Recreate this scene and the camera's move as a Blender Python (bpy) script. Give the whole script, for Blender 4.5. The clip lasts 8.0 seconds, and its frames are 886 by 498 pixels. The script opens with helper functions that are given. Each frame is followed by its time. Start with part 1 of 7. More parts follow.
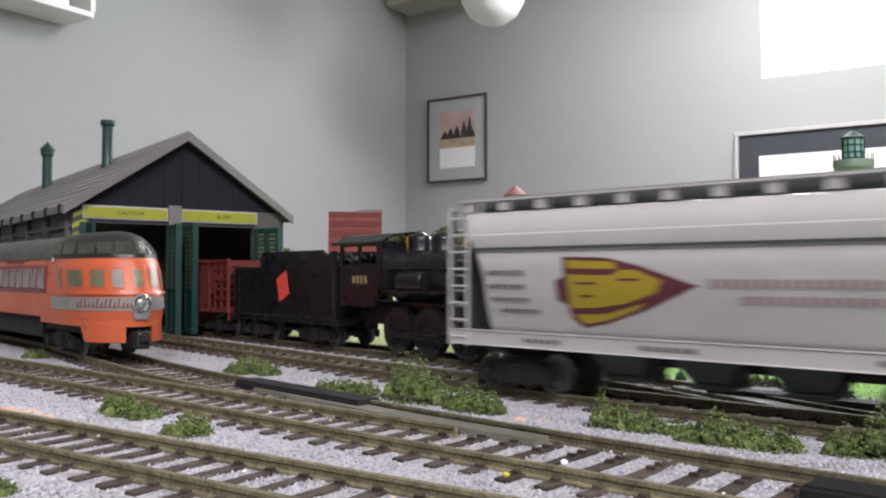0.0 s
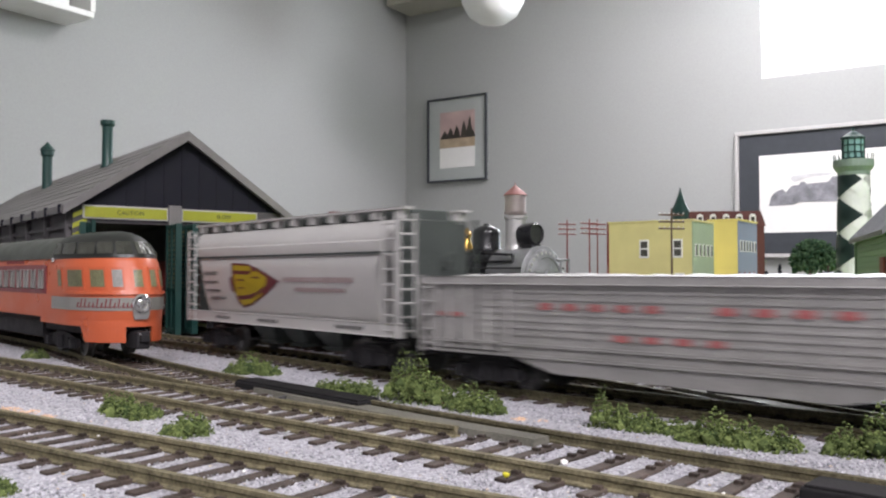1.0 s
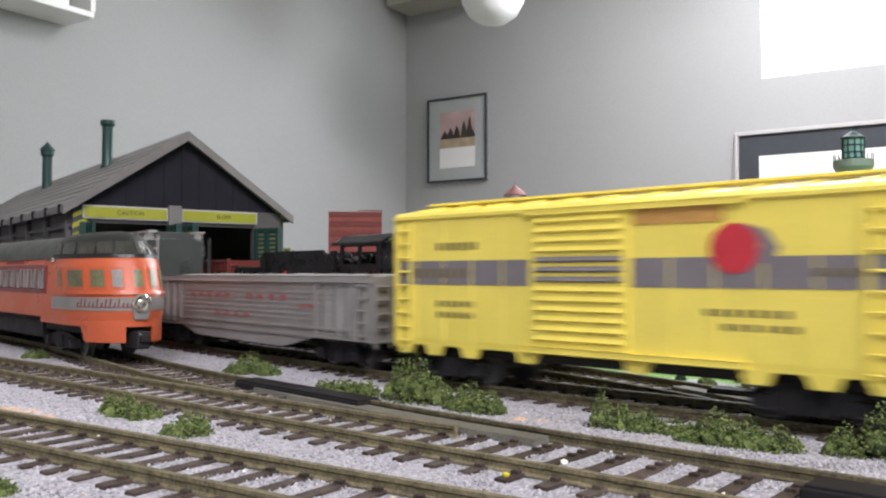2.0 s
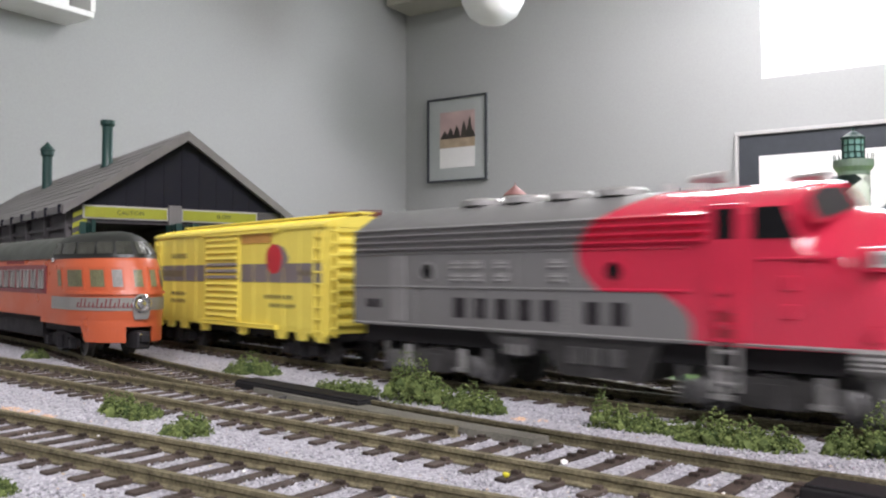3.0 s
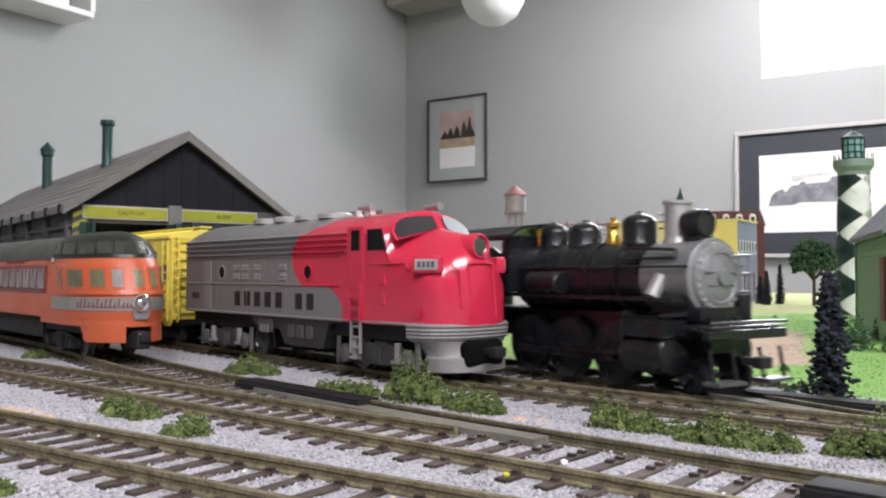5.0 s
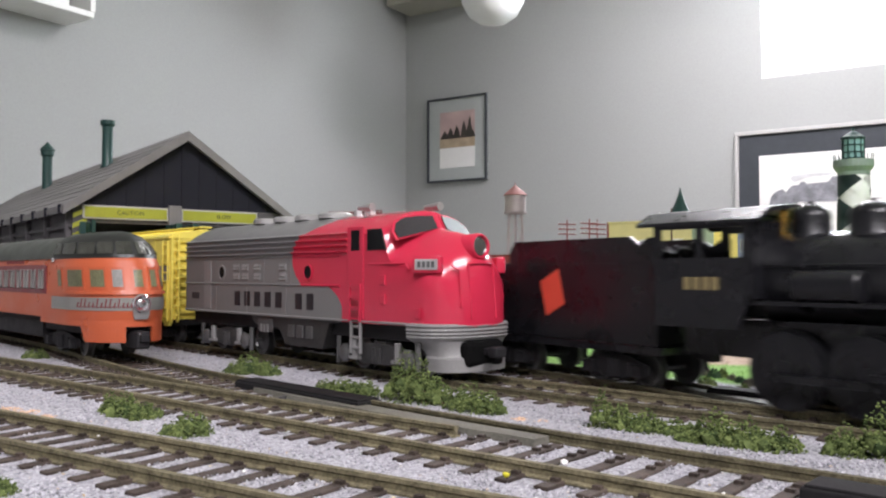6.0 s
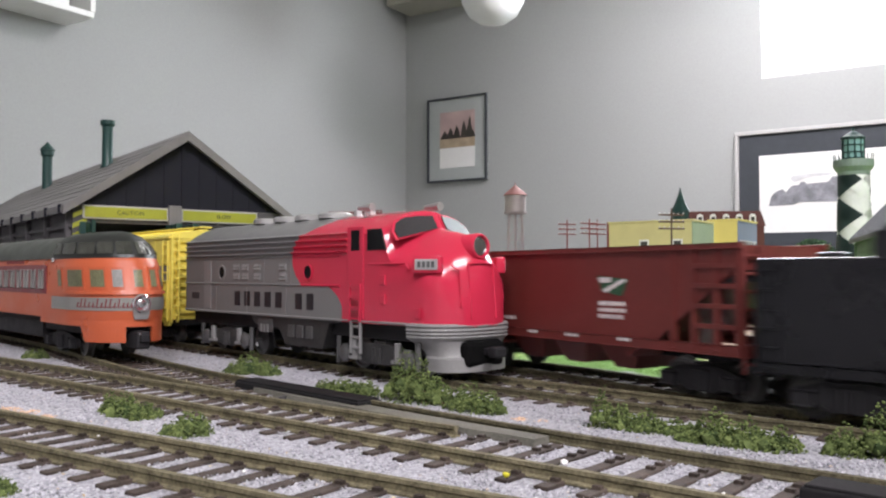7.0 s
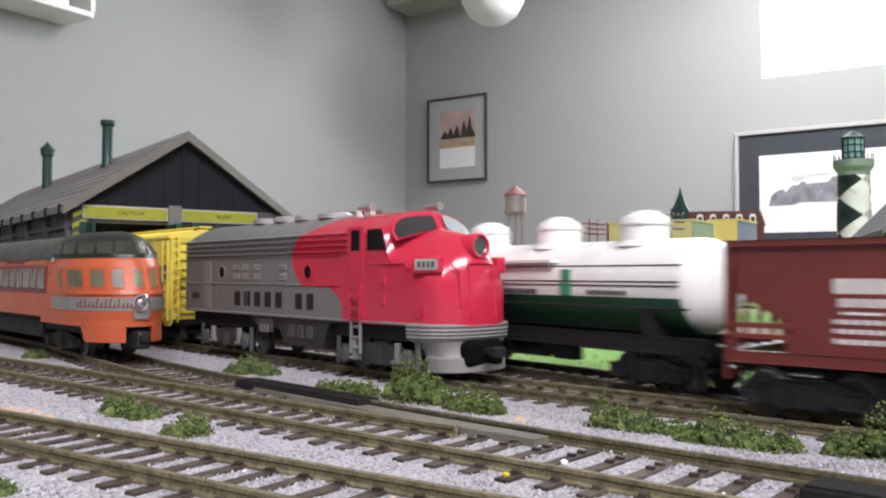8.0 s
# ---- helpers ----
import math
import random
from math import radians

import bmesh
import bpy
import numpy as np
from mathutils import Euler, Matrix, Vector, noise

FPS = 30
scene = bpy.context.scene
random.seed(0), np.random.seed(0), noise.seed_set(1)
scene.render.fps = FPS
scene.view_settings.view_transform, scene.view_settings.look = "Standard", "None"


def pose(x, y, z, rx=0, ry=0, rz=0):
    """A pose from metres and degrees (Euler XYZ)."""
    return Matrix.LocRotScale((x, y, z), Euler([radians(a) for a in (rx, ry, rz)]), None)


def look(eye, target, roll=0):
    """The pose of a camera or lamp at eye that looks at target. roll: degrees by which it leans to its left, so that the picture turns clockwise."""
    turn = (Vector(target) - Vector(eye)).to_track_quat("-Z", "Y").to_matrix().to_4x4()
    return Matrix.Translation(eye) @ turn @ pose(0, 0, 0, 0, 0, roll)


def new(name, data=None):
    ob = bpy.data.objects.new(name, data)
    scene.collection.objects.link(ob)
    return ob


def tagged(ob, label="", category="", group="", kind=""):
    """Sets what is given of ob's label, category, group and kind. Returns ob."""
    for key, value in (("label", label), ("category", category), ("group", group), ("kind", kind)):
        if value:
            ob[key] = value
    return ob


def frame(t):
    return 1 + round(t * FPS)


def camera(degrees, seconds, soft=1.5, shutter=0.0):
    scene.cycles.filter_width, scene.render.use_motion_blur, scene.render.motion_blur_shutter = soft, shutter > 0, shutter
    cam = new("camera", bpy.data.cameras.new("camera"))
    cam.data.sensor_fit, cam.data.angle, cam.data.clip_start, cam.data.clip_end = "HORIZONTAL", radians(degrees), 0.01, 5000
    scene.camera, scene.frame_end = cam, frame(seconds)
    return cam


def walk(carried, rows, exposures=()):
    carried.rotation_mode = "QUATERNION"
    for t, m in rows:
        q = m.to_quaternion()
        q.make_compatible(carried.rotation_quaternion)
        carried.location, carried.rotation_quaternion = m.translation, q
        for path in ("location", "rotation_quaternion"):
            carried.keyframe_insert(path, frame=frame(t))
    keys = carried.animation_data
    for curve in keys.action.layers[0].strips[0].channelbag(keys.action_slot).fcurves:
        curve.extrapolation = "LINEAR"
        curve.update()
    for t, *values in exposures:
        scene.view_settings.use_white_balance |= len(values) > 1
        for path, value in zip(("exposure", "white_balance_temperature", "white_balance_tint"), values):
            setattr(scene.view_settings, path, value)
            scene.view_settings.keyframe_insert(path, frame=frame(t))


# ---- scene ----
# All of the layout is a 1:87 model railway at its true size, in metres; the camera lies on the table.
cam = camera(56.0, 8.0, soft=2.2, shutter=0.6)
EYE = (0.0, 0.0, 0.0355)
VIEW = look(EYE, (0.0, 1.0, 0.0355 + 44 / 1474.5))
walk(cam, [(0.0, VIEW), (8.0, VIEW)], exposures=[(0.0, 1.14), (8.0, 1.14)])

# ---- light ----
world = bpy.data.worlds.new("world")
scene.world = world
world.use_nodes = True
_n = world.node_tree.nodes
_sky = _n.new("ShaderNodeTexSky")
_sky.sky_type, _sky.sun_disc = "NISHITA", False
_sky.sun_elevation, _sky.sun_rotation = radians(35), radians(120)
world.node_tree.links.new(_sky.outputs[0], _n["Background"].inputs[0])
_n["Background"].inputs[1].default_value = 0.08


def area_lamp(name, m, sx, sy, power, colour):
    data = bpy.data.lights.new(name, "AREA")
    data.shape, data.size, data.size_y = "RECTANGLE", sx, sy
    data.energy, data.color = power, colour
    ob = new(name, data)
    ob.matrix_world = m
    return ob


# wall frame: corner of the room, the way along the window wall, the way along the plain wall
CORNER = Vector((-0.163, 3.649))
WR = Vector((0.839, -0.545)).normalized()
WL = Vector((-0.545, -0.839)).normalized()
FLOOR_Z, CEIL_Z = -1.0, 1.45


def room(a, b, z=0.0):
    p = CORNER + WR * a + WL * b
    return Vector((p.x, p.y, z))


# unseen fluorescent fittings: plan place in the room, power
# the first is added only to brighten the far walls
UNSEEN_LIGHTS = ((1.7, 0.85, 20), (2.7, 4.1, 18), (3.43, 3.32, 20))
for _a, _b, _power in UNSEEN_LIGHTS:
    area_lamp("unseen_ceiling_lamp", look(room(_a, _b, CEIL_Z - 0.05), room(_a + 0.0001, _b, 0)), 0.9, 0.34, _power, (0.98, 0.93, 0.99))
_wm = look(room(1.95, 0.0, 1.0), room(1.95, 1.0, 0.75))
area_lamp("window_daylight", _wm, 1.1, 0.36, 12, (0.86, 0.93, 1.0))

# ---- materials ----
def node(nt, kind, **values):
    n = nt.nodes.new(kind)
    for key, value in values.items():
        n.inputs[int(key[1:])].default_value = value
    return n


def mat(name, colour, rough=0.5, metal=0.0, scale=300.0, vary=0.12, bump=0.1, fine=1500.0, spec=0.5, coat=0.0):
    """A plain surface with stains and grain at two scales; scale in cycles a metre."""
    m = bpy.data.materials.new(name)
    m.use_nodes = True
    nt = m.node_tree
    bs = nt.nodes["Principled BSDF"]
    link = nt.links.new
    tc = nt.nodes.new("ShaderNodeTexCoord")
    n1 = node(nt, "ShaderNodeTexNoise", _2=scale, _3=4.0)
    n2 = node(nt, "ShaderNodeTexNoise", _2=fine, _3=3.0)
    link(tc.outputs["Object"], n1.inputs["Vector"])
    link(tc.outputs["Object"], n2.inputs["Vector"])
    add = nt.nodes.new("ShaderNodeMath")
    add.operation = "ADD"
    link(n1.outputs[0], add.inputs[0])
    link(n2.outputs[0], add.inputs[1])
    mr = node(nt, "ShaderNodeMapRange", _1=0.7, _2=1.3, _3=1 - vary, _4=1 + vary)
    link(add.outputs[0], mr.inputs[0])
    info = nt.nodes.new("ShaderNodeObjectInfo")
    mr2 = node(nt, "ShaderNodeMapRange", _1=0.0, _2=1.0, _3=1 - vary * 0.5, _4=1 + vary * 0.5)
    link(info.outputs["Random"], mr2.inputs[0])
    mu = nt.nodes.new("ShaderNodeMath")
    mu.operation = "MULTIPLY"
    link(mr.outputs[0], mu.inputs[0])
    link(mr2.outputs[0], mu.inputs[1])
    vm = nt.nodes.new("ShaderNodeVectorMath")
    vm.operation = "SCALE"
    vm.inputs[0].default_value = colour
    link(mu.outputs[0], vm.inputs["Scale"])
    link(vm.outputs[0], bs.inputs["Base Color"])
    rr = node(nt, "ShaderNodeMapRange", _1=0.3, _2=0.7, _3=max(rough - 0.08, 0.02), _4=min(rough + 0.08, 1))
    link(n1.outputs[0], rr.inputs[0])
    link(rr.outputs[0], bs.inputs["Roughness"])
    bs.inputs["Metallic"].default_value = metal
    bs.inputs["Specular IOR Level"].default_value = spec
    bs.inputs["Coat Weight"].default_value = coat
    if bump:
        bp = node(nt, "ShaderNodeBump", _0=bump, _1=0.0002)
        link(n2.outputs[0], bp.inputs["Height"])
        link(bp.outputs[0], bs.inputs["Normal"])
    return m


def glow(name, colour, strength):
    m = bpy.data.materials.new(name)
    m.use_nodes = True
    bs = m.node_tree.nodes["Principled BSDF"]
    bs.inputs["Base Color"].default_value = (*colour, 1)
    bs.inputs["Emission Color"].default_value = (*colour, 1)
    bs.inputs["Emission Strength"].default_value = strength
    return m


def glass(name, colour, rough=0.03):
    m = bpy.data.materials.new(name)
    m.use_nodes = True
    bs = m.node_tree.nodes["Principled BSDF"]
    bs.inputs["Base Color"].default_value = (*colour, 1)
    bs.inputs["Transmission Weight"].default_value = 1.0
    bs.inputs["Roughness"].default_value = rough
    bs.inputs["IOR"].default_value = 1.3
    return m

def foam(name, dark, pale, scale=500.0):
    """Ground foam: every crumb has its own shade between two greens."""
    m = bpy.data.materials.new(name)
    m.use_nodes = True
    nt = m.node_tree
    bs = nt.nodes["Principled BSDF"]
    geo = nt.nodes.new("ShaderNodeNewGeometry")
    tc = nt.nodes.new("ShaderNodeTexCoord")
    n1 = node(nt, "ShaderNodeTexNoise", _2=scale, _3=4.0)
    nt.links.new(tc.outputs["Object"], n1.inputs["Vector"])
    add = nt.nodes.new("ShaderNodeMath")
    add.operation = "MULTIPLY"
    nt.links.new(geo.outputs["Random Per Island"], add.inputs[0])
    nt.links.new(n1.outputs[0], add.inputs[1])
    mr = node(nt, "ShaderNodeMapRange", _1=0.0, _2=0.55, _3=0.0, _4=1.0)
    nt.links.new(add.outputs[0], mr.inputs[0])
    mx = nt.nodes.new("ShaderNodeMix")
    mx.data_type = "RGBA"
    mx.inputs[6].default_value, mx.inputs[7].default_value = (*dark, 1), (*pale, 1)
    nt.links.new(mr.outputs[0], mx.inputs[0])
    nt.links.new(mx.outputs[2], bs.inputs["Base Color"])
    bs.inputs["Roughness"].default_value = 0.95
    bs.inputs["Specular IOR Level"].default_value = 0.1
    return m


M_WALL = mat("wall_paint", (0.345, 0.352, 0.343), 0.75, scale=1.2, fine=160, vary=0.05, bump=0.05)
M_CEIL = mat("ceiling_paint", (0.7, 0.7, 0.68), 0.8, scale=2, fine=100, vary=0.05)
M_FLOOR = mat("floor_concrete", (0.3, 0.29, 0.27), 0.6, scale=3, fine=60, vary=0.15)
M_WHITE = mat("white_paint", (0.8, 0.8, 0.78), 0.45, scale=30, fine=300, vary=0.05)
M_BLACKFRAME = mat("black_frame", (0.045, 0.05, 0.058), 0.5, scale=50, bump=0, spec=0.3)
M_STEEL = mat("rail_steel", (0.15, 0.132, 0.082), 0.72, 0.1, scale=260, vary=0.5, spec=0.2)
M_TIE = mat("tie_plastic", (0.062, 0.047, 0.039), 0.7, scale=350, vary=0.55, spec=0.3)
M_WEB = mat("turnout_plastic", (0.135, 0.13, 0.108), 0.75, scale=150, vary=0.3, spec=0.25)
M_RED = mat("red_gloss", (0.55, 0.028, 0.065), 0.16, scale=100, vary=0.05, bump=0.02, spec=0.4)
M_SILVER = mat("silver_paint", (0.26, 0.255, 0.25), 0.4, 0.2, scale=150, vary=0.08, bump=0.03)
M_SILVERDK = mat("dark_silver_paint", (0.10, 0.098, 0.098), 0.4, 0.3, scale=200, vary=0.3)
M_DARK = mat("dark_plastic", (0.02, 0.019, 0.021), 0.6, scale=200, vary=0.2, spec=0.25)
M_BLACK = mat("black_loco_paint", (0.010, 0.010, 0.012), 0.3, scale=150, vary=0.15, bump=0.03, spec=0.4)
M_GREYCAR = mat("pale_grey_paint", (0.45, 0.437, 0.425), 0.42, scale=100, vary=0.06)
M_GREYEND = mat("slate_end_paint", (0.06, 0.068, 0.064), 0.65, scale=120, vary=0.15, spec=0.2)
M_GOND = mat("aluminium_paint", (0.32, 0.31, 0.30), 0.5, 0.2, scale=150, vary=0.15)
M_YELLOW = mat("yellow_paint", (0.85, 0.71, 0.13), 0.38, scale=100, vary=0.06)
M_SAND = mat("peach_sand", (0.68, 0.47, 0.32), 0.9, scale=600, vary=0.35)
M_STRIPE = mat("grey_stripe", (0.20, 0.185, 0.195), 0.4, scale=100)
M_BROWN = mat("oxide_paint", (0.15, 0.028, 0.024), 0.45, scale=120, vary=0.12)
M_TANK = mat("white_tank_paint", (0.85, 0.84, 0.83), 0.3, scale=80, vary=0.04)
M_GREEN = mat("green_paint", (0.02, 0.09, 0.045), 0.45, scale=120, vary=0.15)
M_ORANGE = mat("orange_paint", (0.50, 0.105, 0.042), 0.34, scale=90, vary=0.05)
M_MAROON = mat("maroon_paint", (0.2, 0.025, 0.03), 0.38, scale=90, vary=0.08)
M_ROOFCAR = mat("car_roof_grey", (0.06, 0.065, 0.055), 0.45, scale=90, vary=0.12)
M_CHROME = mat("chrome", (0.7, 0.7, 0.7), 0.18, 0.95, scale=60, vary=0.05, bump=0)
M_GOLD = mat("brass", (0.62, 0.38, 0.08), 0.25, 0.9, scale=60, vary=0.1, bump=0)
M_SMOKE = mat("smokebox_silver", (0.24, 0.245, 0.25), 0.42, 0.45, scale=200, vary=0.15)
M_STACK = mat("brushed_stack_metal", (0.46, 0.45, 0.44), 0.42, 0.55, scale=200, vary=0.12)
M_TRUCK = mat("dark_truck_grey", (0.05, 0.048, 0.048), 0.5, 0.2, scale=220, vary=0.4)
M_ORANGEPATCH = mat("orange_brown_paint", (0.55, 0.30, 0.08), 0.6, scale=120, vary=0.25)
M_POCKETSHADE = mat("pocket_shade_black", (0.006, 0.006, 0.006), 0.9, spec=0.05, scale=100, bump=0)
M_REDDK = mat("shaded_red_recess", (0.26, 0.012, 0.025), 0.5, scale=100, bump=0)
M_SWITCH = mat("matt_switch_black", (0.018, 0.017, 0.018), 0.75, spec=0.15, scale=150, vary=0.2)
M_SCREEN = mat("smoky_windscreen", (0.035, 0.033, 0.034), 0.35, spec=0.2, scale=60, vary=0.2, bump=0)
M_LETTER = mat("dark_lettering", (0.015, 0.012, 0.015), 0.5, scale=100, bump=0)
M_WLETTER = mat("white_lettering", (0.75, 0.72, 0.7), 0.5, scale=100, bump=0)
M_RLETTER = mat("red_lettering", (0.36, 0.1, 0.1), 0.5, scale=100, bump=0)
M_GLETTER = mat("gold_lettering", (0.28, 0.22, 0.10), 0.5, scale=100, bump=0)
M_EMBLEM = mat("emblem_red", (0.55, 0.035, 0.05), 0.45, scale=100, bump=0)
M_BLETTER = mat("faded_dark_lettering", (0.16, 0.13, 0.05), 0.5, scale=100, bump=0)
M_HLETTER = mat("faded_maroon_lettering", (0.24, 0.17, 0.17), 0.5, scale=100, bump=0)
M_LOGOY = mat("logo_yellow", (0.36, 0.27, 0.016), 0.45, scale=100, bump=0)
M_LOGOM = mat("logo_maroon", (0.1, 0.02, 0.03), 0.45, scale=100, bump=0)
M_SHED = mat("shed_wall_grey", (0.075, 0.07, 0.073), 0.7, scale=100, vary=0.2)
M_SHEDGABLE = mat("shed_gable_navy", (0.010, 0.010, 0.016), 0.75, scale=100, vary=0.2, spec=0.25)
M_SHEDROOF = mat("shed_roof_grey", (0.17, 0.162, 0.158), 0.7, scale=70, vary=0.22)
M_DKGREEN = mat("dark_green_plastic", (0.008, 0.042, 0.035), 0.45, scale=120, vary=0.15)
M_SIGN = mat("sign_yellow", (0.33, 0.345, 0.03), 0.5, scale=100, vary=0.12, bump=0)
M_SIGNTEXT = mat("sign_text_olive", (0.07, 0.075, 0.02), 0.6, scale=100, bump=0)
M_DKGLASS = mat("dark_glazing", (0.075, 0.075, 0.065), 0.2, scale=60, vary=0.2, bump=0)
M_BLKGLASS = mat("black_glazing", (0.012, 0.012, 0.013), 0.55, spec=0.03, scale=60, vary=0.2, bump=0)
M_DOMEGLASS = mat("dome_glazing", (0.05, 0.051, 0.042), 0.16, scale=120, vary=0.3, bump=0)
M_DOMEFRAME = mat("dome_frame", (0.018, 0.019, 0.017), 0.4, scale=120, vary=0.15)
M_BAND = mat("silver_band", (0.25, 0.245, 0.225), 0.45, 0.1, scale=120, vary=0.08)
M_WINTAN = mat("lit_window_card", (0.15, 0.15, 0.08), 0.35, scale=160, vary=0.5, bump=0)
M_WINPALE = mat("pale_window_card", (0.21, 0.205, 0.19), 0.35, scale=160, vary=0.3, bump=0)
M_BLDY = mat("building_yellow", (0.66, 0.60, 0.27), 0.7, scale=40, vary=0.1)
M_BLDY2 = mat("building_bright_yellow", (0.72, 0.62, 0.2), 0.7, scale=40, vary=0.08)
M_BLDG = mat("building_sage", (0.30, 0.38, 0.26), 0.7, scale=40, vary=0.1)
M_BLDB = mat("building_blue", (0.20, 0.24, 0.36), 0.7, scale=40, vary=0.1)
M_BRICK = mat("building_brick", (0.10, 0.03, 0.026), 0.7, scale=90, vary=0.2)
M_HOUSEG = mat("house_green", (0.19, 0.30, 0.19), 0.65, scale=60, vary=0.12)
M_HROOF = mat("house_roof", (0.16, 0.165, 0.18), 0.7, scale=90, vary=0.2)
M_POLE = mat("pole_wood", (0.085, 0.05, 0.035), 0.7, scale=200, vary=0.2)
M_REDWOOD = mat("rust_red", (0.19, 0.04, 0.035), 0.6, scale=150, vary=0.25)
M_LHBLACK = mat("lighthouse_black", (0.02, 0.042, 0.04), 0.5, scale=60, vary=0.2)
M_SPRUCE = foam("spruce_foam", (0.014, 0.017, 0.022), (0.045, 0.05, 0.062))
M_BUSH = foam("bush_foam", (0.045, 0.068, 0.026), (0.21, 0.26, 0.09))
M_TREE = foam("tree_foam", (0.022, 0.055, 0.03), (0.085, 0.14, 0.075))
M_SCRUB = foam("scrub_foam", (0.07, 0.065, 0.055), (0.22, 0.2, 0.16))
M_BARK = mat("bark", (0.06, 0.04, 0.03), 0.9, scale=400, vary=0.3)
M_TOWER = mat("tower_silver", (0.38, 0.33, 0.33), 0.5, 0.3, scale=80, vary=0.15)
M_MATBOARD = mat("mat_board", (0.36, 0.38, 0.37), 0.7, scale=40, vary=0.05)
M_PAPER = mat("paper", (0.74, 0.73, 0.71), 0.7, scale=30, vary=0.04)
M_PHOTODK = mat("photo_dark", (0.20, 0.20, 0.22), 0.6, scale=45, vary=0.5, bump=0)
M_SUNSETP = mat("print_pink", (0.46, 0.33, 0.31), 0.6, scale=12, vary=0.25, bump=0)
M_PRINTDK = mat("print_dark", (0.06, 0.05, 0.04), 0.6, scale=25, vary=0.4, bump=0)
M_PRINTTAN = mat("print_tan", (0.40, 0.31, 0.21), 0.6, scale=25, vary=0.3, bump=0)
M_SKYGLOW = glow("daylight_outside", (0.88, 0.96, 1.0), 6.0)

# ---- mesh helpers: model sizes are given in millimetres ----
MM = 0.001


def box(bm, x0, x1, y0, y1, z0, z1, bev=0.0):
    r = bmesh.ops.create_cube(bm, size=1.0)
    vs = r["verts"]
    for v in vs:
        v.co = Vector(((x0 + x1) / 2 + v.co.x * (x1 - x0), (y0 + y1) / 2 + v.co.y * (y1 - y0), (z0 + z1) / 2 + v.co.z * (z1 - z0))) * MM
    if bev:
        es = list({e for v in vs for e in v.link_edges})
        bmesh.ops.bevel(bm, geom=es, offset=bev * MM, segments=2, profile=0.5, affect="EDGES")
    return vs


def prism(bm, pts, axis, a0, a1):
    """Extrude a polygon along axis: x takes (y, z) points, y takes (x, z), z takes (x, y)."""
    def at(p, a):
        return Vector({"x": (a, p[0], p[1]), "y": (p[0], a, p[1]), "z": (p[0], p[1], a)}[axis]) * MM
    v0 = [bm.verts.new(at(p, a0)) for p in pts]
    v1 = [bm.verts.new(at(p, a1)) for p in pts]
    k = len(pts)
    fs = [bm.faces.new(v0), bm.faces.new(v1)] + [bm.faces.new((v0[i], v0[(i + 1) % k], v1[(i + 1) % k], v1[i])) for i in range(k)]
    bmesh.ops.recalc_face_normals(bm, faces=fs)


def loft(bm, rings, caps=True):
    """Skin closed rings of equal length, given as millimetre points."""
    vs = [[bm.verts.new(Vector(p) * MM) for p in ring] for ring in rings]
    k = len(vs[0])
    fs = []
    for a, b in zip(vs, vs[1:]):
        fs += [bm.faces.new((a[i], a[(i + 1) % k], b[(i + 1) % k], b[i])) for i in range(k)]
    if caps:
        fs += [bm.faces.new(vs[0]), bm.faces.new(vs[-1])]
    bmesh.ops.recalc_face_normals(bm, faces=fs)


def tube(bm, p, q, r, r2=None, n=8):
    p, q = Vector(p), Vector(q)
    r2 = r if r2 is None else r2
    d = (q - p).normalized()
    a = d.orthogonal().normalized()
    b = d.cross(a)
    ring = [a * math.cos(2 * math.pi * i / n) + b * math.sin(2 * math.pi * i / n) for i in range(n)]
    loft(bm, [[p + o * r for o in ring], [q + o * r2 for o in ring]])


def lathe(bm, profile, origin, axis, n=20):
    """Turn (radius, height) pairs round an axis through origin."""
    o, d = Vector(origin), Vector(axis).normalized()
    a = d.orthogonal().normalized()
    b = d.cross(a)
    loft(bm, [[o + d * h + (a * math.cos(2 * math.pi * i / n) + b * math.sin(2 * math.pi * i / n)) * max(r, 0.01) for i in range(n)] for r, h in profile])


ICO = {}


def clump(bm, centre, r, rng, squash=1.0, sub=1):
    """An uneven little lump of foam, in millimetres."""
    if sub not in ICO:
        b = bmesh.new()
        bmesh.ops.create_icosphere(b, subdivisions=sub, radius=1.0)
        b.verts.ensure_lookup_table()
        ICO[sub] = ([tuple(v.co) for v in b.verts], [[v.index for v in f.verts] for f in b.faces])
        b.free()
    cx, cy, cz = centre
    vs = []
    for x, y, z in ICO[sub][0]:
        k = r * rng.uniform(0.7, 1.25)
        vs.append(bm.verts.new(((cx + x * k) * MM, (cy + y * k) * MM, (cz + z * k * squash) * MM)))
    for f in ICO[sub][1]:
        bm.faces.new([vs[i] for i in f])


def part(name, bm, material, parent, label="", smooth=False):
    me = bpy.data.meshes.new(name)
    bm.to_mesh(me)
    bm.free()
    if smooth:
        for p in me.polygons:
            p.use_smooth = True
        me.set_sharp_from_angle(angle=radians(38))
    for m in material if isinstance(material, (list, tuple)) else [material]:
        me.materials.append(m)
    ob = new(name, me)
    ob.parent = parent
    if label:
        tagged(ob, label)
    return ob


def thing(name, label, category, group="", kind=""):
    return tagged(new(name), label, category, group, kind)


def one(name, bm, material, label, category, group="", kind="", smooth=False):
    """A thing that is a single mesh."""
    return tagged(part(name, bm, material, None, smooth=smooth), label, category, group, kind)


def again(ob, parent, m=None):
    """Another piece on the same mesh."""
    o = ob.copy()
    scene.collection.objects.link(o)
    o.parent = parent
    if m is not None:
        o.matrix_basis = m
    return o


def mm(x, y, z, rx=0, ry=0, rz=0):
    return pose(x * MM, y * MM, z * MM, rx, ry, rz)


# ---- track plan: u runs along the yard, c across it, in metres ----
UX, UY = 0.669, -0.743


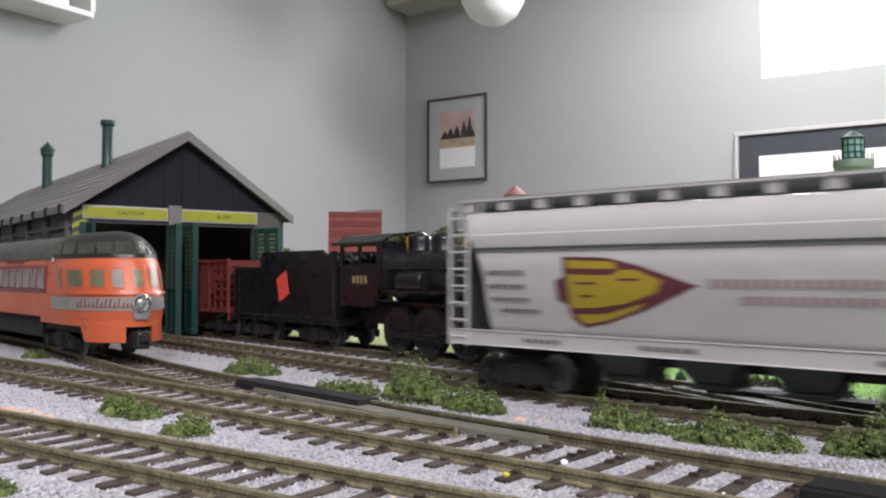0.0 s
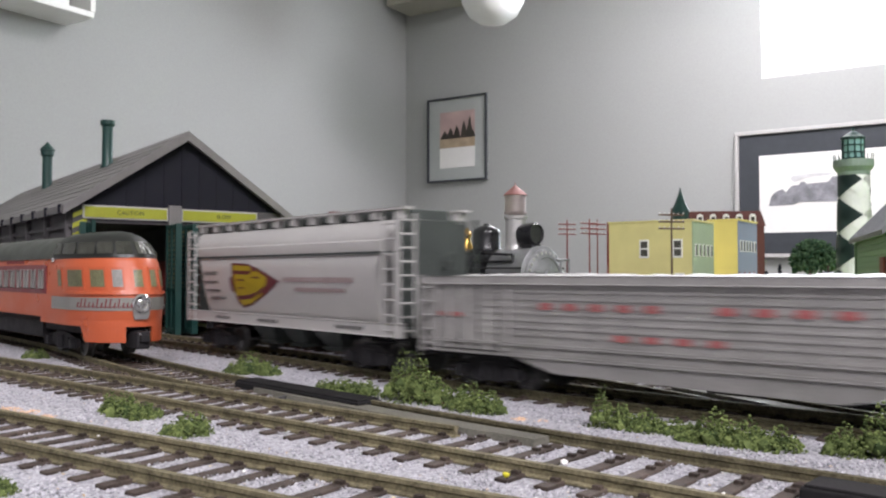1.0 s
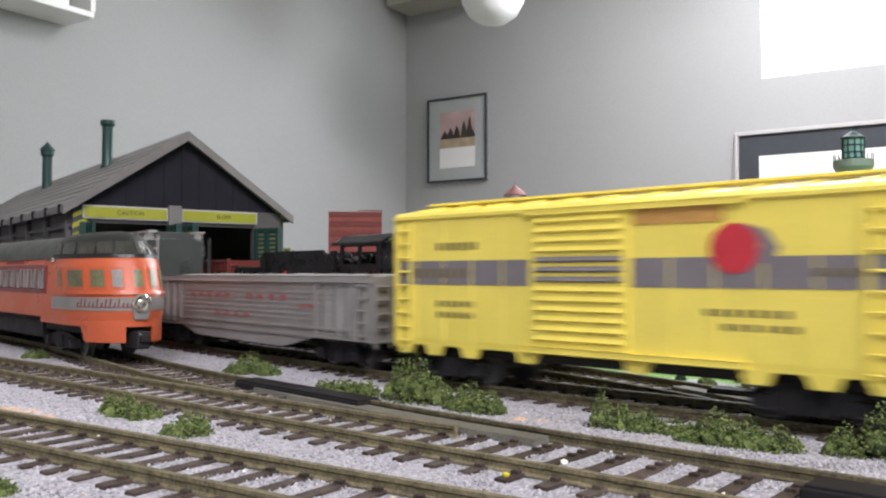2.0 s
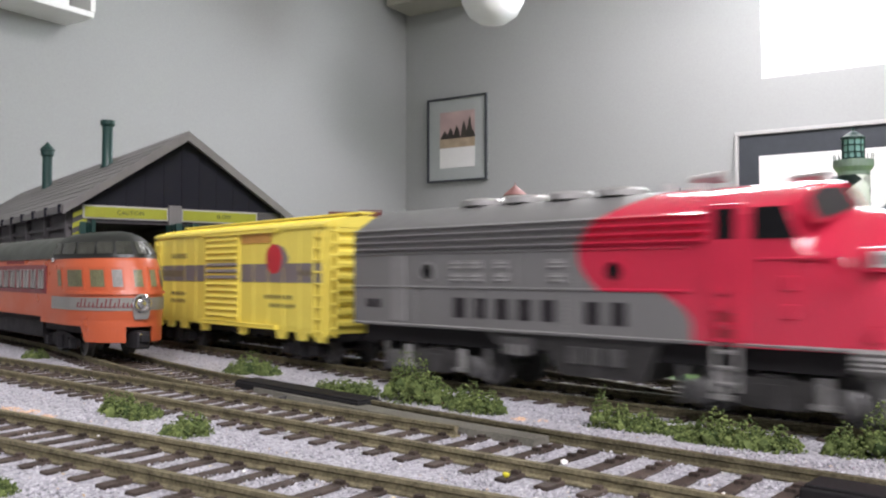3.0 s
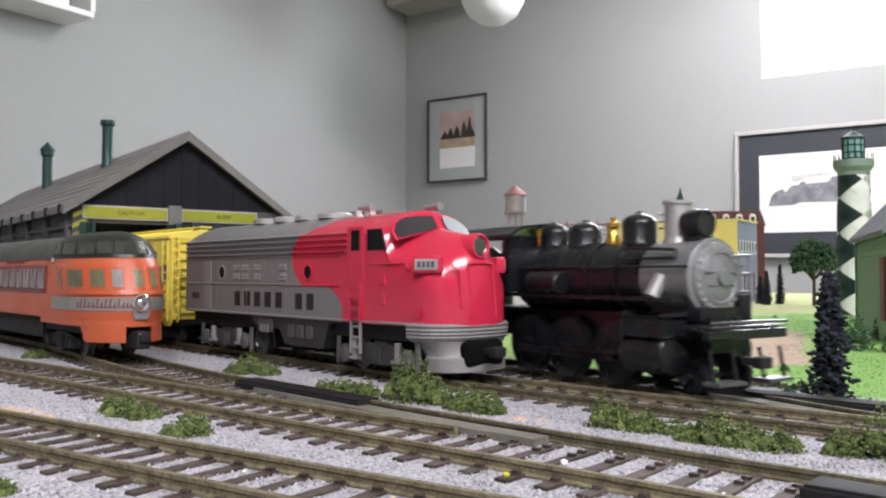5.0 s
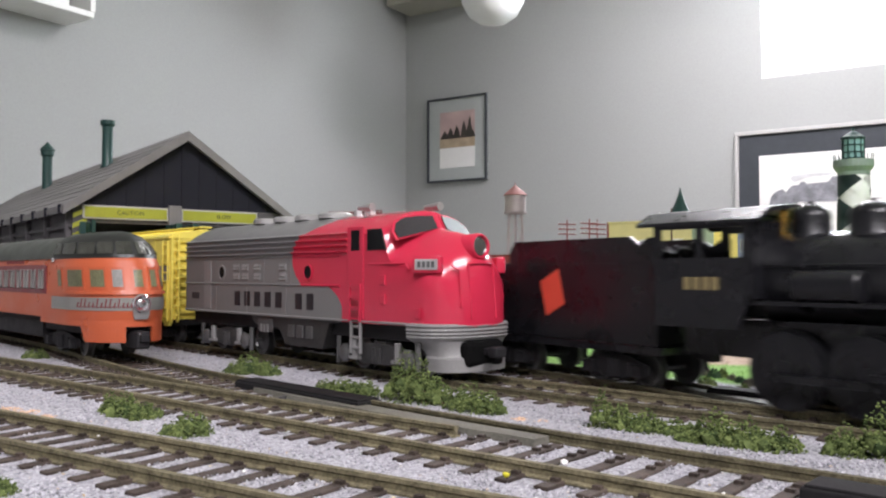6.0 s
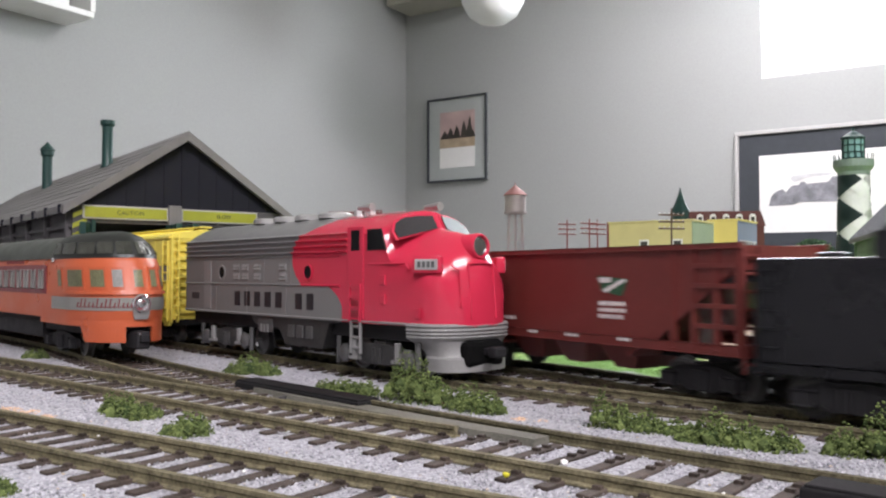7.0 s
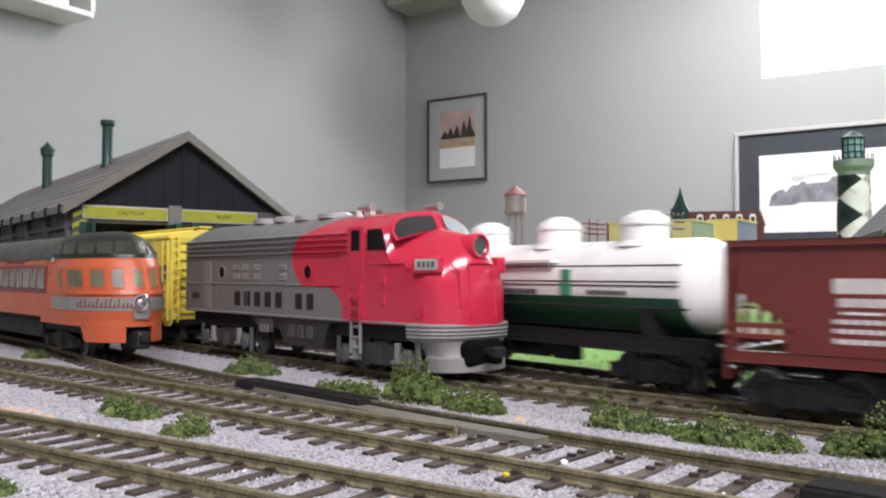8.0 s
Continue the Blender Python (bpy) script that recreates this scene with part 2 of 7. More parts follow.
def plan(u, c):
    return Vector((UX * u - UY * c, UY * u + UX * c, 0.0))


class Track:
    """A smooth centre line through (x, y) points, by its length in metres."""

    def __init__(self, pts):
        p = np.array(pts, float)
        k = np.concatenate([[0], np.cumsum(np.linalg.norm(np.diff(p, axis=0), axis=1))])
        m = np.gradient(p, k, axis=0)
        out = []
        for i in range(len(p) - 1):
            h = k[i + 1] - k[i]
            for t in np.linspace(0, 1, max(int(h / 0.004), 2), endpoint=False):
                out.append((2 * t**3 - 3 * t**2 + 1) * p[i] + (t**3 - 2 * t**2 + t) * h * m[i] + (3 * t**2 - 2 * t**3) * p[i + 1] + (t**3 - t**2) * h * m[i + 1])
        out.append(p[-1])
        self.p = np.array(out)
        self.s = np.concatenate([[0], np.cumsum(np.linalg.norm(np.diff(self.p, axis=0), axis=1))])
        self.u = self.p[:, 0] * UX + self.p[:, 1] * UY

    def at(self, s):
        return Vector((float(np.interp(s, self.s, self.p[:, 0])), float(np.interp(s, self.s, self.p[:, 1])), 0.0))

    def of_u(self, u):
        return float(np.interp(u, self.u, self.s))

    def heading(self, s):
        a, b = self.at(s - 0.002), self.at(s + 0.002)
        return (b - a).normalized()

    def stand(self, s, half, z):
        """The pose of a vehicle whose trucks stand half before and behind s."""
        a, b = self.at(s - half), self.at(s + half)
        d = b - a
        m = (a + b) / 2
        return Matrix.Translation((m.x, m.y, z)) @ Matrix.Rotation(math.atan2(d.y, d.x), 4, "Z")


def uc(rows):
    return [tuple(plan(u * MM, c * MM))[:2] for u, c in rows]


RAIL_Z = 0.0035
TRACK_A = Track(uc([(-1250, 178), (-900, 178.5), (-600, 179), (-420, 179), (-300, 179), (-220, 179), (-175, 180), (-144, 182), (-111, 184.5), (-85, 187.5), (-60, 191), (0, 202), (100, 226), (250, 268), (420, 325), (620, 402)]))
TRACK_B = Track(uc([(-1250, 221), (-900, 221.5), (-600, 222), (-420, 222), (-300, 222), (-220, 221.5), (-190, 220.5), (-166, 217.5), (-143, 213), (-120, 207), (-95, 199.5), (-60, 193), (0, 202.3), (100, 226), (250, 268), (420, 325), (620, 402)]))
TRACK_C = Track([(-0.62, 0.90), (-0.40, 0.647), (-0.2395, 0.461), (-0.1742, 0.3867), (-0.1195, 0.3158), (-0.0855, 0.2735), (-0.0500, 0.2350), (-0.0170, 0.1990), (0.0190, 0.1635), (0.0527, 0.1330), (0.0900, 0.1000), (0.15, 0.05)])
_d = Vector((0.766, -0.643))
_c = Vector((0.643, 0.766)) * 0.1282
TRACK_D = Track([tuple(_c + _d * s) for s in (-0.75, -0.5, -0.3, -0.15, 0.0, 0.1)])
_d = Vector((0.829, -0.559))
_c = Vector((0.559, 0.829)) * 0.0965
TRACK_E = Track([tuple(_c + _d * s) for s in (-0.6, -0.4, -0.2, -0.1, 0.0, 0.1)])

# ---- room ----
def wall_slab(name, label, a0, b0, a1, b1, z0, z1, out, thick=0.12, hole=None):
    """A wall from one plan point of the room to another; out: the outward way. hole: (s0, s1, z0, z1) along it."""
    p, q = room(a0, b0), room(a1, b1)
    d = (q - p).normalized()
    n = Vector((out.x, out.y, 0)) * thick
    L = (q - p).length
    bm = bmesh.new()

    def slab(s0, s1, za, zb):
        vs = []
        for z in (za, zb):
            for s, k in ((s0, 0), (s1, 0), (s1, 1), (s0, 1)):
                v = p + d * s + n * k
                vs.append(bm.verts.new((v.x, v.y, z)))
        for f in ((0, 1, 2, 3), (4, 5, 6, 7), (0, 1, 5, 4), (1, 2, 6, 5), (2, 3, 7, 6), (3, 0, 4, 7)):
            bm.faces.new([vs[i] for i in f])
    if hole:
        s0, s1, h0, h1 = hole
        slab(0, s0, z0, z1)
        slab(s1, L, z0, z1)
        slab(s0, s1, z0, h0)
        slab(s0, s1, h1, z1)
    else:
        slab(0, L, z0, z1)
    bmesh.ops.recalc_face_normals(bm, faces=bm.faces)
    one(name, bm, M_WALL, label, "wall", kind="structure")


RA, RB = 4.6, 5.2
WIN = (1.495, 2.75, 0.704, 1.16)
wall_slab("wall_east", "pale grey painted wall with a small high window", 0, 0, RA, 0, FLOOR_Z, CEIL_Z, -WL, hole=WIN)
wall_slab("wall_north", "plain pale grey painted wall", 0, -0.12, 0, RB, FLOOR_Z, CEIL_Z, -WR)
wall_slab("wall_south", "plain pale grey painted wall", RA, -0.12, RA, RB, FLOOR_Z, CEIL_Z, WR)
wall_slab("wall_west", "plain pale grey painted wall", -0.12, RB, RA + 0.12, RB, FLOOR_Z, CEIL_Z, WL)


def flat(name, material, label, category, z0, z1):
    bm = bmesh.new()
    vs = []
    for z in (z0, z1):
        for a, b in ((-0.12, -0.12), (RA + 0.12, -0.12), (RA + 0.12, RB + 0.12), (-0.12, RB + 0.12)):
            vs.append(bm.verts.new(room(a, b, z)))
    for f in ((0, 1, 2, 3), (4, 5, 6, 7), (0, 1, 5, 4), (1, 2, 6, 5), (2, 3, 7, 6), (3, 0, 4, 7)):
        bm.faces.new([vs[i] for i in f])
    bmesh.ops.recalc_face_normals(bm, faces=bm.faces)
    one(name, bm, material, label, category, kind="structure")


flat("floor", M_FLOOR, "grey concrete basement floor", "floor", FLOOR_Z - 0.1, FLOOR_Z)
flat("ceiling", M_CEIL, "off-white painted ceiling", "ceiling", CEIL_Z, CEIL_Z + 0.1)

# things on walls are built with x along the wall, y out of the wall into the room, z up
WALL_R = Matrix(((WR.x, WL.x, 0, CORNER.x), (WR.y, WL.y, 0, CORNER.y), (0, 0, 1, 0), (0, 0, 0, 1)))
WALL_L = Matrix(((WL.x, WR.x, 0, CORNER.x), (WL.y, WR.y, 0, CORNER.y), (0, 0, 1, 0), (0, 0, 0, 1)))


def on_wall(ob, wall, a, z):
    """Turns a thing built flat against y = 0 to face the room."""
    p = wall @ Vector((a, 0, z))
    out = wall.to_3x3() @ Vector((0, 1, 0))
    ob.matrix_world = Matrix.Translation(p) @ Matrix.Rotation(math.atan2(out.y, out.x) - math.pi / 2, 4, "Z")
    return ob


# ---- table and ground ----
def ground_z(x, y):
    u, c = x * UX + y * UY, -x * UY + y * UX
    return 0.0009 + 0.0005 * noise.noise((x * 90, y * 90, 0)) + (0.0012 * noise.noise((x * 18, y * 18, 3)) if c > 0.26 else 0)


X0, X1, Y0, Y1 = -1.25, 1.25, -0.55, 1.5


def layout_table():
    t = thing("layout_table", "wooden train layout table under the scenery", "table")
    bm = bmesh.new()
    box(bm, X0 / MM, X1 / MM, Y0 / MM, Y1 / MM, -40, -12, 2)
    part("tabletop", bm, M_POLE, t)
    bm = bmesh.new()
    box(bm, -30, 30, -30, 30, -1000, -40, 3)
    leg = part("leg", bm, M_POLE, t)
    leg.matrix_basis = pose(X0 + 0.08, Y0 + 0.08, 0)
    for x, y in ((X1 - 0.08, Y0 + 0.08), (X0 + 0.08, Y1 - 0.08), (X1 - 0.08, Y1 - 0.08)):
        again(leg, t, pose(x, y, 0))


layout_table()


def ramp(nt, src, stops):
    r = nt.nodes.new("ShaderNodeValToRGB")
    el = r.color_ramp.elements
    el[0].position, el[0].color = stops[0][0], (*stops[0][1], 1)
    el[1].position, el[1].color = stops[-1][0], (*stops[-1][1], 1)
    for p, c in stops[1:-1]:
        e = el.new(p)
        e.color = (*c, 1)
    nt.links.new(src, r.inputs[0])
    return r.outputs[0]


# bounds of the bare earth field: slope and offset of both long sides, its far end and its near end
EARTH = (0.13, 0.0615, 0.41, 0.010, 0.210, 0.32)


def ground_material():
    m = bpy.data.materials.new("layout_ground")
    m.use_nodes = True
    nt = m.node_tree
    link = nt.links.new
    bs = nt.nodes["Principled BSDF"]
    bs.inputs["Roughness"].default_value = 0.9
    bs.inputs["Specular IOR Level"].default_value = 0.2
    tc = nt.nodes.new("ShaderNodeTexCoord")
    sep = nt.nodes.new("ShaderNodeSeparateXYZ")
    link(tc.outputs["Object"], sep.inputs[0])

    def math2(op, a, b):
        n = nt.nodes.new("ShaderNodeMath")
        n.operation = op
        for i, v in enumerate((a, b)):
            if isinstance(v, (int, float)):
                n.inputs[i].default_value = v
            else:
                link(v, n.inputs[i])
        return n.outputs[0]

    def noise_out(s, d=4.0):
        n = node(nt, "ShaderNodeTexNoise", _2=s, _3=d)
        link(tc.outputs["Object"], n.inputs["Vector"])
        return n.outputs[0]

    c = math2("ADD", math2("MULTIPLY", sep.outputs[0], -UY), math2("MULTIPLY", sep.outputs[1], UX))
    wob = math2("MULTIPLY", math2("SUBTRACT", noise_out(45), 0.5), 0.03)
    cw = math2("ADD", c, wob)

    def step(v, edge, soft=0.004):
        n = node(nt, "ShaderNodeMapRange", _1=edge - soft, _2=edge + soft, _3=0.0, _4=1.0)
        link(v, n.inputs[0])
        return n.outputs[0]

    grain = nt.nodes.new("ShaderNodeTexVoronoi")
    grain.inputs["Scale"].default_value = 1400
    link(tc.outputs["Object"], grain.inputs["Vector"])
    bal = ramp(nt, grain.outputs["Color"], [(0.0, (0.26, 0.255, 0.275)), (0.5, (0.42, 0.41, 0.45)), (1.0, (0.58, 0.57, 0.61))])
    gra = ramp(nt, noise_out(700), [(0.3, (0.19, 0.37, 0.09)), (0.7, (0.26, 0.45, 0.13))])
    tan = ramp(nt, noise_out(500), [(0.3, (0.42, 0.31, 0.235)), (0.7, (0.55, 0.43, 0.335))])
    pale = ramp(nt, noise_out(300), [(0.3, (0.33, 0.37, 0.16)), (0.7, (0.48, 0.50, 0.26))])
    road = ramp(nt, noise_out(300), [(0.3, (0.27, 0.25, 0.24)), (0.7, (0.36, 0.34, 0.32))])

    def mix(f, a, b):
        n = nt.nodes.new("ShaderNodeMix")
        n.data_type = "RGBA"
        link(f, n.inputs[0])
        link(a, n.inputs[6])
        link(b, n.inputs[7])
        return n.outputs[2]

    d = math2("ADD", sep.outputs[1], wob)
    xr = math2("DIVIDE", sep.outputs[0], sep.outputs[1])
    col = mix(step(cw, 0.243), bal, gra)
    # the bare earth field between the turf by the track and the turf before the house
    xw = math2("ADD", sep.outputs[0], math2("MULTIPLY", wob, 0.8))
    near_side = step(math2("SUBTRACT", xw, math2("MULTIPLY", sep.outputs[1], EARTH[0])), EARTH[1], 0.005)
    far_side = math2("SUBTRACT", 1.0, step(math2("SUBTRACT", xw, math2("MULTIPLY", sep.outputs[1], EARTH[2])), EARTH[3], 0.005))
    end_side = math2("MULTIPLY", math2("SUBTRACT", 1.0, step(xw, EARTH[4], 0.006)), step(d, EARTH[5], 0.006))
    col = mix(math2("MULTIPLY", math2("MULTIPLY", near_side, far_side), math2("MULTIPLY", end_side, step(cw, 0.243))), col, tan)
    col = mix(step(d, 0.715, 0.02), col, pale)
    col = mix(math2("MULTIPLY", step(d, 0.72, 0.015), math2("SUBTRACT", 1.0, step(xr, 0.345, 0.02))), col, road)
    left = math2("SUBTRACT", 1.0, step(sep.outputs[0], 0.02, 0.03))
    lg = math2("MULTIPLY", left, step(cw, 0.243))
    col = mix(lg, col, pale)
    link(col, bs.inputs["Base Color"])
    bp = node(nt, "ShaderNodeBump", _0=0.8, _1=0.0006)
    link(math2("ADD", grain.outputs["Distance"], noise_out(1200)), bp.inputs["Height"])
    link(bp.outputs[0], bs.inputs["Normal"])
    return m


def ground():
    bm = bmesh.new()
    nx, ny = 240, 200
    rows = []
    for j in range(ny + 1):
        fy = j / ny
        y = Y0 + (Y1 - Y0) * fy
        rows.append([bm.verts.new((X0 + (X1 - X0) * i / nx, y, ground_z(X0 + (X1 - X0) * i / nx, y))) for i in range(nx + 1)])
    for j in range(ny):
        for i in range(nx):
            bm.faces.new((rows[j][i], rows[j][i + 1], rows[j + 1][i + 1], rows[j + 1][i]))
    edge = [e for e in bm.edges if e.is_boundary]
    r = bmesh.ops.extrude_edge_only(bm, edges=edge)
    for v in r["geom"]:
        if isinstance(v, bmesh.types.BMVert):
            v.co.z = -0.0119
    one("ground", bm, ground_material(), "grey ballast yard with green turf and bare earth beyond", "ground", kind="structure", smooth=True)


ground()


# ---- tracks ----
def rails(name, track, s0, s1, drop=0.0, ends=(None, None)):
    """Both rails of a track from s0 to s1, with head, web and foot."""
    prof = [(-1.1, 0), (1.1, 0), (1.1, 0.35), (0.3, 0.6), (0.3, 1.5), (0.65, 1.75), (0.65, 2.45), (-0.65, 2.45), (-0.65, 1.75), (-0.3, 1.5), (-0.3, 0.6), (-1.1, 0.35)]
    out = []
    for side in (-1, 1):
        bm = bmesh.new()
        rings = []
        last = ends[0 if side < 0 else 1] or s1
        k = max(int((last - s0) / 0.006), 2)
        for i in range(k + 1):
            s = s0 + (last - s0) * i / k
            p, d = track.at(s), track.heading(s)
            n = Vector((-d.y, d.x, 0))
            rings.append([(p + n * (side * 8.9 + a) * MM + Vector((0, 0, (1.05 + b - drop) * MM))) / MM for a, b in prof])
        loft(bm, rings)
        out.append(bm)
    return out


def lay(name, label, track, s0, s1, drop=0.0, ties=None, ends=(None, None)):
    t = thing(name, label, "track", "yard tracks", "structure")
    for bm in rails(name, track, s0, s1, drop, ends):
        part("rail", bm, M_STEEL, t, smooth=False)
    tie = None
    rng = random.Random(len(label))
    s = s0
    count = 0
    bm_far = bmesh.new()
    while s < s1:
        p = track.at(s)
        if ties is None or ties(p, s):
            d = track.heading(s)
            m = Matrix.Translation((p.x, p.y, 0)) @ Matrix.Rotation(math.atan2(d.y, d.x) + rng.uniform(-0.02, 0.02), 4, "Z")
            near = -0.26 < p.x < 0.25 and 0.08 < p.y < 0.5
            if near and count < 290:
                if tie is None:
                    bm = bmesh.new()
                    box(bm, -1.35, 1.35, -15.2, 15.2, -0.5, 1.5, 0.2)
                    for y in (-10.7, -7.1, 7.1, 10.7):
                        box(bm, -0.75, 0.75, y - 0.55, y + 0.55, 1.4, 2.05)
                    tie = part("tie", bm, M_TIE, t)
                    tie.matrix_basis = m
                else:
                    again(tie, t, m)
                count += 1
            else:
                vs = box(bm_far, -1.35, 1.35, -15.2, 15.2, -0.5, 1.5)
                for v in vs:
                    v.co = m @ v.co
        s += 0.0079
    ob = part("distant_tie", bm_far, M_TIE, t)
    tagged(ob, kind="stuff")
    return t


def away_from(track, gap):
    pts = track.p

    def ok(p, s):
        return float(np.min(np.hypot(pts[:, 0] - p.x, pts[:, 1] - p.y))) > gap
    return ok


lay("track_1", "weathered rails of the inner yard track on brown ties", TRACK_A, 0.05, TRACK_A.s[-1] - 0.02)
lay("track_2", "weathered rails of the far yard track on brown ties", TRACK_B, 0.05, TRACK_B.of_u(-0.062), 0.12, away_from(TRACK_A, 0.018), (TRACK_B.of_u(-0.112), None))
lay("track_3", "siding rails that run into a turnout", TRACK_C, 0.02, TRACK_C.s[-1] - 0.01, 0.12, away_from(TRACK_D, 0.018), (TRACK_C.of_u(-0.196), None))
lay("track_4", "weathered rails on dark ties through a turnout", TRACK_D, 0.02, TRACK_D.s[-1] - 0.005, ends=(None, TRACK_D.of_u(-0.128)))
lay("track_5", "foreground rails on dark ties in grey ballast", TRACK_E, 0.02, TRACK_E.s[-1] - 0.005)


def turnout_web(parent_name, track, s0, s1, label):
    """The grey plastic web that fills a turnout between its rails."""
    bm = bmesh.new()
    rings = []
    for i in range(41):
        s = s0 + (s1 - s0) * i / 40
        p, d = track.at(s), track.heading(s)
        n = Vector((-d.y, d.x, 0))
        k = 1.0 if 4 < i < 36 else 0.55
        rings.append([(p + n * a * MM) / MM + Vector((0, 0, z)) for a, z in ((2.6 - 1.4 * k, 0.2), (3.0 - 1.4 * k, 2.5), (7.2, 2.5), (7.4, 0.2))])
    loft(bm, rings)
    one(parent_name, bm, M_WEB, label, "turnout", "turnout webs")


turnout_web("turnout_web", TRACK_C, TRACK_C.of_u(-0.218), TRACK_C.of_u(-0.112), "grey plastic turnout web between the siding rails")
turnout_web("turnout_web", TRACK_B, TRACK_B.of_u(-0.138), TRACK_B.of_u(-0.070), "grey plastic turnout web before the switch machine")

# ---- rolling stock: x forward, y to its left, z up from the rail head, in millimetres ----
WHEELSETS = []


def wheelset_mesh(r):
    bm = bmesh.new()
    for s in (-1, 1):
        lathe(bm, [(0.5, 7.0 * s), (r * 0.72, 7.2 * s), (r * 0.78, 6.9 * s), (r + 0.7, 6.9 * s), (r + 0.7, 7.4 * s), (r, 7.5 * s), (r, 9.6 * s), (r * 0.82, 9.7 * s), (r * 0.75, 9.1 * s), (1.4, 9.0 * s), (0.5, 9.6 * s)], (0, 0, 0), (0, 1, 0), 16)
    tube(bm, (0, -12, 0), (0, 12, 0), 0.8)
    return bm


def truck(parent, x, m, wb=20.0, r=4.8, half=13.5, label=""):
    """A two-axle truck with side frames, springs, journal boxes and its wheelsets."""
    bm = bmesh.new()
    for s in (-1, 1):
        y0, y1 = (half - 1.6) * s, half * s
        prism(bm, [(x - wb / 2 - 3.5, r + 1.6), (x - wb / 2 - 3.5, r - 1.2), (x - wb / 2 + 3, r - 1.2), (x - 4.5, r - 2.8), (x + 4.5, r - 2.8), (x + wb / 2 - 3, r - 1.2), (x + wb / 2 + 3.5, r - 1.2), (x + wb / 2 + 3.5, r + 1.6), (x + 5.5, r + 3.8), (x - 5.5, r + 3.8)], "y", y0, y1)
        for k in (-1, 1):
            box(bm, x + k * wb / 2 - 2.2, x + k * wb / 2 + 2.2, y1 - 0.3 * s, y1 + 1.3 * s, r - 1.8, r + 1.6, 0.4)
        for k in (-1.6, 0, 1.6):
            tube(bm, (x + k, y1 + 0.4 * s, r - 2.4), (x + k, y1 + 0.4 * s, r + 2.6), 0.7)
    box(bm, x - 3, x + 3, -half + 1, half - 1, r - 1, r + 4.5)
    t = part("truck", bm, m, parent, label)
    bm = wheelset_mesh(r)
    w = part("wheelset", bm, M_SILVERDK, t, smooth=True)
    w.matrix_basis = mm(x - wb / 2, 0, r)
    w2 = again(w, t, mm(x + wb / 2, 0, r))
    WHEELSETS.extend([(w, parent, x - wb / 2, r), (w2, parent, x + wb / 2, r)])
    return t


def coupler(parent, x, way):
    bm = bmesh.new()
    box(bm, x, x + way * 5, -1.2, 1.2, 8.3, 10.3, 0.2)
    box(bm, x + way * 4.2, x + way * 7.5, -2.4, 2.0, 7.8, 10.8, 0.5)
    part("coupler", bm, M_DARK, parent)


def ladder(name, parent, m, x0, x1, y, z0, z1, rungs, r=0.4):
    bm = bmesh.new()
    for x in (x0, x1):
        tube(bm, (x, y, z0), (x, y, z1), r, n=6)
    for i in range(rungs):
        z = z0 + (z1 - z0) * (i + 0.5) / rungs
        tube(bm, (x0, y, z), (x1, y, z), r * 0.85, n=6)
    return part(name, bm, m, parent)


def end_ladder(name, parent, m, x, y0, y1, z0, z1, rungs, r=0.4):
    bm = bmesh.new()
    for y in (y0, y1):
        tube(bm, (x, y, z0), (x, y, z1), r, n=6)
    for i in range(rungs):
        z = z0 + (z1 - z0) * (i + 0.5) / rungs
        tube(bm, (x, y0, z), (x, y1, z), r * 0.85, n=6)
    return part(name, bm, m, parent)


def bars(parent, m, y, rows, gap=0.35, label=""):
    """Lettering as plain bars on a side: rows of (x0, x1, z0, z1, letters)."""
    t = 0.12 if y > 0 else -0.12
    for x0, x1, z0, z1, k in rows:
        bm = bmesh.new()
        w = (x1 - x0) / k
        for i in range(k):
            a, b = x0 + i * w + w * gap / 2, x0 + (i + 1) * w - w * gap / 2
            box(bm, a, b, y, y + t, z0, z1)
        part("lettering", bm, m, parent, label)


def brake_wheel(parent, m, x, y, z):
    bm = bmesh.new()
    for i in range(12):
        a, b = 2 * math.pi * i / 12, 2 * math.pi * (i + 1) / 12
        tube(bm, (x, y + 2.8 * math.cos(a), z + 2.8 * math.sin(a)), (x, y + 2.8 * math.cos(b), z + 2.8 * math.sin(b)), 0.3, n=5)
    for i in range(4):
        a = math.pi * i / 2
        tube(bm, (x, y, z), (x, y + 2.8 * math.cos(a), z + 2.8 * math.sin(a)), 0.25, n=5)
    part("brake_wheel", bm, m, parent)


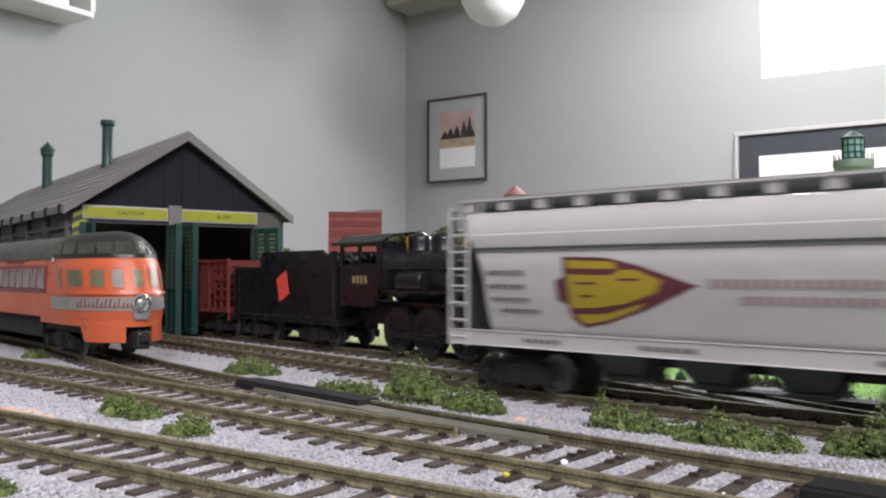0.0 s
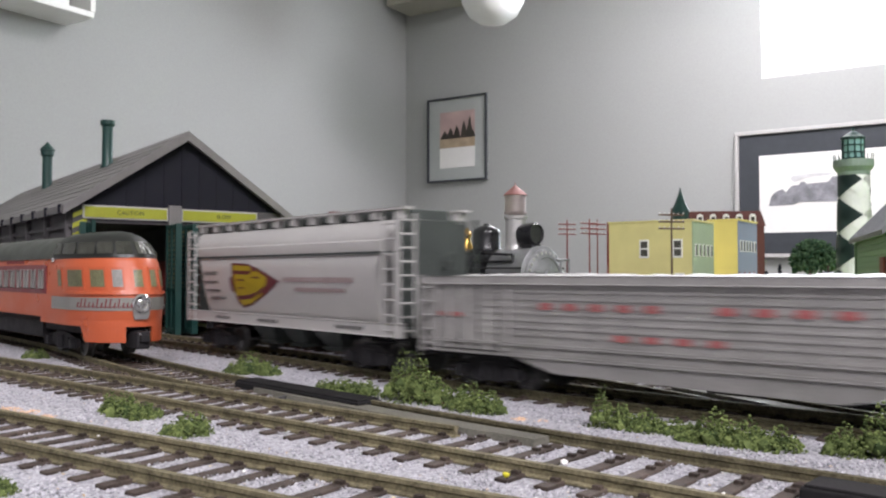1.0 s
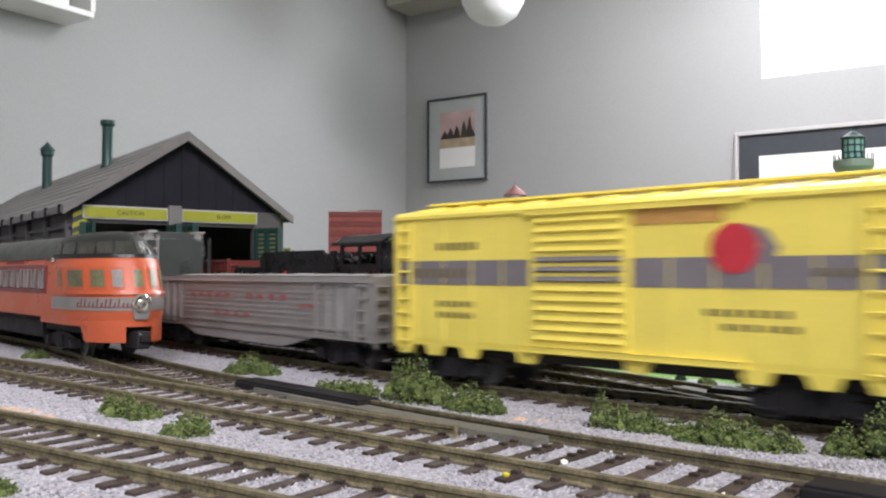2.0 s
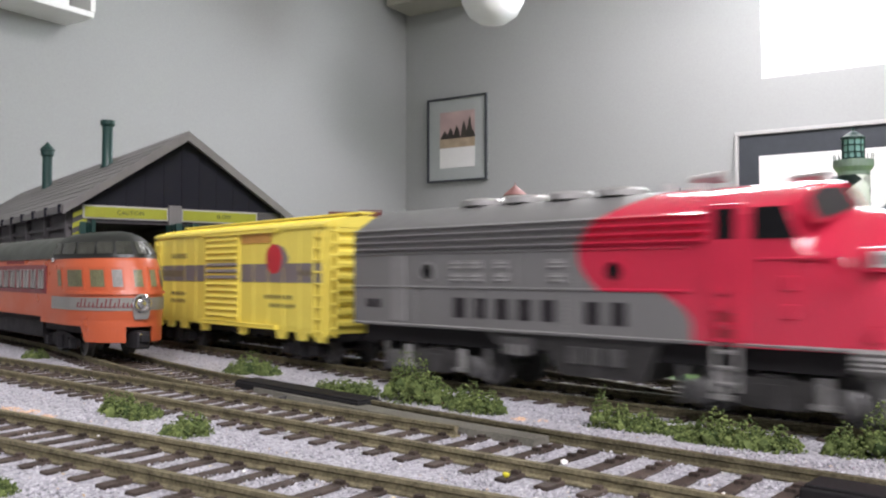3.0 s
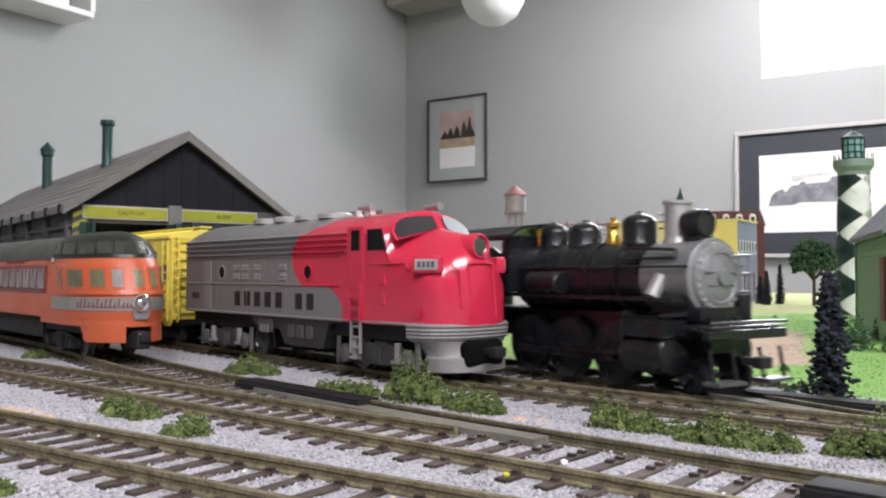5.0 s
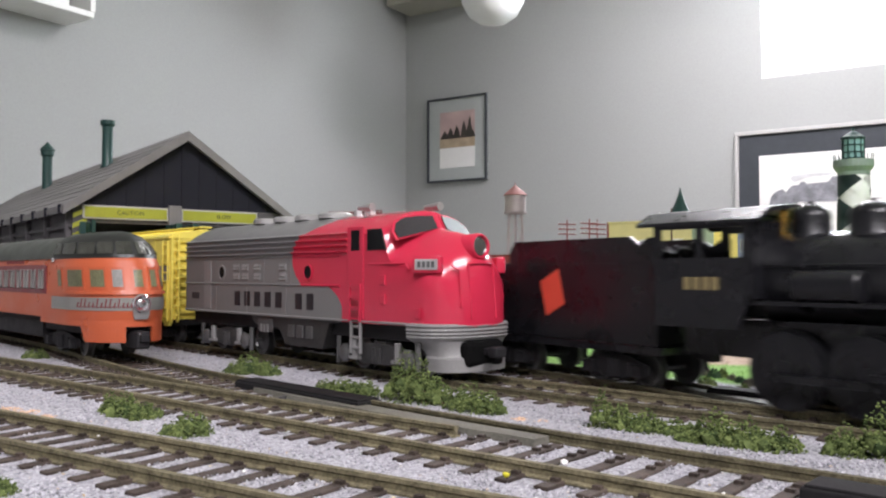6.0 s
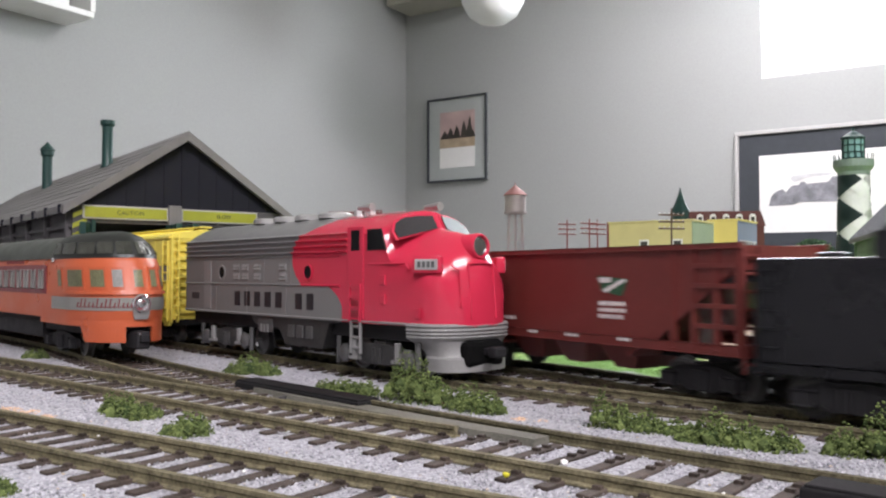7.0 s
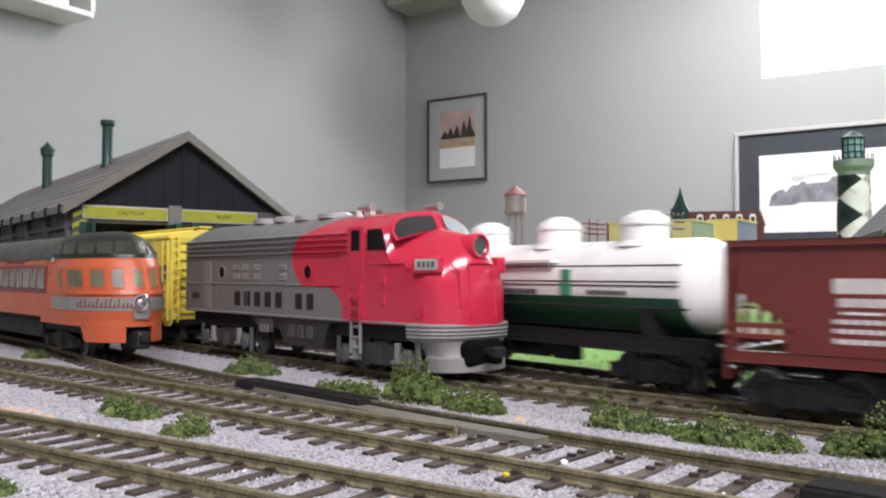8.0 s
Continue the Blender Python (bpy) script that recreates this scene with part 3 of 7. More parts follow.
# -- red and silver diesel --
def warbonnet_paint():
    m = bpy.data.materials.new("red_and_silver_paint")
    m.use_nodes = True
    nt = m.node_tree
    link = nt.links.new
    bs = nt.nodes["Principled BSDF"]
    tc = nt.nodes.new("ShaderNodeTexCoord")
    sep = nt.nodes.new("ShaderNodeSeparateXYZ")
    link(tc.outputs["Object"], sep.inputs[0])

    def op(kind, a, b=0.0):
        n = nt.nodes.new("ShaderNodeMath")
        n.operation = kind
        for i, v in enumerate((a, b)):
            if isinstance(v, (int, float)):
                n.inputs[i].default_value = v
            else:
                link(v, n.inputs[i])
        return n.outputs[0]
    x, z = op("MULTIPLY", sep.outputs[0], 1000.0), op("MULTIPLY", sep.outputs[2], 1000.0)
    # upper sweep of the red hood, and the lower one round the silver flank
    dz = op("SUBTRACT", z, 37.0)
    edge1 = op("ADD", 88.0, op("MULTIPLY", op("MULTIPLY", dz, dz), 0.075))
    up = op("MULTIPLY", op("GREATER_THAN", x, edge1), op("GREATER_THAN", z, 27.6))
    q = op("MAXIMUM", op("SUBTRACT", z, 20.0), 0.0)
    edge2 = op("SUBTRACT", 119.0, op("MULTIPLY", op("MULTIPLY", q, q), 0.14))
    low = op("MULTIPLY", op("GREATER_THAN", x, edge2), op("LESS_THAN", z, 27.8))
    red = op("MAXIMUM", up, low)
    mx = nt.nodes.new("ShaderNodeMix")
    mx.data_type = "RGBA"
    mx.inputs[6].default_value = (0.20, 0.197, 0.195, 1)
    mx.inputs[7].default_value = (0.55, 0.028, 0.065, 1)
    link(red, mx.inputs[0])
    link(mx.outputs[2], bs.inputs["Base Color"])
    link(op("MULTIPLY", op("SUBTRACT", 1.0, red), 0.15), bs.inputs["Metallic"])
    n1 = node(nt, "ShaderNodeTexNoise", _2=220.0, _3=4.0)
    link(tc.outputs["Object"], n1.inputs["Vector"])
    rr = node(nt, "ShaderNodeMapRange", _1=0.3, _2=0.7, _3=0.10, _4=0.17)
    link(n1.outputs[0], rr.inputs[0])
    link(op("ADD", rr.outputs[0], op("MULTIPLY", op("SUBTRACT", 1.0, red), 0.28)), bs.inputs["Roughness"])
    bs.inputs["Specular IOR Level"].default_value = 0.45
    return m


M_WARBONNET = warbonnet_paint()


def diesel():
    t = thing("diesel_locomotive", "glossy red and silver streamlined model diesel locomotive", "locomotive", "freight train")
    L = 175.0

    def ring(x, w, top, rnd, skew=0.0, z0=16.0, flat_top=0.55):
        """One cross-section of the hood; rnd: height of the shoulder."""
        half = []
        zs = top - rnd
        for z in (z0, z0 + (zs - z0) * 0.35, z0 + (zs - z0) * 0.7):
            half.append((w, z))
        for i in range(9):
            a = math.pi / 2 * i / 8
            half.append((w * (flat_top * (1 - math.sin(a)) + (1 - flat_top) * math.cos(a) ** 0.85) if i < 8 else 0.0, zs + rnd * math.sin(a) ** 0.9))
        return [(x - y * skew, -y, z) for y, z in half] + [(x - y * skew, y, z) for y, z in reversed(half[:-1])]
    bm = bmesh.new()
    secs = [(0.6, 17.2, 52.4, 8), (2, 17.5, 53, 8), (60, 17.5, 53, 8), (120, 17.5, 53, 8), (138, 17.5, 53, 8), (144, 17.4, 52.8, 8, 0.21), (146.4, 17.3, 52.0, 8.2, 0.31), (148.0, 17.2, 49.4, 9, 0.34), (149.6, 17.1, 46.9, 10, 0.36), (151.2, 17.0, 46.2, 11, 0.34), (155, 16.7, 45.6, 12, 0.24), (158.5, 16.1, 44.9, 12.5, 0.11), (161.5, 15.1, 43.8, 13), (164, 13.6, 42.0, 13.5), (166, 11.6, 39.4, 14), (167.4, 9.2, 36.2, 13), (168.3, 6.6, 32.6, 11), (168.9, 3.8, 28, 8)]
    loft(bm, [ring(*v) for v in secs])
    body = part("body", bm, M_WARBONNET, t, smooth=True)
    # louvre ridges and belt rails
    for i, z in enumerate((39.6, 41.6, 43.6, 45.6)):
        for s in (-1, 1):
            bm = bmesh.new()
            inset = max(0, z - 45.0) * 0.25
            prism(bm, [((17.3 - inset) * s, z - 1.0), ((18.7 - inset) * s, z - 0.1), ((17.3 - inset) * s, z + 0.5)], "x", 2, 122.5)
            part("louvre_strip", bm, M_WARBONNET, t)
    for z in (38.2, 28.0, 16.6):
        for s in (-1, 1):
            bm = bmesh.new()
            tube(bm, (1, 17.5 * s, z), (118 if z > 17 else 154, 17.5 * s if z > 17 else 17.2 * s, z), 0.45, n=6)
            part("belt_rail", bm, M_WARBONNET if z > 17 else M_SILVER, t)
    # riveted panel joints on the silver flank
    bm = bmesh.new()
    for x in (29.5, 55, 84):
        for k in range(9):
            tube(bm, (x, -17.4, 17.5 + k * 1.1), (x, -17.75, 17.5 + k * 1.1), 0.35, n=5)
    for x in (68, 87):
        for k in range(9):
            tube(bm, (x, -17.4, 29 + k * 1.0), (x, -17.75, 29 + k * 1.0), 0.3, n=5)
    part("rivet_row", bm, M_SILVER, t)
    for x in (34.5, 98.5):
        bm = bmesh.new()
        lathe(bm, [(3.0, 0), (3.0, 0.5), (2.35, 0.5), (2.3, 0.1)], (x, -17.45, 32.6), (0, -1, 0), 20)
        f = part("porthole", bm, M_SILVER if x < 60 else M_RED, t, smooth=True)
        bm = bmesh.new()
        lathe(bm, [(2.3, 0), (2.3, 0.2), (0.1, 0.25)], (x, -17.45, 32.6), (0, -1, 0), 20)
        part("glazing", bm, M_BLKGLASS, f)
    for x in (46.5, 53.5, 63.0, 81.5):
        for z0, z1 in ((29.6, 32.2), (33.2, 35.8)):
            bm = bmesh.new()
            box(bm, x - 2.6, x + 2.6, -17.7, -17.3, z0, z1, 0.2)
            for k in range(2):
                prism(bm, [(-17.6, z0 + 0.4 + k * 1.1), (-18.1, z0 + 0.5 + k * 1.1), (-17.6, z0 + 1.2 + k * 1.1)], "x", x - 2.2, x + 2.2)
            part("vent_panel", bm, M_SILVER, t)
    bm = bmesh.new()
    box(bm, 18.5, 25, -17.75, -17.3, 17.5, 37.5, 0.2)
    part("engine_room_door", bm, M_SILVER, t)
    bm = bmesh.new()
    box(bm, 122.5, 131.2, -17.9, -17.2, 17.2, 47.5, 0.25)
    d = part("cab_door", bm, M_RED, t)
    bm = bmesh.new()
    box(bm, 124.6, 129.4, -18.0, -17.5, 39.6, 46.4, 0.2)
    part("door_window", bm, M_BLKGLASS, d)
    bm = bmesh.new()
    prism(bm, [(133.2, 39.6), (142.8, 39.6), (140.2, 46.4), (133.2, 46.4)], "y", -17.75, -17.2)
    part("cab_window", bm, M_BLKGLASS, t)
    bm = bmesh.new()
    for x in (124, 129.6):
        box(bm, x - 0.5, x + 0.5, -18.3, -17.5, 16.5, 29)
    for z in (17.5, 21, 24.5, 28):
        box(bm, 124, 129.6, -18.3, -17.6, z - 0.5, z + 0.3)
    part("side_steps", bm, M_RED, t)
    # darker red blocks paint the shade between the steps
    bm = bmesh.new()
    for z in (18.8, 22.4):
        box(bm, 124.6, 129.0, -17.98, -17.8, z - 1.0, z + 1.0)
    part("step_recess", bm, M_REDDK, t)
    ladder("cab_ladder", t, M_SILVER, 124.3, 129.3, -17.4, 6, 16.5, 3, 0.6)
    # windscreens lie on the slope between roof and nose
    for s in (-1, 1):
        bm = bmesh.new()
        face = [(1.3, 51.2), (6.5, 51.0), (11.5, 50.2), (15.2, 48.2), (16.8, 45.2), (16.4, 42.8), (9.0, 44.6), (1.3, 46.6)]

        def on_screen(y, z, out):
            return (150.0 - (z - 46.6) * 0.62 - y * 0.335 + out, y * s, z)
        cy, cz = sum(y for y, z in face) / 8, sum(z for y, z in face) / 8
        bm = bmesh.new()
        loft(bm, [[on_screen(cy + (y - cy) * 1.05, cz + (z - cz) * 1.07, o) for y, z in face] for o in (-0.8, 0.12)])
        w = part("windscreen_frame", bm, M_RED, t, smooth=True)
        bm = bmesh.new()
        loft(bm, [[on_screen(cy + (y - cy) * 0.93, cz + (z - cz) * 0.9, o) for y, z in face] for o in (0.1, 0.5)])
        part("windscreen_pane", bm, M_SCREEN, w)
    bm = bmesh.new()
    lathe(bm, [(4.3, -11), (4.1, 1.0), (3.7, 1.6), (3.2, 1.6), (3.0, 0.4)], (166.0, 0, 40.4), (1, 0, 0.06), 24)
    h = part("headlight_housing", bm, M_RED, t, smooth=True)
    bm = bmesh.new()
    lathe(bm, [(3.0, 0.2), (3.0, 1.0), (2.6, 1.1), (2.5, 0.7)], (166.0, 0, 40.4), (1, 0, 0.06), 20)
    part("headlight_rim", bm, M_CHROME, h, smooth=True)
    bm = bmesh.new()
    lathe(bm, [(2.55, 0.2), (2.55, 0.75), (1.6, 0.95), (0.1, 1.05)], (166.0, 0, 40.4), (1, 0, 0.06), 20)
    part("headlight_lens", bm, M_DKGLASS, h, smooth=True)
    for s in (-1, 1):
        bm = bmesh.new()
        vs = box(bm, -4.6, 4.6, -1.6, 1.6, -2.6, 2.6, 0.6)
        m = mm(159.8, 14.9 * s, 34.8, 0, 0, -30 * s)
        bm.transform(m)
        nb = part("number_board_box", bm, M_RED, t, smooth=True)
        bm = bmesh.new()
        box(bm, -3.6, 3.6, -0.2, 0.2, -1.6, 1.6, 0.1)
        bm.transform(mm(159.8, 14.9 * s, 34.8, 0, 0, -30 * s) @ mm(0, 1.65 * s, 0))
        part("number_board", bm, M_STACK, nb)
        bm = bmesh.new()
        for k in range(4):
            box(bm, -2.7 + k * 1.45, -1.7 + k * 1.45, -0.1, 0.1, -0.9, 0.9)
        bm.transform(mm(159.8, 14.9 * s, 34.8, 0, 0, -30 * s) @ mm(0, 1.85 * s, 0))
        part("number_bars", bm, M_SILVERDK, nb)
    # nose door, grab irons, trim lines
    bm = bmesh.new()
    for y in (-5.2, 5.2):
        tube(bm, (168.9, y, 18.5), (167.3, y, 35.0), 0.35, n=6)
    tube(bm, (167.3, -5.2, 35.0), (168.2, 0, 35.4), 0.35, n=6)
    tube(bm, (168.2, 0, 35.4), (167.3, 5.2, 35.0), 0.35, n=6)
    part("nose_door_frame", bm, M_RED, t)
    bm = bmesh.new()
    tube(bm, (134, -17.5, 35.2), (152, -17.3, 35.2), 0.35, n=6)
    tube(bm, (152, -17.3, 35.2), (153.5, -17.2, 33.4), 0.35, n=6)
    for x, z in ((141, 24), (141, 30), (157, 20)):
        box(bm, x - 1.3, x + 1.3, -17.8 + (0.8 if x > 150 else 0), -16.6, z - 1.6, z + 1.6, 0.25)
    part("trim_line", bm, M_RED, t)
    bm = bmesh.new()
    tube(bm, (167.9, -8.6, 22), (166.9, -8.6, 33), 0.35, n=6)
    tube(bm, (166.9, -8.6, 33), (165.6, -10.4, 34.5), 0.35, n=6)
    part("grab_rail", bm, M_RED, t)
    # silver skirt band and pilot
    bm = bmesh.new()

    def plan_ring(z, grow, x0, tip, back=0.5):
        pts = []
        for i in range(15):
            a = -math.pi / 2 + math.pi * i / 14
            pts.append((x0 + (tip - x0) * max(math.cos(a), 0) ** 0.62, (17.6 + grow) * math.sin(a) * 1.0, z))
        return [(x0 - back, -17.6 - grow, z)] + pts + [(x0 - back, 17.6 + grow, z)]
    rings = []
    for z, g in ((12.2, 0.2), (12.9, 0.7), (13.3, 0.3), (13.9, 0.8), (14.4, 0.4), (15.0, 0.9), (15.6, 0.4), (16.3, 0.9), (17.0, 0.3)):
        rings.append(plan_ring(z, g, 154, 168.3 + g))
    loft(bm, rings)
    part("anticlimber", bm, M_SILVER, t, smooth=False)
    bm = bmesh.new()
    loft(bm, [plan_ring(z, g, x0, tip) for z, g, x0, tip in ((2.6, -3.6, 159, 169.8), (6.6, -3.4, 158.8, 169.6), (7.2, -4.0, 158.4, 168.4), (8.6, -3.6, 157.6, 167.8), (10.4, -2.2, 156, 167.8), (12.3, 0.0, 154, 168.2))], True)
    part("pilot", bm, M_SILVER, t, smooth=True)
    # solid block, its near-black colour standing for shade inside the coupler opening
    bm = bmesh.new()
    box(bm, 162, 170.0, -8.0, 8.0, 3.8, 12.0, 1.8)
    part("coupler_pocket", bm, M_POCKETSHADE, t)
    bm = bmesh.new()
    box(bm, 168, 174, -1.3, 1.3, 7.5, 9.6, 0.3)
    box(bm, 172.5, 176, -2.4, 2.4, 7, 10.2, 0.6)
    part("coupler", bm, M_DARK, t)
    # underframe, tanks and trucks
    bm = bmesh.new()
    box(bm, 3, 158, -14, 14, 11, 16.2)
    part("underframe", bm, M_DARK, t)
    bm = bmesh.new()
    prism(bm, [(56, 16), (116, 16), (110, 15), (106, 6), (82, 6), (77, 12), (60, 12.5)], "y", -16.4, 16.4)
    part("fuel_tank", bm, M_TRUCK, t)
    bm = bmesh.new()
    for x in (86, 92, 98):
        box(bm, x - 2, x + 2, -17.0, -16.3, 9, 13.5, 0.3)
    box(bm, 62, 73, -16.6, -16, 10.2, 15.2, 0.4)
    part("air_tank", bm, M_SILVERDK, t)
    for x in (36.5, 136.5):
        tr = truck(t, x, M_TRUCK, 32.5, 5.8, 15.8)
        for k in (-1, 1):
            for s in (-1, 1):
                bm = bmesh.new()
                lathe(bm, [(3.1, 0), (3.1, 1.0), (2.0, 1.8), (1.0, 1.9)], (x + k * 16.25, 16.2 * s, 5.8), (0, s, 0), 12)
                part("journal", bm, M_SILVERDK, tr, smooth=True)
                bm = bmesh.new()
                tube(bm, (x + k * 11, 16.4 * s, 10.5), (x + k * 11, 16.4 * s, 4.5), 1.2, n=8)
                box(bm, x + k * 11 - 2.2, x + k * 11 + 2.2, 14.8 * s, 17.6 * s, 4.1, 5.2)
                part("truck_step", bm, M_SILVER, tr)
                bm = bmesh.new()
                tube(bm, (x + k * 20.5, 16.4 * s, 11), (x + k * 20.5, 16.4 * s, 2.4), 0.9, n=8)
                part("sander", bm, M_SILVERDK, tr)
    # roof fans, vents and horns
    for x in (42, 58, 74, 90):
        bm = bmesh.new()
        lathe(bm, [(6.6, 0), (6.6, 1.5), (5.8, 2.2), (5.0, 1.6), (4.2, 2.2), (3.0, 1.6), (1.8, 2.2), (0.1, 2.3)], (x, 0, 52.6), (0, 0, 1), 20)
        part("roof_fan", bm, M_STACK, t, smooth=True)
    bm = bmesh.new()
    for x in (104, 112):
        tube(bm, (x, 0, 52.5), (x, 0, 55), 1.8, 1.4)
    part("exhaust_stack", bm, M_STACK, t)
    for x, y in ((118, -7), (136, 8)):
        bm = bmesh.new()
        tube(bm, (x, y, 51.5), (x, y, 54.8), 0.7)
        tube(bm, (x - 4, y, 54.8), (x + 4, y, 54.8), 0.8, 1.5)
        part("horn", bm, M_STACK, t)
    bars(t, M_LETTER, -17.5, [(43.5, 82.5, 19.5, 25.2, 5), (88.5, 103.5, 19.3, 25.0, 2)], 0.42, "dark railway lettering in plain bars")
    bars(t, M_LETTER, -17.5, [(7, 14, 21.5, 24.2, 4)], 0.3)
    bars(t, M_SILVER, -16.9, [(64, 71, 10, 13, 3)], 0.4)
    end_ladder("rear_handrail", t, M_SILVERDK, 0.2, -14, -9, 18, 44, 6)
    coupler(t, 1, -1)
    return t


# -- pale grey covered hopper --
def covered_hopper():
    t = thing("hopper_car", "pale grey covered hopper car with a yellow arrowhead emblem", "hopper car", "freight train")
    def tuck(z):
        """How far the belly of the side curves in under the seam."""
        return 4.4 * (max(38.0 - z, 0.0) / 22.0) ** 2.2

    def bend(bm):
        for z in range(18, 38, 2):
            bmesh.ops.bisect_plane(bm, geom=bm.verts[:] + bm.edges[:] + bm.faces[:], plane_co=(0, 0, z * MM), plane_no=(0, 0, 1))
        bmesh.ops.triangulate(bm, faces=bm.faces[:])
        for v in bm.verts:
            v.co.y += tuck(v.co.z / MM) * MM
    prof = [(tuck(z) - 17.5, z) for z in range(16, 38, 2)] + [(-16.9, 38.2), (-17.3, 39.0), (-17.25, 42.6), (-16.55, 43.0), (-16.4, 44.6), (-14.6, 48.4), (-13.4, 49.2), (-8, 49.4)]
    prof = prof + [(-y, z) for y, z in reversed(prof)]

    def inset(z):
        return 3.0 + 9.0 * min(max((47.0 - z) / 14.0, 0.0), 1.0) ** 0.8
    bm = bmesh.new()
    loft(bm, [[(inset(z), y, z) for y, z in prof], [(145 - inset(z), y, z) for y, z in prof]])
    part("body", bm, M_GREYCAR, t, smooth=True)
    for s in (-1, 1):
        bm = bmesh.new()
        box(bm, 0, 145, 15.0 * s, 17.9 * s, 12.4, 16.4, 0.4)
        part("side_sill", bm, M_GREYCAR, t)
        bm = bmesh.new()
        box(bm, 3, 142, 16.6 * s, 17.6 * s, 38.4, 39.2, 0.1)
        part("seam", bm, M_GREYEND, t)
    for k, x0, x1 in ((1, 0.4, 3.2), (-1, 144.6, 141.8)):
        for y0, y1 in ((-17.2, -16.5), (16.5, 17.2)):
            bm = bmesh.new()
            prism(bm, [(x0, 16.4), (x0 + k * 1.2, 16.4), (x0 + k * 1.2, 50), (x0, 50)], "y", y0, y1)
            part("end_plate", bm, M_GREYEND, t)
        bm = bmesh.new()
        loft(bm, [[(x1 + k * 0.6, -14.8, 49.5), (x1 + k * 0.6, 14.8, 49.5), (x1 + k * 0.6, 14.8, 39), (x1 + k * 0.6, -14.8, 39)], [(x1 - k * 0.2, -14.8, 49.5), (x1 - k * 0.2, 14.8, 49.5), (x1 - k * 0.2, 14.8, 39), (x1 - k * 0.2, -14.8, 39)]])
        box(bm, min(x0, x0 + k * 4), max(x0, x0 + k * 4), -13, 13, 12.4, 15.4, 0.3)
        box(bm, min(x0 + k * 1.6, x0 + k * 2.4), max(x0 + k * 1.6, x0 + k * 2.4), -14, 14, 15.2, 39.4)
        for y in (-9, 9):
            tube(bm, (x0 + k * 1, y, 15), (x1 + k * 0.4, y, 48), 0.7)
        part("end_frame", bm, M_GREYEND, t)
        end_ladder("end_ladder", t, M_GREYCAR, x0 - k * 0.3, -16.8, -10.5, 12, 51, 9)
        ladder("side_ladder", t, M_GREYCAR, min(x0, x0 + k * 6.5), max(x0, x0 + k * 6.5), -18.0, 12, 50, 8)
    brake_wheel(t, M_GREYEND, 145.6, 4, 36)
    # roof walk and hatch frames
    for s in (-1, 1):
        bm = bmesh.new()
        box(bm, 1, 144, 10.6 * s, 14.6 * s, 52.4, 53.2, 0.15)
        part("roof_walk", bm, M_GREYCAR, t)
    post = None
    for i in range(12):
        for s in (-1, 1):
            x = 4 + i * 12.4
            if post is None:
                bm = bmesh.new()
                box(bm, -1.7, 1.7, -1.5, 1.5, -2.9, 0, 0.2)
                post = part("walk_support", bm, M_GREYCAR, t)
                post.matrix_basis = mm(x, 12.6 * s, 52.5)
            else:
                again(post, t, mm(x, 12.6 * s, 52.5))
    # trough kept dark to paint the shadowed gaps below the roof walks
    bm = bmesh.new()
    box(bm, 5, 140, -8.6, 8.6, 49, 52.9, 0.4)
    part("roof_hatch", bm, M_GREYEND, t, "trough hatch along the roof, dark for the shade under the walks")
    bm = bmesh.new()
    box(bm, 3, 142, -3.2, 3.2, 8.6, 13)
    part("centre_sill", bm, M_DARK, t)
    # discharge bays
    for x in (50, 72.5, 95):
        bm = bmesh.new()
        loft(bm, [[(x - 11, -13, 16), (x + 11, -13, 16), (x + 11, 13, 16), (x - 11, 13, 16)], [(x - 4, -6, 5), (x + 4, -6, 5), (x + 4, 6, 5), (x - 4, 6, 5)]])
        box(bm, x - 5, x + 5, -7.5, 7.5, 4.4, 5.6)
        part("discharge_bay", bm, M_GREYEND, t)
    for x in (20, 125):
        truck(t, x, M_DARK)
    coupler(t, 1, -1)
    coupler(t, 144, 1)
    # emblem: an arrowhead pointing forward, with a notched butt
    bm = bmesh.new()
    prism(bm, [(38.2, 36.4), (51, 36.0), (60, 34), (74.5, 29.2), (62, 23.6), (50, 19.6), (43, 18.2), (39.6, 20.4), (39.0, 24.0), (36.0, 25.2), (35.8, 30.2), (38.4, 31.4)], "y", -17.62, -17.4)
    bend(bm)
    e = part("emblem", bm, M_LOGOM, t, "maroon and yellow arrowhead emblem")
    bm = bmesh.new()
    prism(bm, [(39.6, 31.9), (52, 31.6), (55, 33.0), (59, 33.0), (65.5, 30.4), (64, 27.6), (56, 24.8), (48, 23.6), (39.8, 23.2)], "y", -17.74, -17.6)
    prism(bm, [(39.4, 35.5), (53, 35.0), (54, 33.2), (39.6, 33.4)], "y", -17.74, -17.6)
    prism(bm, [(40.8, 21.6), (50, 22.0), (61, 25.0), (59, 23.4), (50, 20.4), (43.4, 19.2)], "y", -17.74, -17.6)
    bend(bm)
    part("emblem_field", bm, M_LOGOY, e)
    bm = bmesh.new()
    for x0, x1, z in ((42, 48, 29.6), (54, 60, 30.6), (43, 47, 26.4)):
        box(bm, x0, x1, -17.82, -17.7, z - 0.3, z + 0.3)
    bend(bm)
    part("emblem_writing", bm, M_LOGOM, e)
    for row in ((77, 121, 29.0, 30.8, 20), (84, 116, 25.6, 27.1, 14)):
        bars(t, M_HLETTER, tuck(row[3]) - 17.5, [row], 0.3, "faded maroon lettering in plain bars")
    for row in ((13, 26, 31.5, 33, 7), (13, 26, 28.0, 29.2, 6), (14, 27, 24.6, 25.6, 7), (17, 30, 21.5, 22.6, 7)):
        bars(t, M_SILVERDK, tuck(row[3]) - 17.5, [row], 0.35)
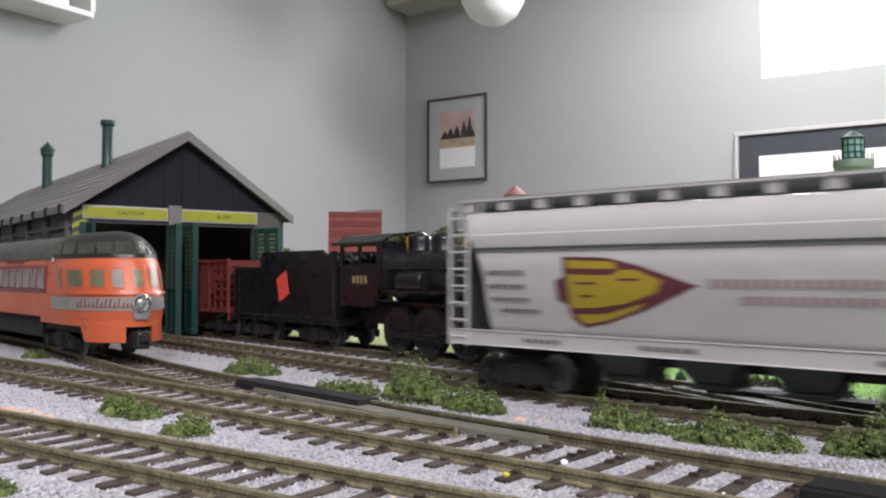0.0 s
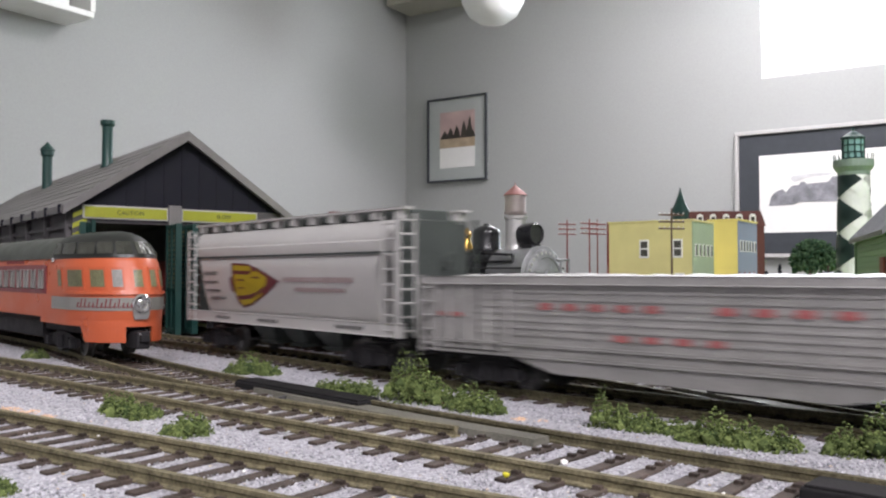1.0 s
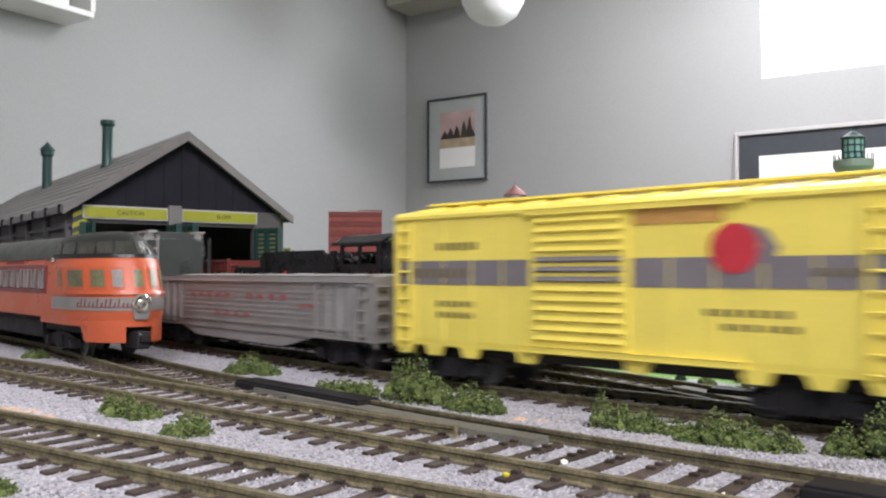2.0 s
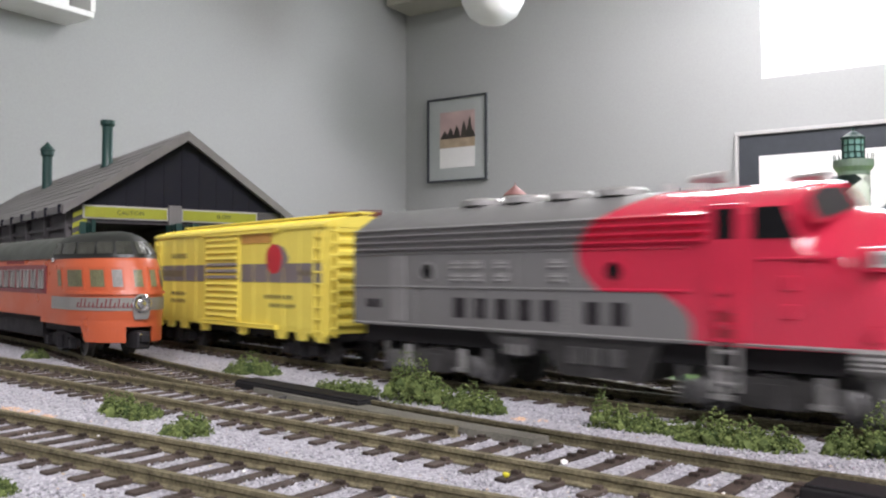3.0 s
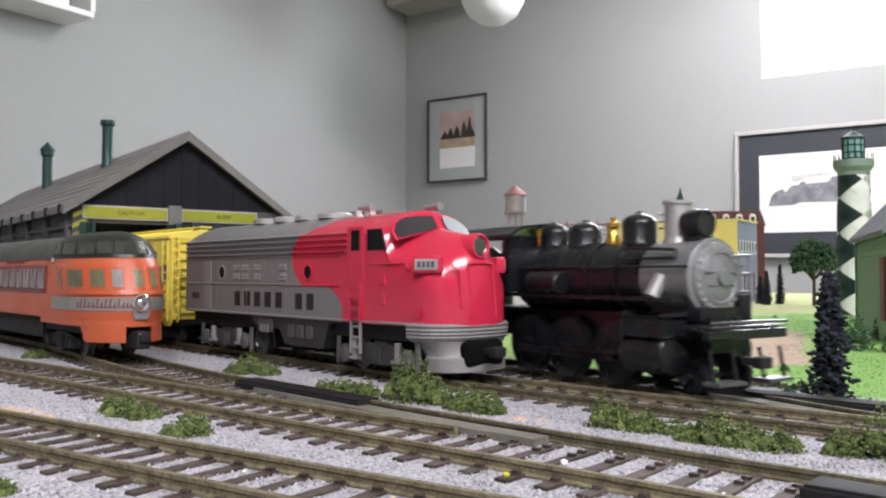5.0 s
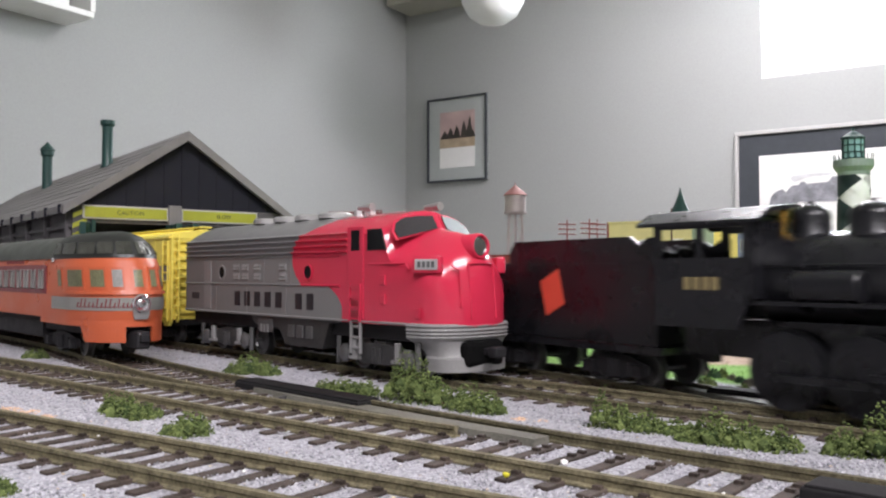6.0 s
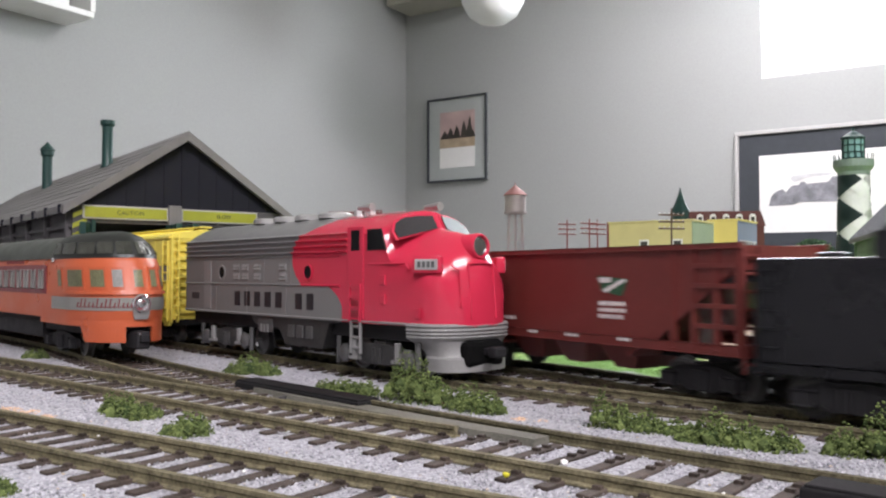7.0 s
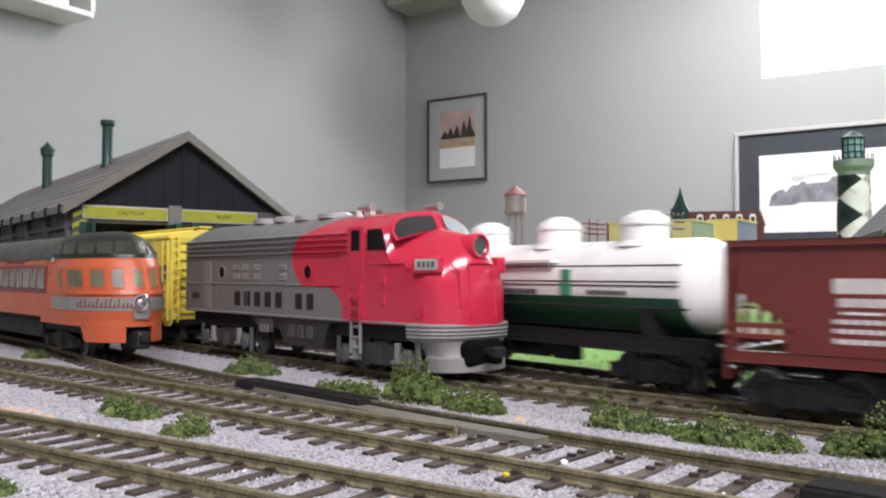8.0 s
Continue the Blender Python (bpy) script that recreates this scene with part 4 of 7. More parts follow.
    bars(t, M_SILVERDK, -17.92, [(26, 38, 13.8, 15, 6), (60, 75, 13.8, 15, 6), (112, 128, 13.8, 15, 8)], 0.35)
    return t


# -- low silver gondola with a tarped load --
def gondola():
    t = thing("gondola_car", "silver ribbed gondola car with red lettering and a lumpy load", "gondola car", "freight train")
    L = 170.0
    for s in (-1, 1):
        bm = bmesh.new()
        prism(bm, [(0, 11), (28, 11), (46, 6.2), (116, 5.4), (136, 9.6), (170, 11), (170, 30.6), (0, 30.6)], "y", 16.6 * s, 17.2 * s)
        side = part("side", bm, M_GOND, t)
        bm = bmesh.new()
        box(bm, -0.5, 170.5, 16.4 * s, 18.3 * s, 29.2, 31.4, 0.3)
        part("top_chord", bm, M_GOND, t)
        for z in (13.2, 10.3):
            bm = bmesh.new()
            box(bm, 0, 170, 17.0 * s, 17.9 * s, z - 0.35, z + 0.35, 0.1)
            part("side_rib", bm, M_GOND, side)
        for i in range(7):
            bm = bmesh.new()
            box(bm, 20, 150, 17.1 * s, 17.5 * s, 15.6 + i * 1.9, 16.2 + i * 1.9)
            part("side_corrugation", bm, M_GOND, side)
        for x in (3, 10, 17, 24, 31, 139, 146, 153, 160, 167):
            bm = bmesh.new()
            box(bm, x - 0.6, x + 0.6, 17.0 * s, 18.0 * s, 11.2, 29.4)
            part("side_post", bm, M_GOND, side)
    for k, x in ((-1, 0), (1, 170)):
        bm = bmesh.new()
        box(bm, x - 0.5, x + 0.5, -17, 17, 9.5, 31, 0.1)
        for z in (14, 18.5, 23, 27.5):
            box(bm, x + k * 0.4, x + k * 1.6, -16.5, 16.5, z - 0.8, z + 0.8, 0.2)
        part("end_panel", bm, M_GOND, t)
        ladder("side_ladder", t, M_GOND, min(x, x - k * 6), max(x, x - k * 6), -18.4, 10, 30, 5)
        end_ladder("end_ladder", t, M_GOND, x + k * 1.9, -16.5, -10.5, 8, 30, 5)
    bm = bmesh.new()
    box(bm, 1, 169, -16.5, 16.5, 9, 12)
    part("underframe", bm, M_DARK, t)
    rng = random.Random(4)
    bm = bmesh.new()
    rings = []
    for i in range(60):
        x = 2 + 166 * i / 59
        hump = 31.2 + 0.6 * abs(math.sin(x * 0.30)) + rng.uniform(-0.15, 0.15)
        rings.append([(x, -16.3, 26), (x, -16.2, 30.6), (x, -13.5, hump - 0.6), (x, -6, hump + rng.uniform(-0.3, 0.4)), (x, 0, hump + 0.3), (x, 6, hump), (x, 13.5, hump - 0.6), (x, 16.2, 30.6), (x, 16.3, 26)])
    loft(bm, rings)
    part("tarped_load", bm, M_GOND, t, "pale grey lumpy covered load", smooth=True)
    for x in (22, 148):
        truck(t, x, M_DARK)
    coupler(t, 1, -1)
    coupler(t, 169, 1)
    bars(t, M_RLETTER, -17.6, [(40, 78, 22.6, 24.4, 5), (88, 122, 22.6, 24.4, 4), (62, 94, 15.4, 17.0, 4)], 0.55, "red railway lettering in plain bars")
    bars(t, M_RLETTER, -17.6, [(6, 18, 20, 21.2, 5), (128, 138, 20, 21.2, 5)], 0.4)
    return t


# -- yellow boxcar --
def boxcar():
    t = thing("boxcar", "bright yellow boxcar with a grey stripe and louvred door", "boxcar", "freight train")
    L = 142.0
    prof = [(-17, 11), (-17.2, 13), (-17.2, 48.6), (-16.4, 49.6), (0, 52.2), (16.4, 49.6), (17.2, 48.6), (17.2, 13), (17, 11)]
    bm = bmesh.new()
    loft(bm, [[(1.5, y, z) for y, z in prof], [(L - 1.5, y, z) for y, z in prof]])
    part("body", bm, M_YELLOW, t)
    bm = bmesh.new()
    prism(bm, [(-18.0, 48.3), (-18.0, 49.2), (-16.4, 50.3), (0, 52.9), (16.4, 50.3), (18.0, 49.2), (18.0, 48.3)], "x", 0, L)
    part("roof", bm, M_YELLOW, t)
    bm = bmesh.new()
    for i in range(11):
        x = 8 + i * 12.6
        prism(bm, [(-17, 49.8), (-16.4, 50.9), (0, 53.5), (16.4, 50.9), (17, 49.8)], "x", x - 0.4, x + 0.4)
    part("roof_rib", bm, M_YELLOW, t)
    bm = bmesh.new()
    box(bm, 0, L, -3.2, 3.2, 53.4, 54.2, 0.15)
    part("roof_walk", bm, M_YELLOW, t)
    for s in (-1, 1):
        for x0, x1 in ((1.6, 51), (82, 140.4)):
            bm = bmesh.new()
            box(bm, x0, x1, 17.15 * s, 17.35 * s, 28.8, 35.8)
            part("grey_stripe", bm, M_STRIPE, t, "painted grey stripe")
        for x in (9, 20, 31, 42, 92, 103, 114, 125, 134):
            bm = bmesh.new()
            tube(bm, (x, 17.1 * s, 12), (x, 17.1 * s, 48), 0.35, n=6)
            part("panel_seam", bm, M_YELLOW, t)
        d = bmesh.new()
        box(d, 52, 81, 17.1 * s, 17.7 * s, 13, 47.8, 0.2)
        door = part("door", d, M_YELLOW, t)
        for i in range(13):
            z = 15.3 + i * 2.55
            bm = bmesh.new()
            prism(bm, [(17.6 * s, z - 0.9), (18.5 * s, z - 0.3), (17.6 * s, z + 0.9)], "x", 53.5, 79.5)
            part("door_louvre", bm, M_STRIPE if 28.5 < z < 36 else M_YELLOW, door)
        bm = bmesh.new()
        box(bm, 82.5, 105, 17.1 * s, 17.45 * s, 43.8, 47.4, 0.1)
        part("rusty_patch", bm, M_ORANGEPATCH, t, "orange-brown patch behind the door track")
        for z in (48.2, 12.2):
            bm = bmesh.new()
            box(bm, 50, 110, 17.2 * s, 18.4 * s, z - 0.7, z + 0.7, 0.2)
            part("door_track", bm, M_YELLOW, t)
        for x in (4, 16, 30, 50, 83, 112, 126, 138):
            bm = bmesh.new()
            prism(bm, [(x - 4, 11.5), (x + 4, 11.5), (x + 2.4, 8.2), (x - 2.4, 8.2)], "y", 15.8 * s, 17.2 * s)
            part("sill_tab", bm, M_YELLOW, t)
    for k, x in ((-1, 1.5), (1, L - 1.5)):
        for i in range(9):
            z = 14.5 + i * 4.1
            bm = bmesh.new()
            prism(bm, [(x, z - 1.5), (x + k * 1.5, z - 0.6), (x + k * 1.5, z + 0.6), (x, z + 1.5)], "y", -13.5, 16)
            part("end_rib", bm, M_YELLOW, t)
        for y in (-17.0, -13.8, 16.6):
            bm = bmesh.new()
            box(bm, min(x, x + k * 2.0), max(x, x + k * 2.0), y, y + 0.9, 10, 50, 0.15)
            part("corner_post", bm, M_YELLOW, t)
        end_ladder("end_ladder", t, M_YELLOW, x + k * 2.2, -16.6, -13.4, 11, 49, 9, 0.55)
        ladder("side_ladder", t, M_YELLOW, min(x, x - k * 5.5), max(x, x - k * 5.5), -17.9, 10, 47, 9, 0.4)
    brake_wheel(t, M_DARK, L + 2.4, 3, 33)
    bm = bmesh.new()
    box(bm, 2, L - 2, -13, 13, 8.2, 11.2)
    part("underframe", bm, M_DARK, t)
    bm = bmesh.new()
    lathe(bm, [(5.6, 0), (5.6, 0.2), (0.1, 0.22)], (107.5, -17.36, 37.6), (0, -1, 0), 28)
    part("emblem", bm, M_EMBLEM, t, "round red emblem")
    bm = bmesh.new()
    prism(bm, [(109.5, 43.1), (114.5, 41.6), (117.5, 37.6), (115.5, 33.6), (112, 35.1), (113.5, 38.1)], "y", -17.45, -17.3)
    part("emblem_swoosh", bm, M_STRIPE, t)
    bars(t, M_BLETTER, -17.2, [(17, 33, 38.8, 41.0, 7)], 0.35, "faded dark railway lettering in plain bars")
    bars(t, M_BLETTER, -17.36, [(8, 30, 30.8, 33.6, 8), (124, 136, 31.4, 33.2, 4)], 0.5)
    bars(t, M_BLETTER, -17.2, [(17, 32, 22.5, 24.2, 6), (17, 32, 19.3, 21.0, 6), (100, 120, 22.6, 24.2, 7), (104, 122, 19.5, 21.0, 6)], 0.4)
    for x in (20, 122):
        truck(t, x, M_DARK)
    coupler(t, 1, -1)
    coupler(t, L - 1, 1)
    return t


# -- black steam locomotive and tender --
def steam_locomotive():
    t = thing("steam_locomotive", "black steam locomotive with a silver smokebox and stack", "locomotive", "steam train")
    zc = 31.0
    bm = bmesh.new()
    lathe(bm, [(9.0, 0), (11.0, 0.3), (11.0, 34), (10.4, 36), (10.2, 58)], (28, 0, zc), (1, 0, 0), 28)
    part("boiler", bm, M_BLACK, t, smooth=True)
    for x in (40, 52, 64, 76):
        bm = bmesh.new()
        lathe(bm, [(10.3, -0.6), (11.2, -0.6), (11.2, 0.6), (10.3, 0.6)], (x, 0, zc), (1, 0, 0), 28)
        part("boiler_band", bm, M_BLACK, t)
    bm = bmesh.new()
    lathe(bm, [(10.0, 0), (10.3, 0.2), (10.3, 16.6), (10.9, 16.8), (10.9, 18.2), (9.8, 18.8)], (85.5, 0, zc), (1, 0, 0), 32)
    part("smokebox", bm, M_SMOKE, t, smooth=True)
    bm = bmesh.new()
    lathe(bm, [(9.7, 0), (9.4, 0.8), (6.8, 1.8), (6.5, 1.5), (4, 2.3), (2.4, 2.5), (2.2, 3.4), (0.1, 3.6)], (104.2, 0, zc), (1, 0, 0), 32)
    fr = part("smokebox_door", bm, M_SMOKE, t, smooth=True)
    bolt = None
    for i in range(24):
        a = 2 * math.pi * i / 24
        if bolt is None:
            bm = bmesh.new()
            tube(bm, (-0.5, 0, 0), (1.3, 0, 0), 0.9, 0.6, n=6)
            bolt = part("bolt", bm, M_STACK, fr)
            bolt.matrix_basis = mm(104.4, 8.4 * math.cos(a), zc + 8.4 * math.sin(a))
        else:
            again(bolt, fr, mm(104.4, 8.4 * math.cos(a), zc + 8.4 * math.sin(a)))
    bm = bmesh.new()
    tube(bm, (106.5, -7, zc + 1.5), (106.5, 6, zc + 1.5), 0.35, n=6)
    tube(bm, (106.5, -5, zc - 2), (106.5, 5, zc - 2), 0.3, n=6)
    part("door_handrail", bm, M_SMOKE, fr)
    bm = bmesh.new()
    lathe(bm, [(4.4, 0), (3.9, 1.5), (3.6, 2.5), (3.7, 11.4), (4.2, 11.5), (4.2, 12.4), (3.3, 12.4), (3.1, 6)], (91, 0, 40.4), (0, 0, 1), 24)
    part("smoke_funnel", bm, M_STACK, t, "bright metal smoke stack", smooth=True)
    for x, r, h in ((37, 4.6, 8.4), (52, 5.4, 8.2), (76, 5.2, 9.6)):
        bm = bmesh.new()
        lathe(bm, [(r + 0.8, 0), (r, 1.2), (r, h - 3.2), (r * 0.92, h - 1.8), (r * 0.6, h - 0.6), (1.2, h), (1.0, h + 0.6), (0.1, h + 0.7)], (x, 0, 40.6), (0, 0, 1), 22)
        part("dome", bm, M_BLACK, t, smooth=True)
    bm = bmesh.new()
    lathe(bm, [(2.6, 0), (2.5, 1.2), (1.6, 3.2), (1.3, 4.5), (2.0, 5.4), (1.9, 6.6), (0.9, 7.2), (0.8, 8.4), (0.1, 8.6)], (65, 0, 41.2), (0, 0, 1), 16)
    part("bell", bm, M_GOLD, t, "polished brass bell", smooth=True)
    bm = bmesh.new()
    lathe(bm, [(0.7, 0), (0.7, 3), (1.2, 3.2), (1.2, 6), (0.3, 7)], (31, -2, 41.5), (0, 0, 1), 10)
    part("whistle", bm, M_GOLD, t, "brass whistle", smooth=True)
    # headlight on its bracket
    bm = bmesh.new()
    lathe(bm, [(0.1, -4.2), (3.6, -4.0), (4.0, -3), (4.0, 2.4), (3.6, 3.0), (3.2, 2.2)], (98.5, 0, 46), (1, 0, 0), 22)
    h = part("headlight", bm, M_BLACK, t, smooth=True)
    bm = bmesh.new()
    lathe(bm, [(3.2, 2.2), (2.0, 1.6), (0.1, 1.4)], (98.5, 0, 46), (1, 0, 0), 18)
    part("headlight_glass", bm, M_DKGLASS, h, smooth=True)
    bm = bmesh.new()
    box(bm, 95.5, 101, -2.4, 2.4, 41, 42.6, 0.2)
    part("headlight_bracket", bm, M_BLACK, t)
    # cab
    bm = bmesh.new()
    for s in (-1, 1):
        y0, y1 = 15.0 * s, 15.8 * s
        prism(bm, [(2, 18.5), (27, 18.5), (31, 30), (31, 36), (2, 36)], "y", y0, y1)
        for x0, x1 in ((2, 4.2), (15, 17), (28, 31)):
            prism(bm, [(x0, 36), (x1, 36), (x1, 43.4), (x0, 43.4)], "y", y0, y1)
        prism(bm, [(2, 43.4), (31, 43.4), (31, 45.4), (2, 45.4)], "y", y0, y1)
    box(bm, 30, 31, -15.5, 15.5, 26, 45)
    part("cab", bm, M_BLACK, t)
    bm = bmesh.new()
    lathe(bm, [(0.1, 0), (9.0, 0.4), (9.4, 1.2), (9.4, 3)], (25.5, 0, 31), (1, 0, 0), 24)
    part("backhead", bm, M_BLACK, t)
    bm = bmesh.new()
    prism(bm, [(-16.8, 44.2), (-16.6, 45.2), (-11, 48.2), (0, 49.4), (11, 48.2), (16.6, 45.2), (16.8, 44.2), (10.5, 47.2), (0, 48.4), (-10.5, 47.2)], "x", -3, 33)
    part("cab_roof", bm, M_BLACK, t)
    bars(t, M_GLETTER, -15.8, [(11, 22, 28, 31.2, 4)], 0.35, "gilt numerals in plain bars")
    # running boards, pipes and handrails
    for s in (-1, 1):
        bm = bmesh.new()
        box(bm, 29, 102, 9.5 * s, 14.8 * s, 24.6, 25.6, 0.1)
        part("running_board", bm, M_BLACK, t)
        bm = bmesh.new()
        tube(bm, (31, 11.6 * s, 34), (104, 11.2 * s, 34), 0.35, n=6)
        for x in (36, 52, 68, 84, 100):
            tube(bm, (x, 10 * s, 34), (x, 11.6 * s, 34), 0.3, n=6)
        part("handrail", bm, M_BLACK, t)
        bm = bmesh.new()
        lathe(bm, [(3.4, 0), (3.8, 0.4), (3.8, 15), (3.4, 15.4)], (40, 12.4 * s, 29), (1, 0, 0), 16)
        part("air_tank", bm, M_BLACK, t, smooth=True)
        bm = bmesh.new()
        lathe(bm, [(5.2, 0), (5.6, 0.5), (5.6, 15), (5.2, 15.5), (2, 16.2)], (86, 13.2 * s, 10.5), (1, 0, 0), 18)
        box(bm, 87, 101, 9 * s, 17.4 * s, 15, 20.5, 1.0)
        part("cylinder", bm, M_BLACK, t, smooth=True)
        bm = bmesh.new()
        box(bm, 34, 80, 13.6 * s, 14.6 * s, 7.0, 8.8, 0.2)
        box(bm, 58, 90, 14.8 * s, 15.6 * s, 9.2, 10.6, 0.2)
        part("side_rod", bm, M_BLACK, t)
        bm = bmesh.new()
        tube(bm, (93.5, 9.2 * s, 31.5), (92.4, 12.0 * s, 25.6), 2.1, 2.4, n=14)
        part("steam_pipe", bm, M_STACK, t, "bright steam pipe", smooth=True)
        bm = bmesh.new()
        for p, q in (((79, 8.6 * s, 39.6), (98, 8.6 * s, 38.6)), ((98, 8.6 * s, 38.6), (98.6, 9.6 * s, 36.4)), ((98.6, 9.6 * s, 36.4), (80, 10.4 * s, 36.2))):
            tube(bm, p, q, 0.5, n=6)
        part("feed_pipe", bm, M_BLACK, t)
    bm = bmesh.new()
    for z in (zc - 4, zc + 1, zc + 6):
        tube(bm, (105.6, 5.4, z), (106.2, 11.8, z), 0.45, n=6)
    for y in (7.4, 11.6):
        tube(bm, (106, y, zc - 4), (106, y, zc + 6), 0.45, n=6)
    part("marker_bracket", bm, M_SMOKE, t)
    bm = bmesh.new()
    lathe(bm, [(2.2, 0), (2.4, 0.4), (2.4, 7.6), (2.2, 8)], (104.5, 10.6, 18.4), (0, 0, 1), 14)
    box(bm, 101, 108, 8.0, 13.2, 17.6, 19.0, 0.3)
    part("air_pump", bm, M_BLACK, t, smooth=True)
    bm = bmesh.new()
    box(bm, 5, 108, -6.5, 6.5, 11, 20.5)
    box(bm, 88, 106, -8, 8, 19, 23, 0.5)
    part("frame", bm, M_BLACK, t)
    # drivers
    for x in (36, 55, 77):
        bm = bmesh.new()
        for s in (-1, 1):
            lathe(bm, [(7.4, 8.0 * s), (9.8, 8.0 * s), (9.8, 8.6 * s), (9.2, 8.7 * s), (9.2, 11.0 * s), (7.6, 11.2 * s)], (0, 0, 0), (0, 1, 0), 26)
            for i in range(12):
                a = 2 * math.pi * i / 12
                tube(bm, (1.5 * math.cos(a), 9.8 * s, 1.5 * math.sin(a)), (7.8 * math.cos(a), 9.8 * s, 7.8 * math.sin(a)), 0.6, n=5)
            lathe(bm, [(2.4, 8.6 * s), (2.4, 11.6 * s), (0.2, 11.8 * s)], (0, 0, 0), (0, 1, 0), 14)
        tube(bm, (0, -10, 0), (0, 10, 0), 1.2)
        w = part("driving_wheelset", bm, M_BLACK, t, smooth=True)
        w.matrix_basis = mm(x, 0, 9.2)
        WHEELSETS.append((w, t, x, 9.2))
    w = part("leading_wheelset", wheelset_mesh(4.6), M_BLACK, t, smooth=True)
    w.matrix_basis = mm(104, 0, 4.6)
    WHEELSETS.append((w, t, 104, 4.6))
    # pilot deck and footboard
    bm = bmesh.new()
    box(bm, 104, 113.5, -14.5, 14.5, 17.2, 18.6, 0.3)
    part("pilot_deck", bm, M_BLACK, t)
    bm = bmesh.new()
    box(bm, 112.5, 115, -15.5, 15.5, 15.0, 17.6, 0.4)
    part("buffer_beam", bm, M_BLACK, t)
    bm = bmesh.new()
    tube(bm, (115.2, -15.2, 19.5), (115.2, 15.2, 19.5), 0.45, n=6)
    tube(bm, (115.2, -14.8, 18.4), (115.2, 14.8, 18.4), 0.3, n=6)
    part("beam_rail", bm, M_SILVERDK, t)
    for s in (-1, 1):
        bm = bmesh.new()
        box(bm, 112, 117.5, (4.5 if s > 0 else -15), (15 if s > 0 else -4.5), 3.6, 4.6, 0.2)
        f = part("footboard", bm, M_SILVERDK, t)
        bm = bmesh.new()
        for y in (5.5, 14):
            tube(bm, (113.6, y * s, 12.6), (115, y * s, 4.4), 0.5, n=6)
        part("footboard_hanger", bm, M_BLACK, f)
    coupler(t, 113, 1)
    return t


def tender():
    t = thing("tender", "black locomotive tender with an orange tilted square emblem", "tender", "steam train")
    bm = bmesh.new()
    box(bm, 1, 90, -16, 16, 12, 35.6, 0.7)
    part("tank", bm, M_BLACK, t)
    bm = bmesh.new()
    prism(bm, [(26, 35), (26, 39), (29, 42.5), (80, 42.5), (84, 40), (87, 42), (90, 42), (90, 35)], "y", -15.9, -14.9)
    prism(bm, [(26, 35), (26, 39), (29, 42.5), (80, 42.5), (84, 40), (87, 42), (90, 42), (90, 35)], "y", 14.9, 15.9)
    box(bm, 26, 27, -15, 15, 35, 41)
    part("coal_bunker", bm, M_BLACK, t)
    rng = random.Random(8)
    bm = bmesh.new()
    for i in range(90):
        clump(bm, (rng.uniform(30, 86), rng.uniform(-13, 13), 38 + rng.uniform(-1, 2.2)), rng.uniform(1.2, 2.4), rng)
    part("coal_load", bm, M_DARK, t)
    bm = bmesh.new()
    box(bm, 0, 91, -15.4, 15.4, 9.6, 12, 0.3)
    part("underframe", bm, M_BLACK, t)
    bm = bmesh.new()
    lathe(bm, [(3.4, 0), (3.4, 1.2), (2.8, 1.6), (0.1, 1.7)], (12, 0, 35.5), (0, 0, 1), 18)
    part("water_hatch", bm, M_BLACK, t, smooth=True)
    bm = bmesh.new()
    prism(bm, [(42, 29.5), (50.4, 33.6), (53.2, 22.8), (44.8, 18.8)], "y", -16.2, -15.9)
    part("emblem", bm, mat("emblem_orange", (0.72, 0.085, 0.05), 0.45, scale=100, vary=0.05, bump=0), t, "orange-red tilted square emblem")
    for x in (20, 71):
        truck(t, x, M_DARK, 19, 4.8, 13)
    ladder("tank_ladder", t, M_BLACK, 1.5, 6.5, -16.5, 9, 35, 6)
    for s in (-1, 1):
        bm = bmesh.new()
        tube(bm, (89, 16.4 * s, 14), (89, 16.4 * s, 34), 0.4, n=6)
        part("grab_rail", bm, M_BLACK, t)
    coupler(t, 1, -1)
    coupler(t, 90, 1)
    return t


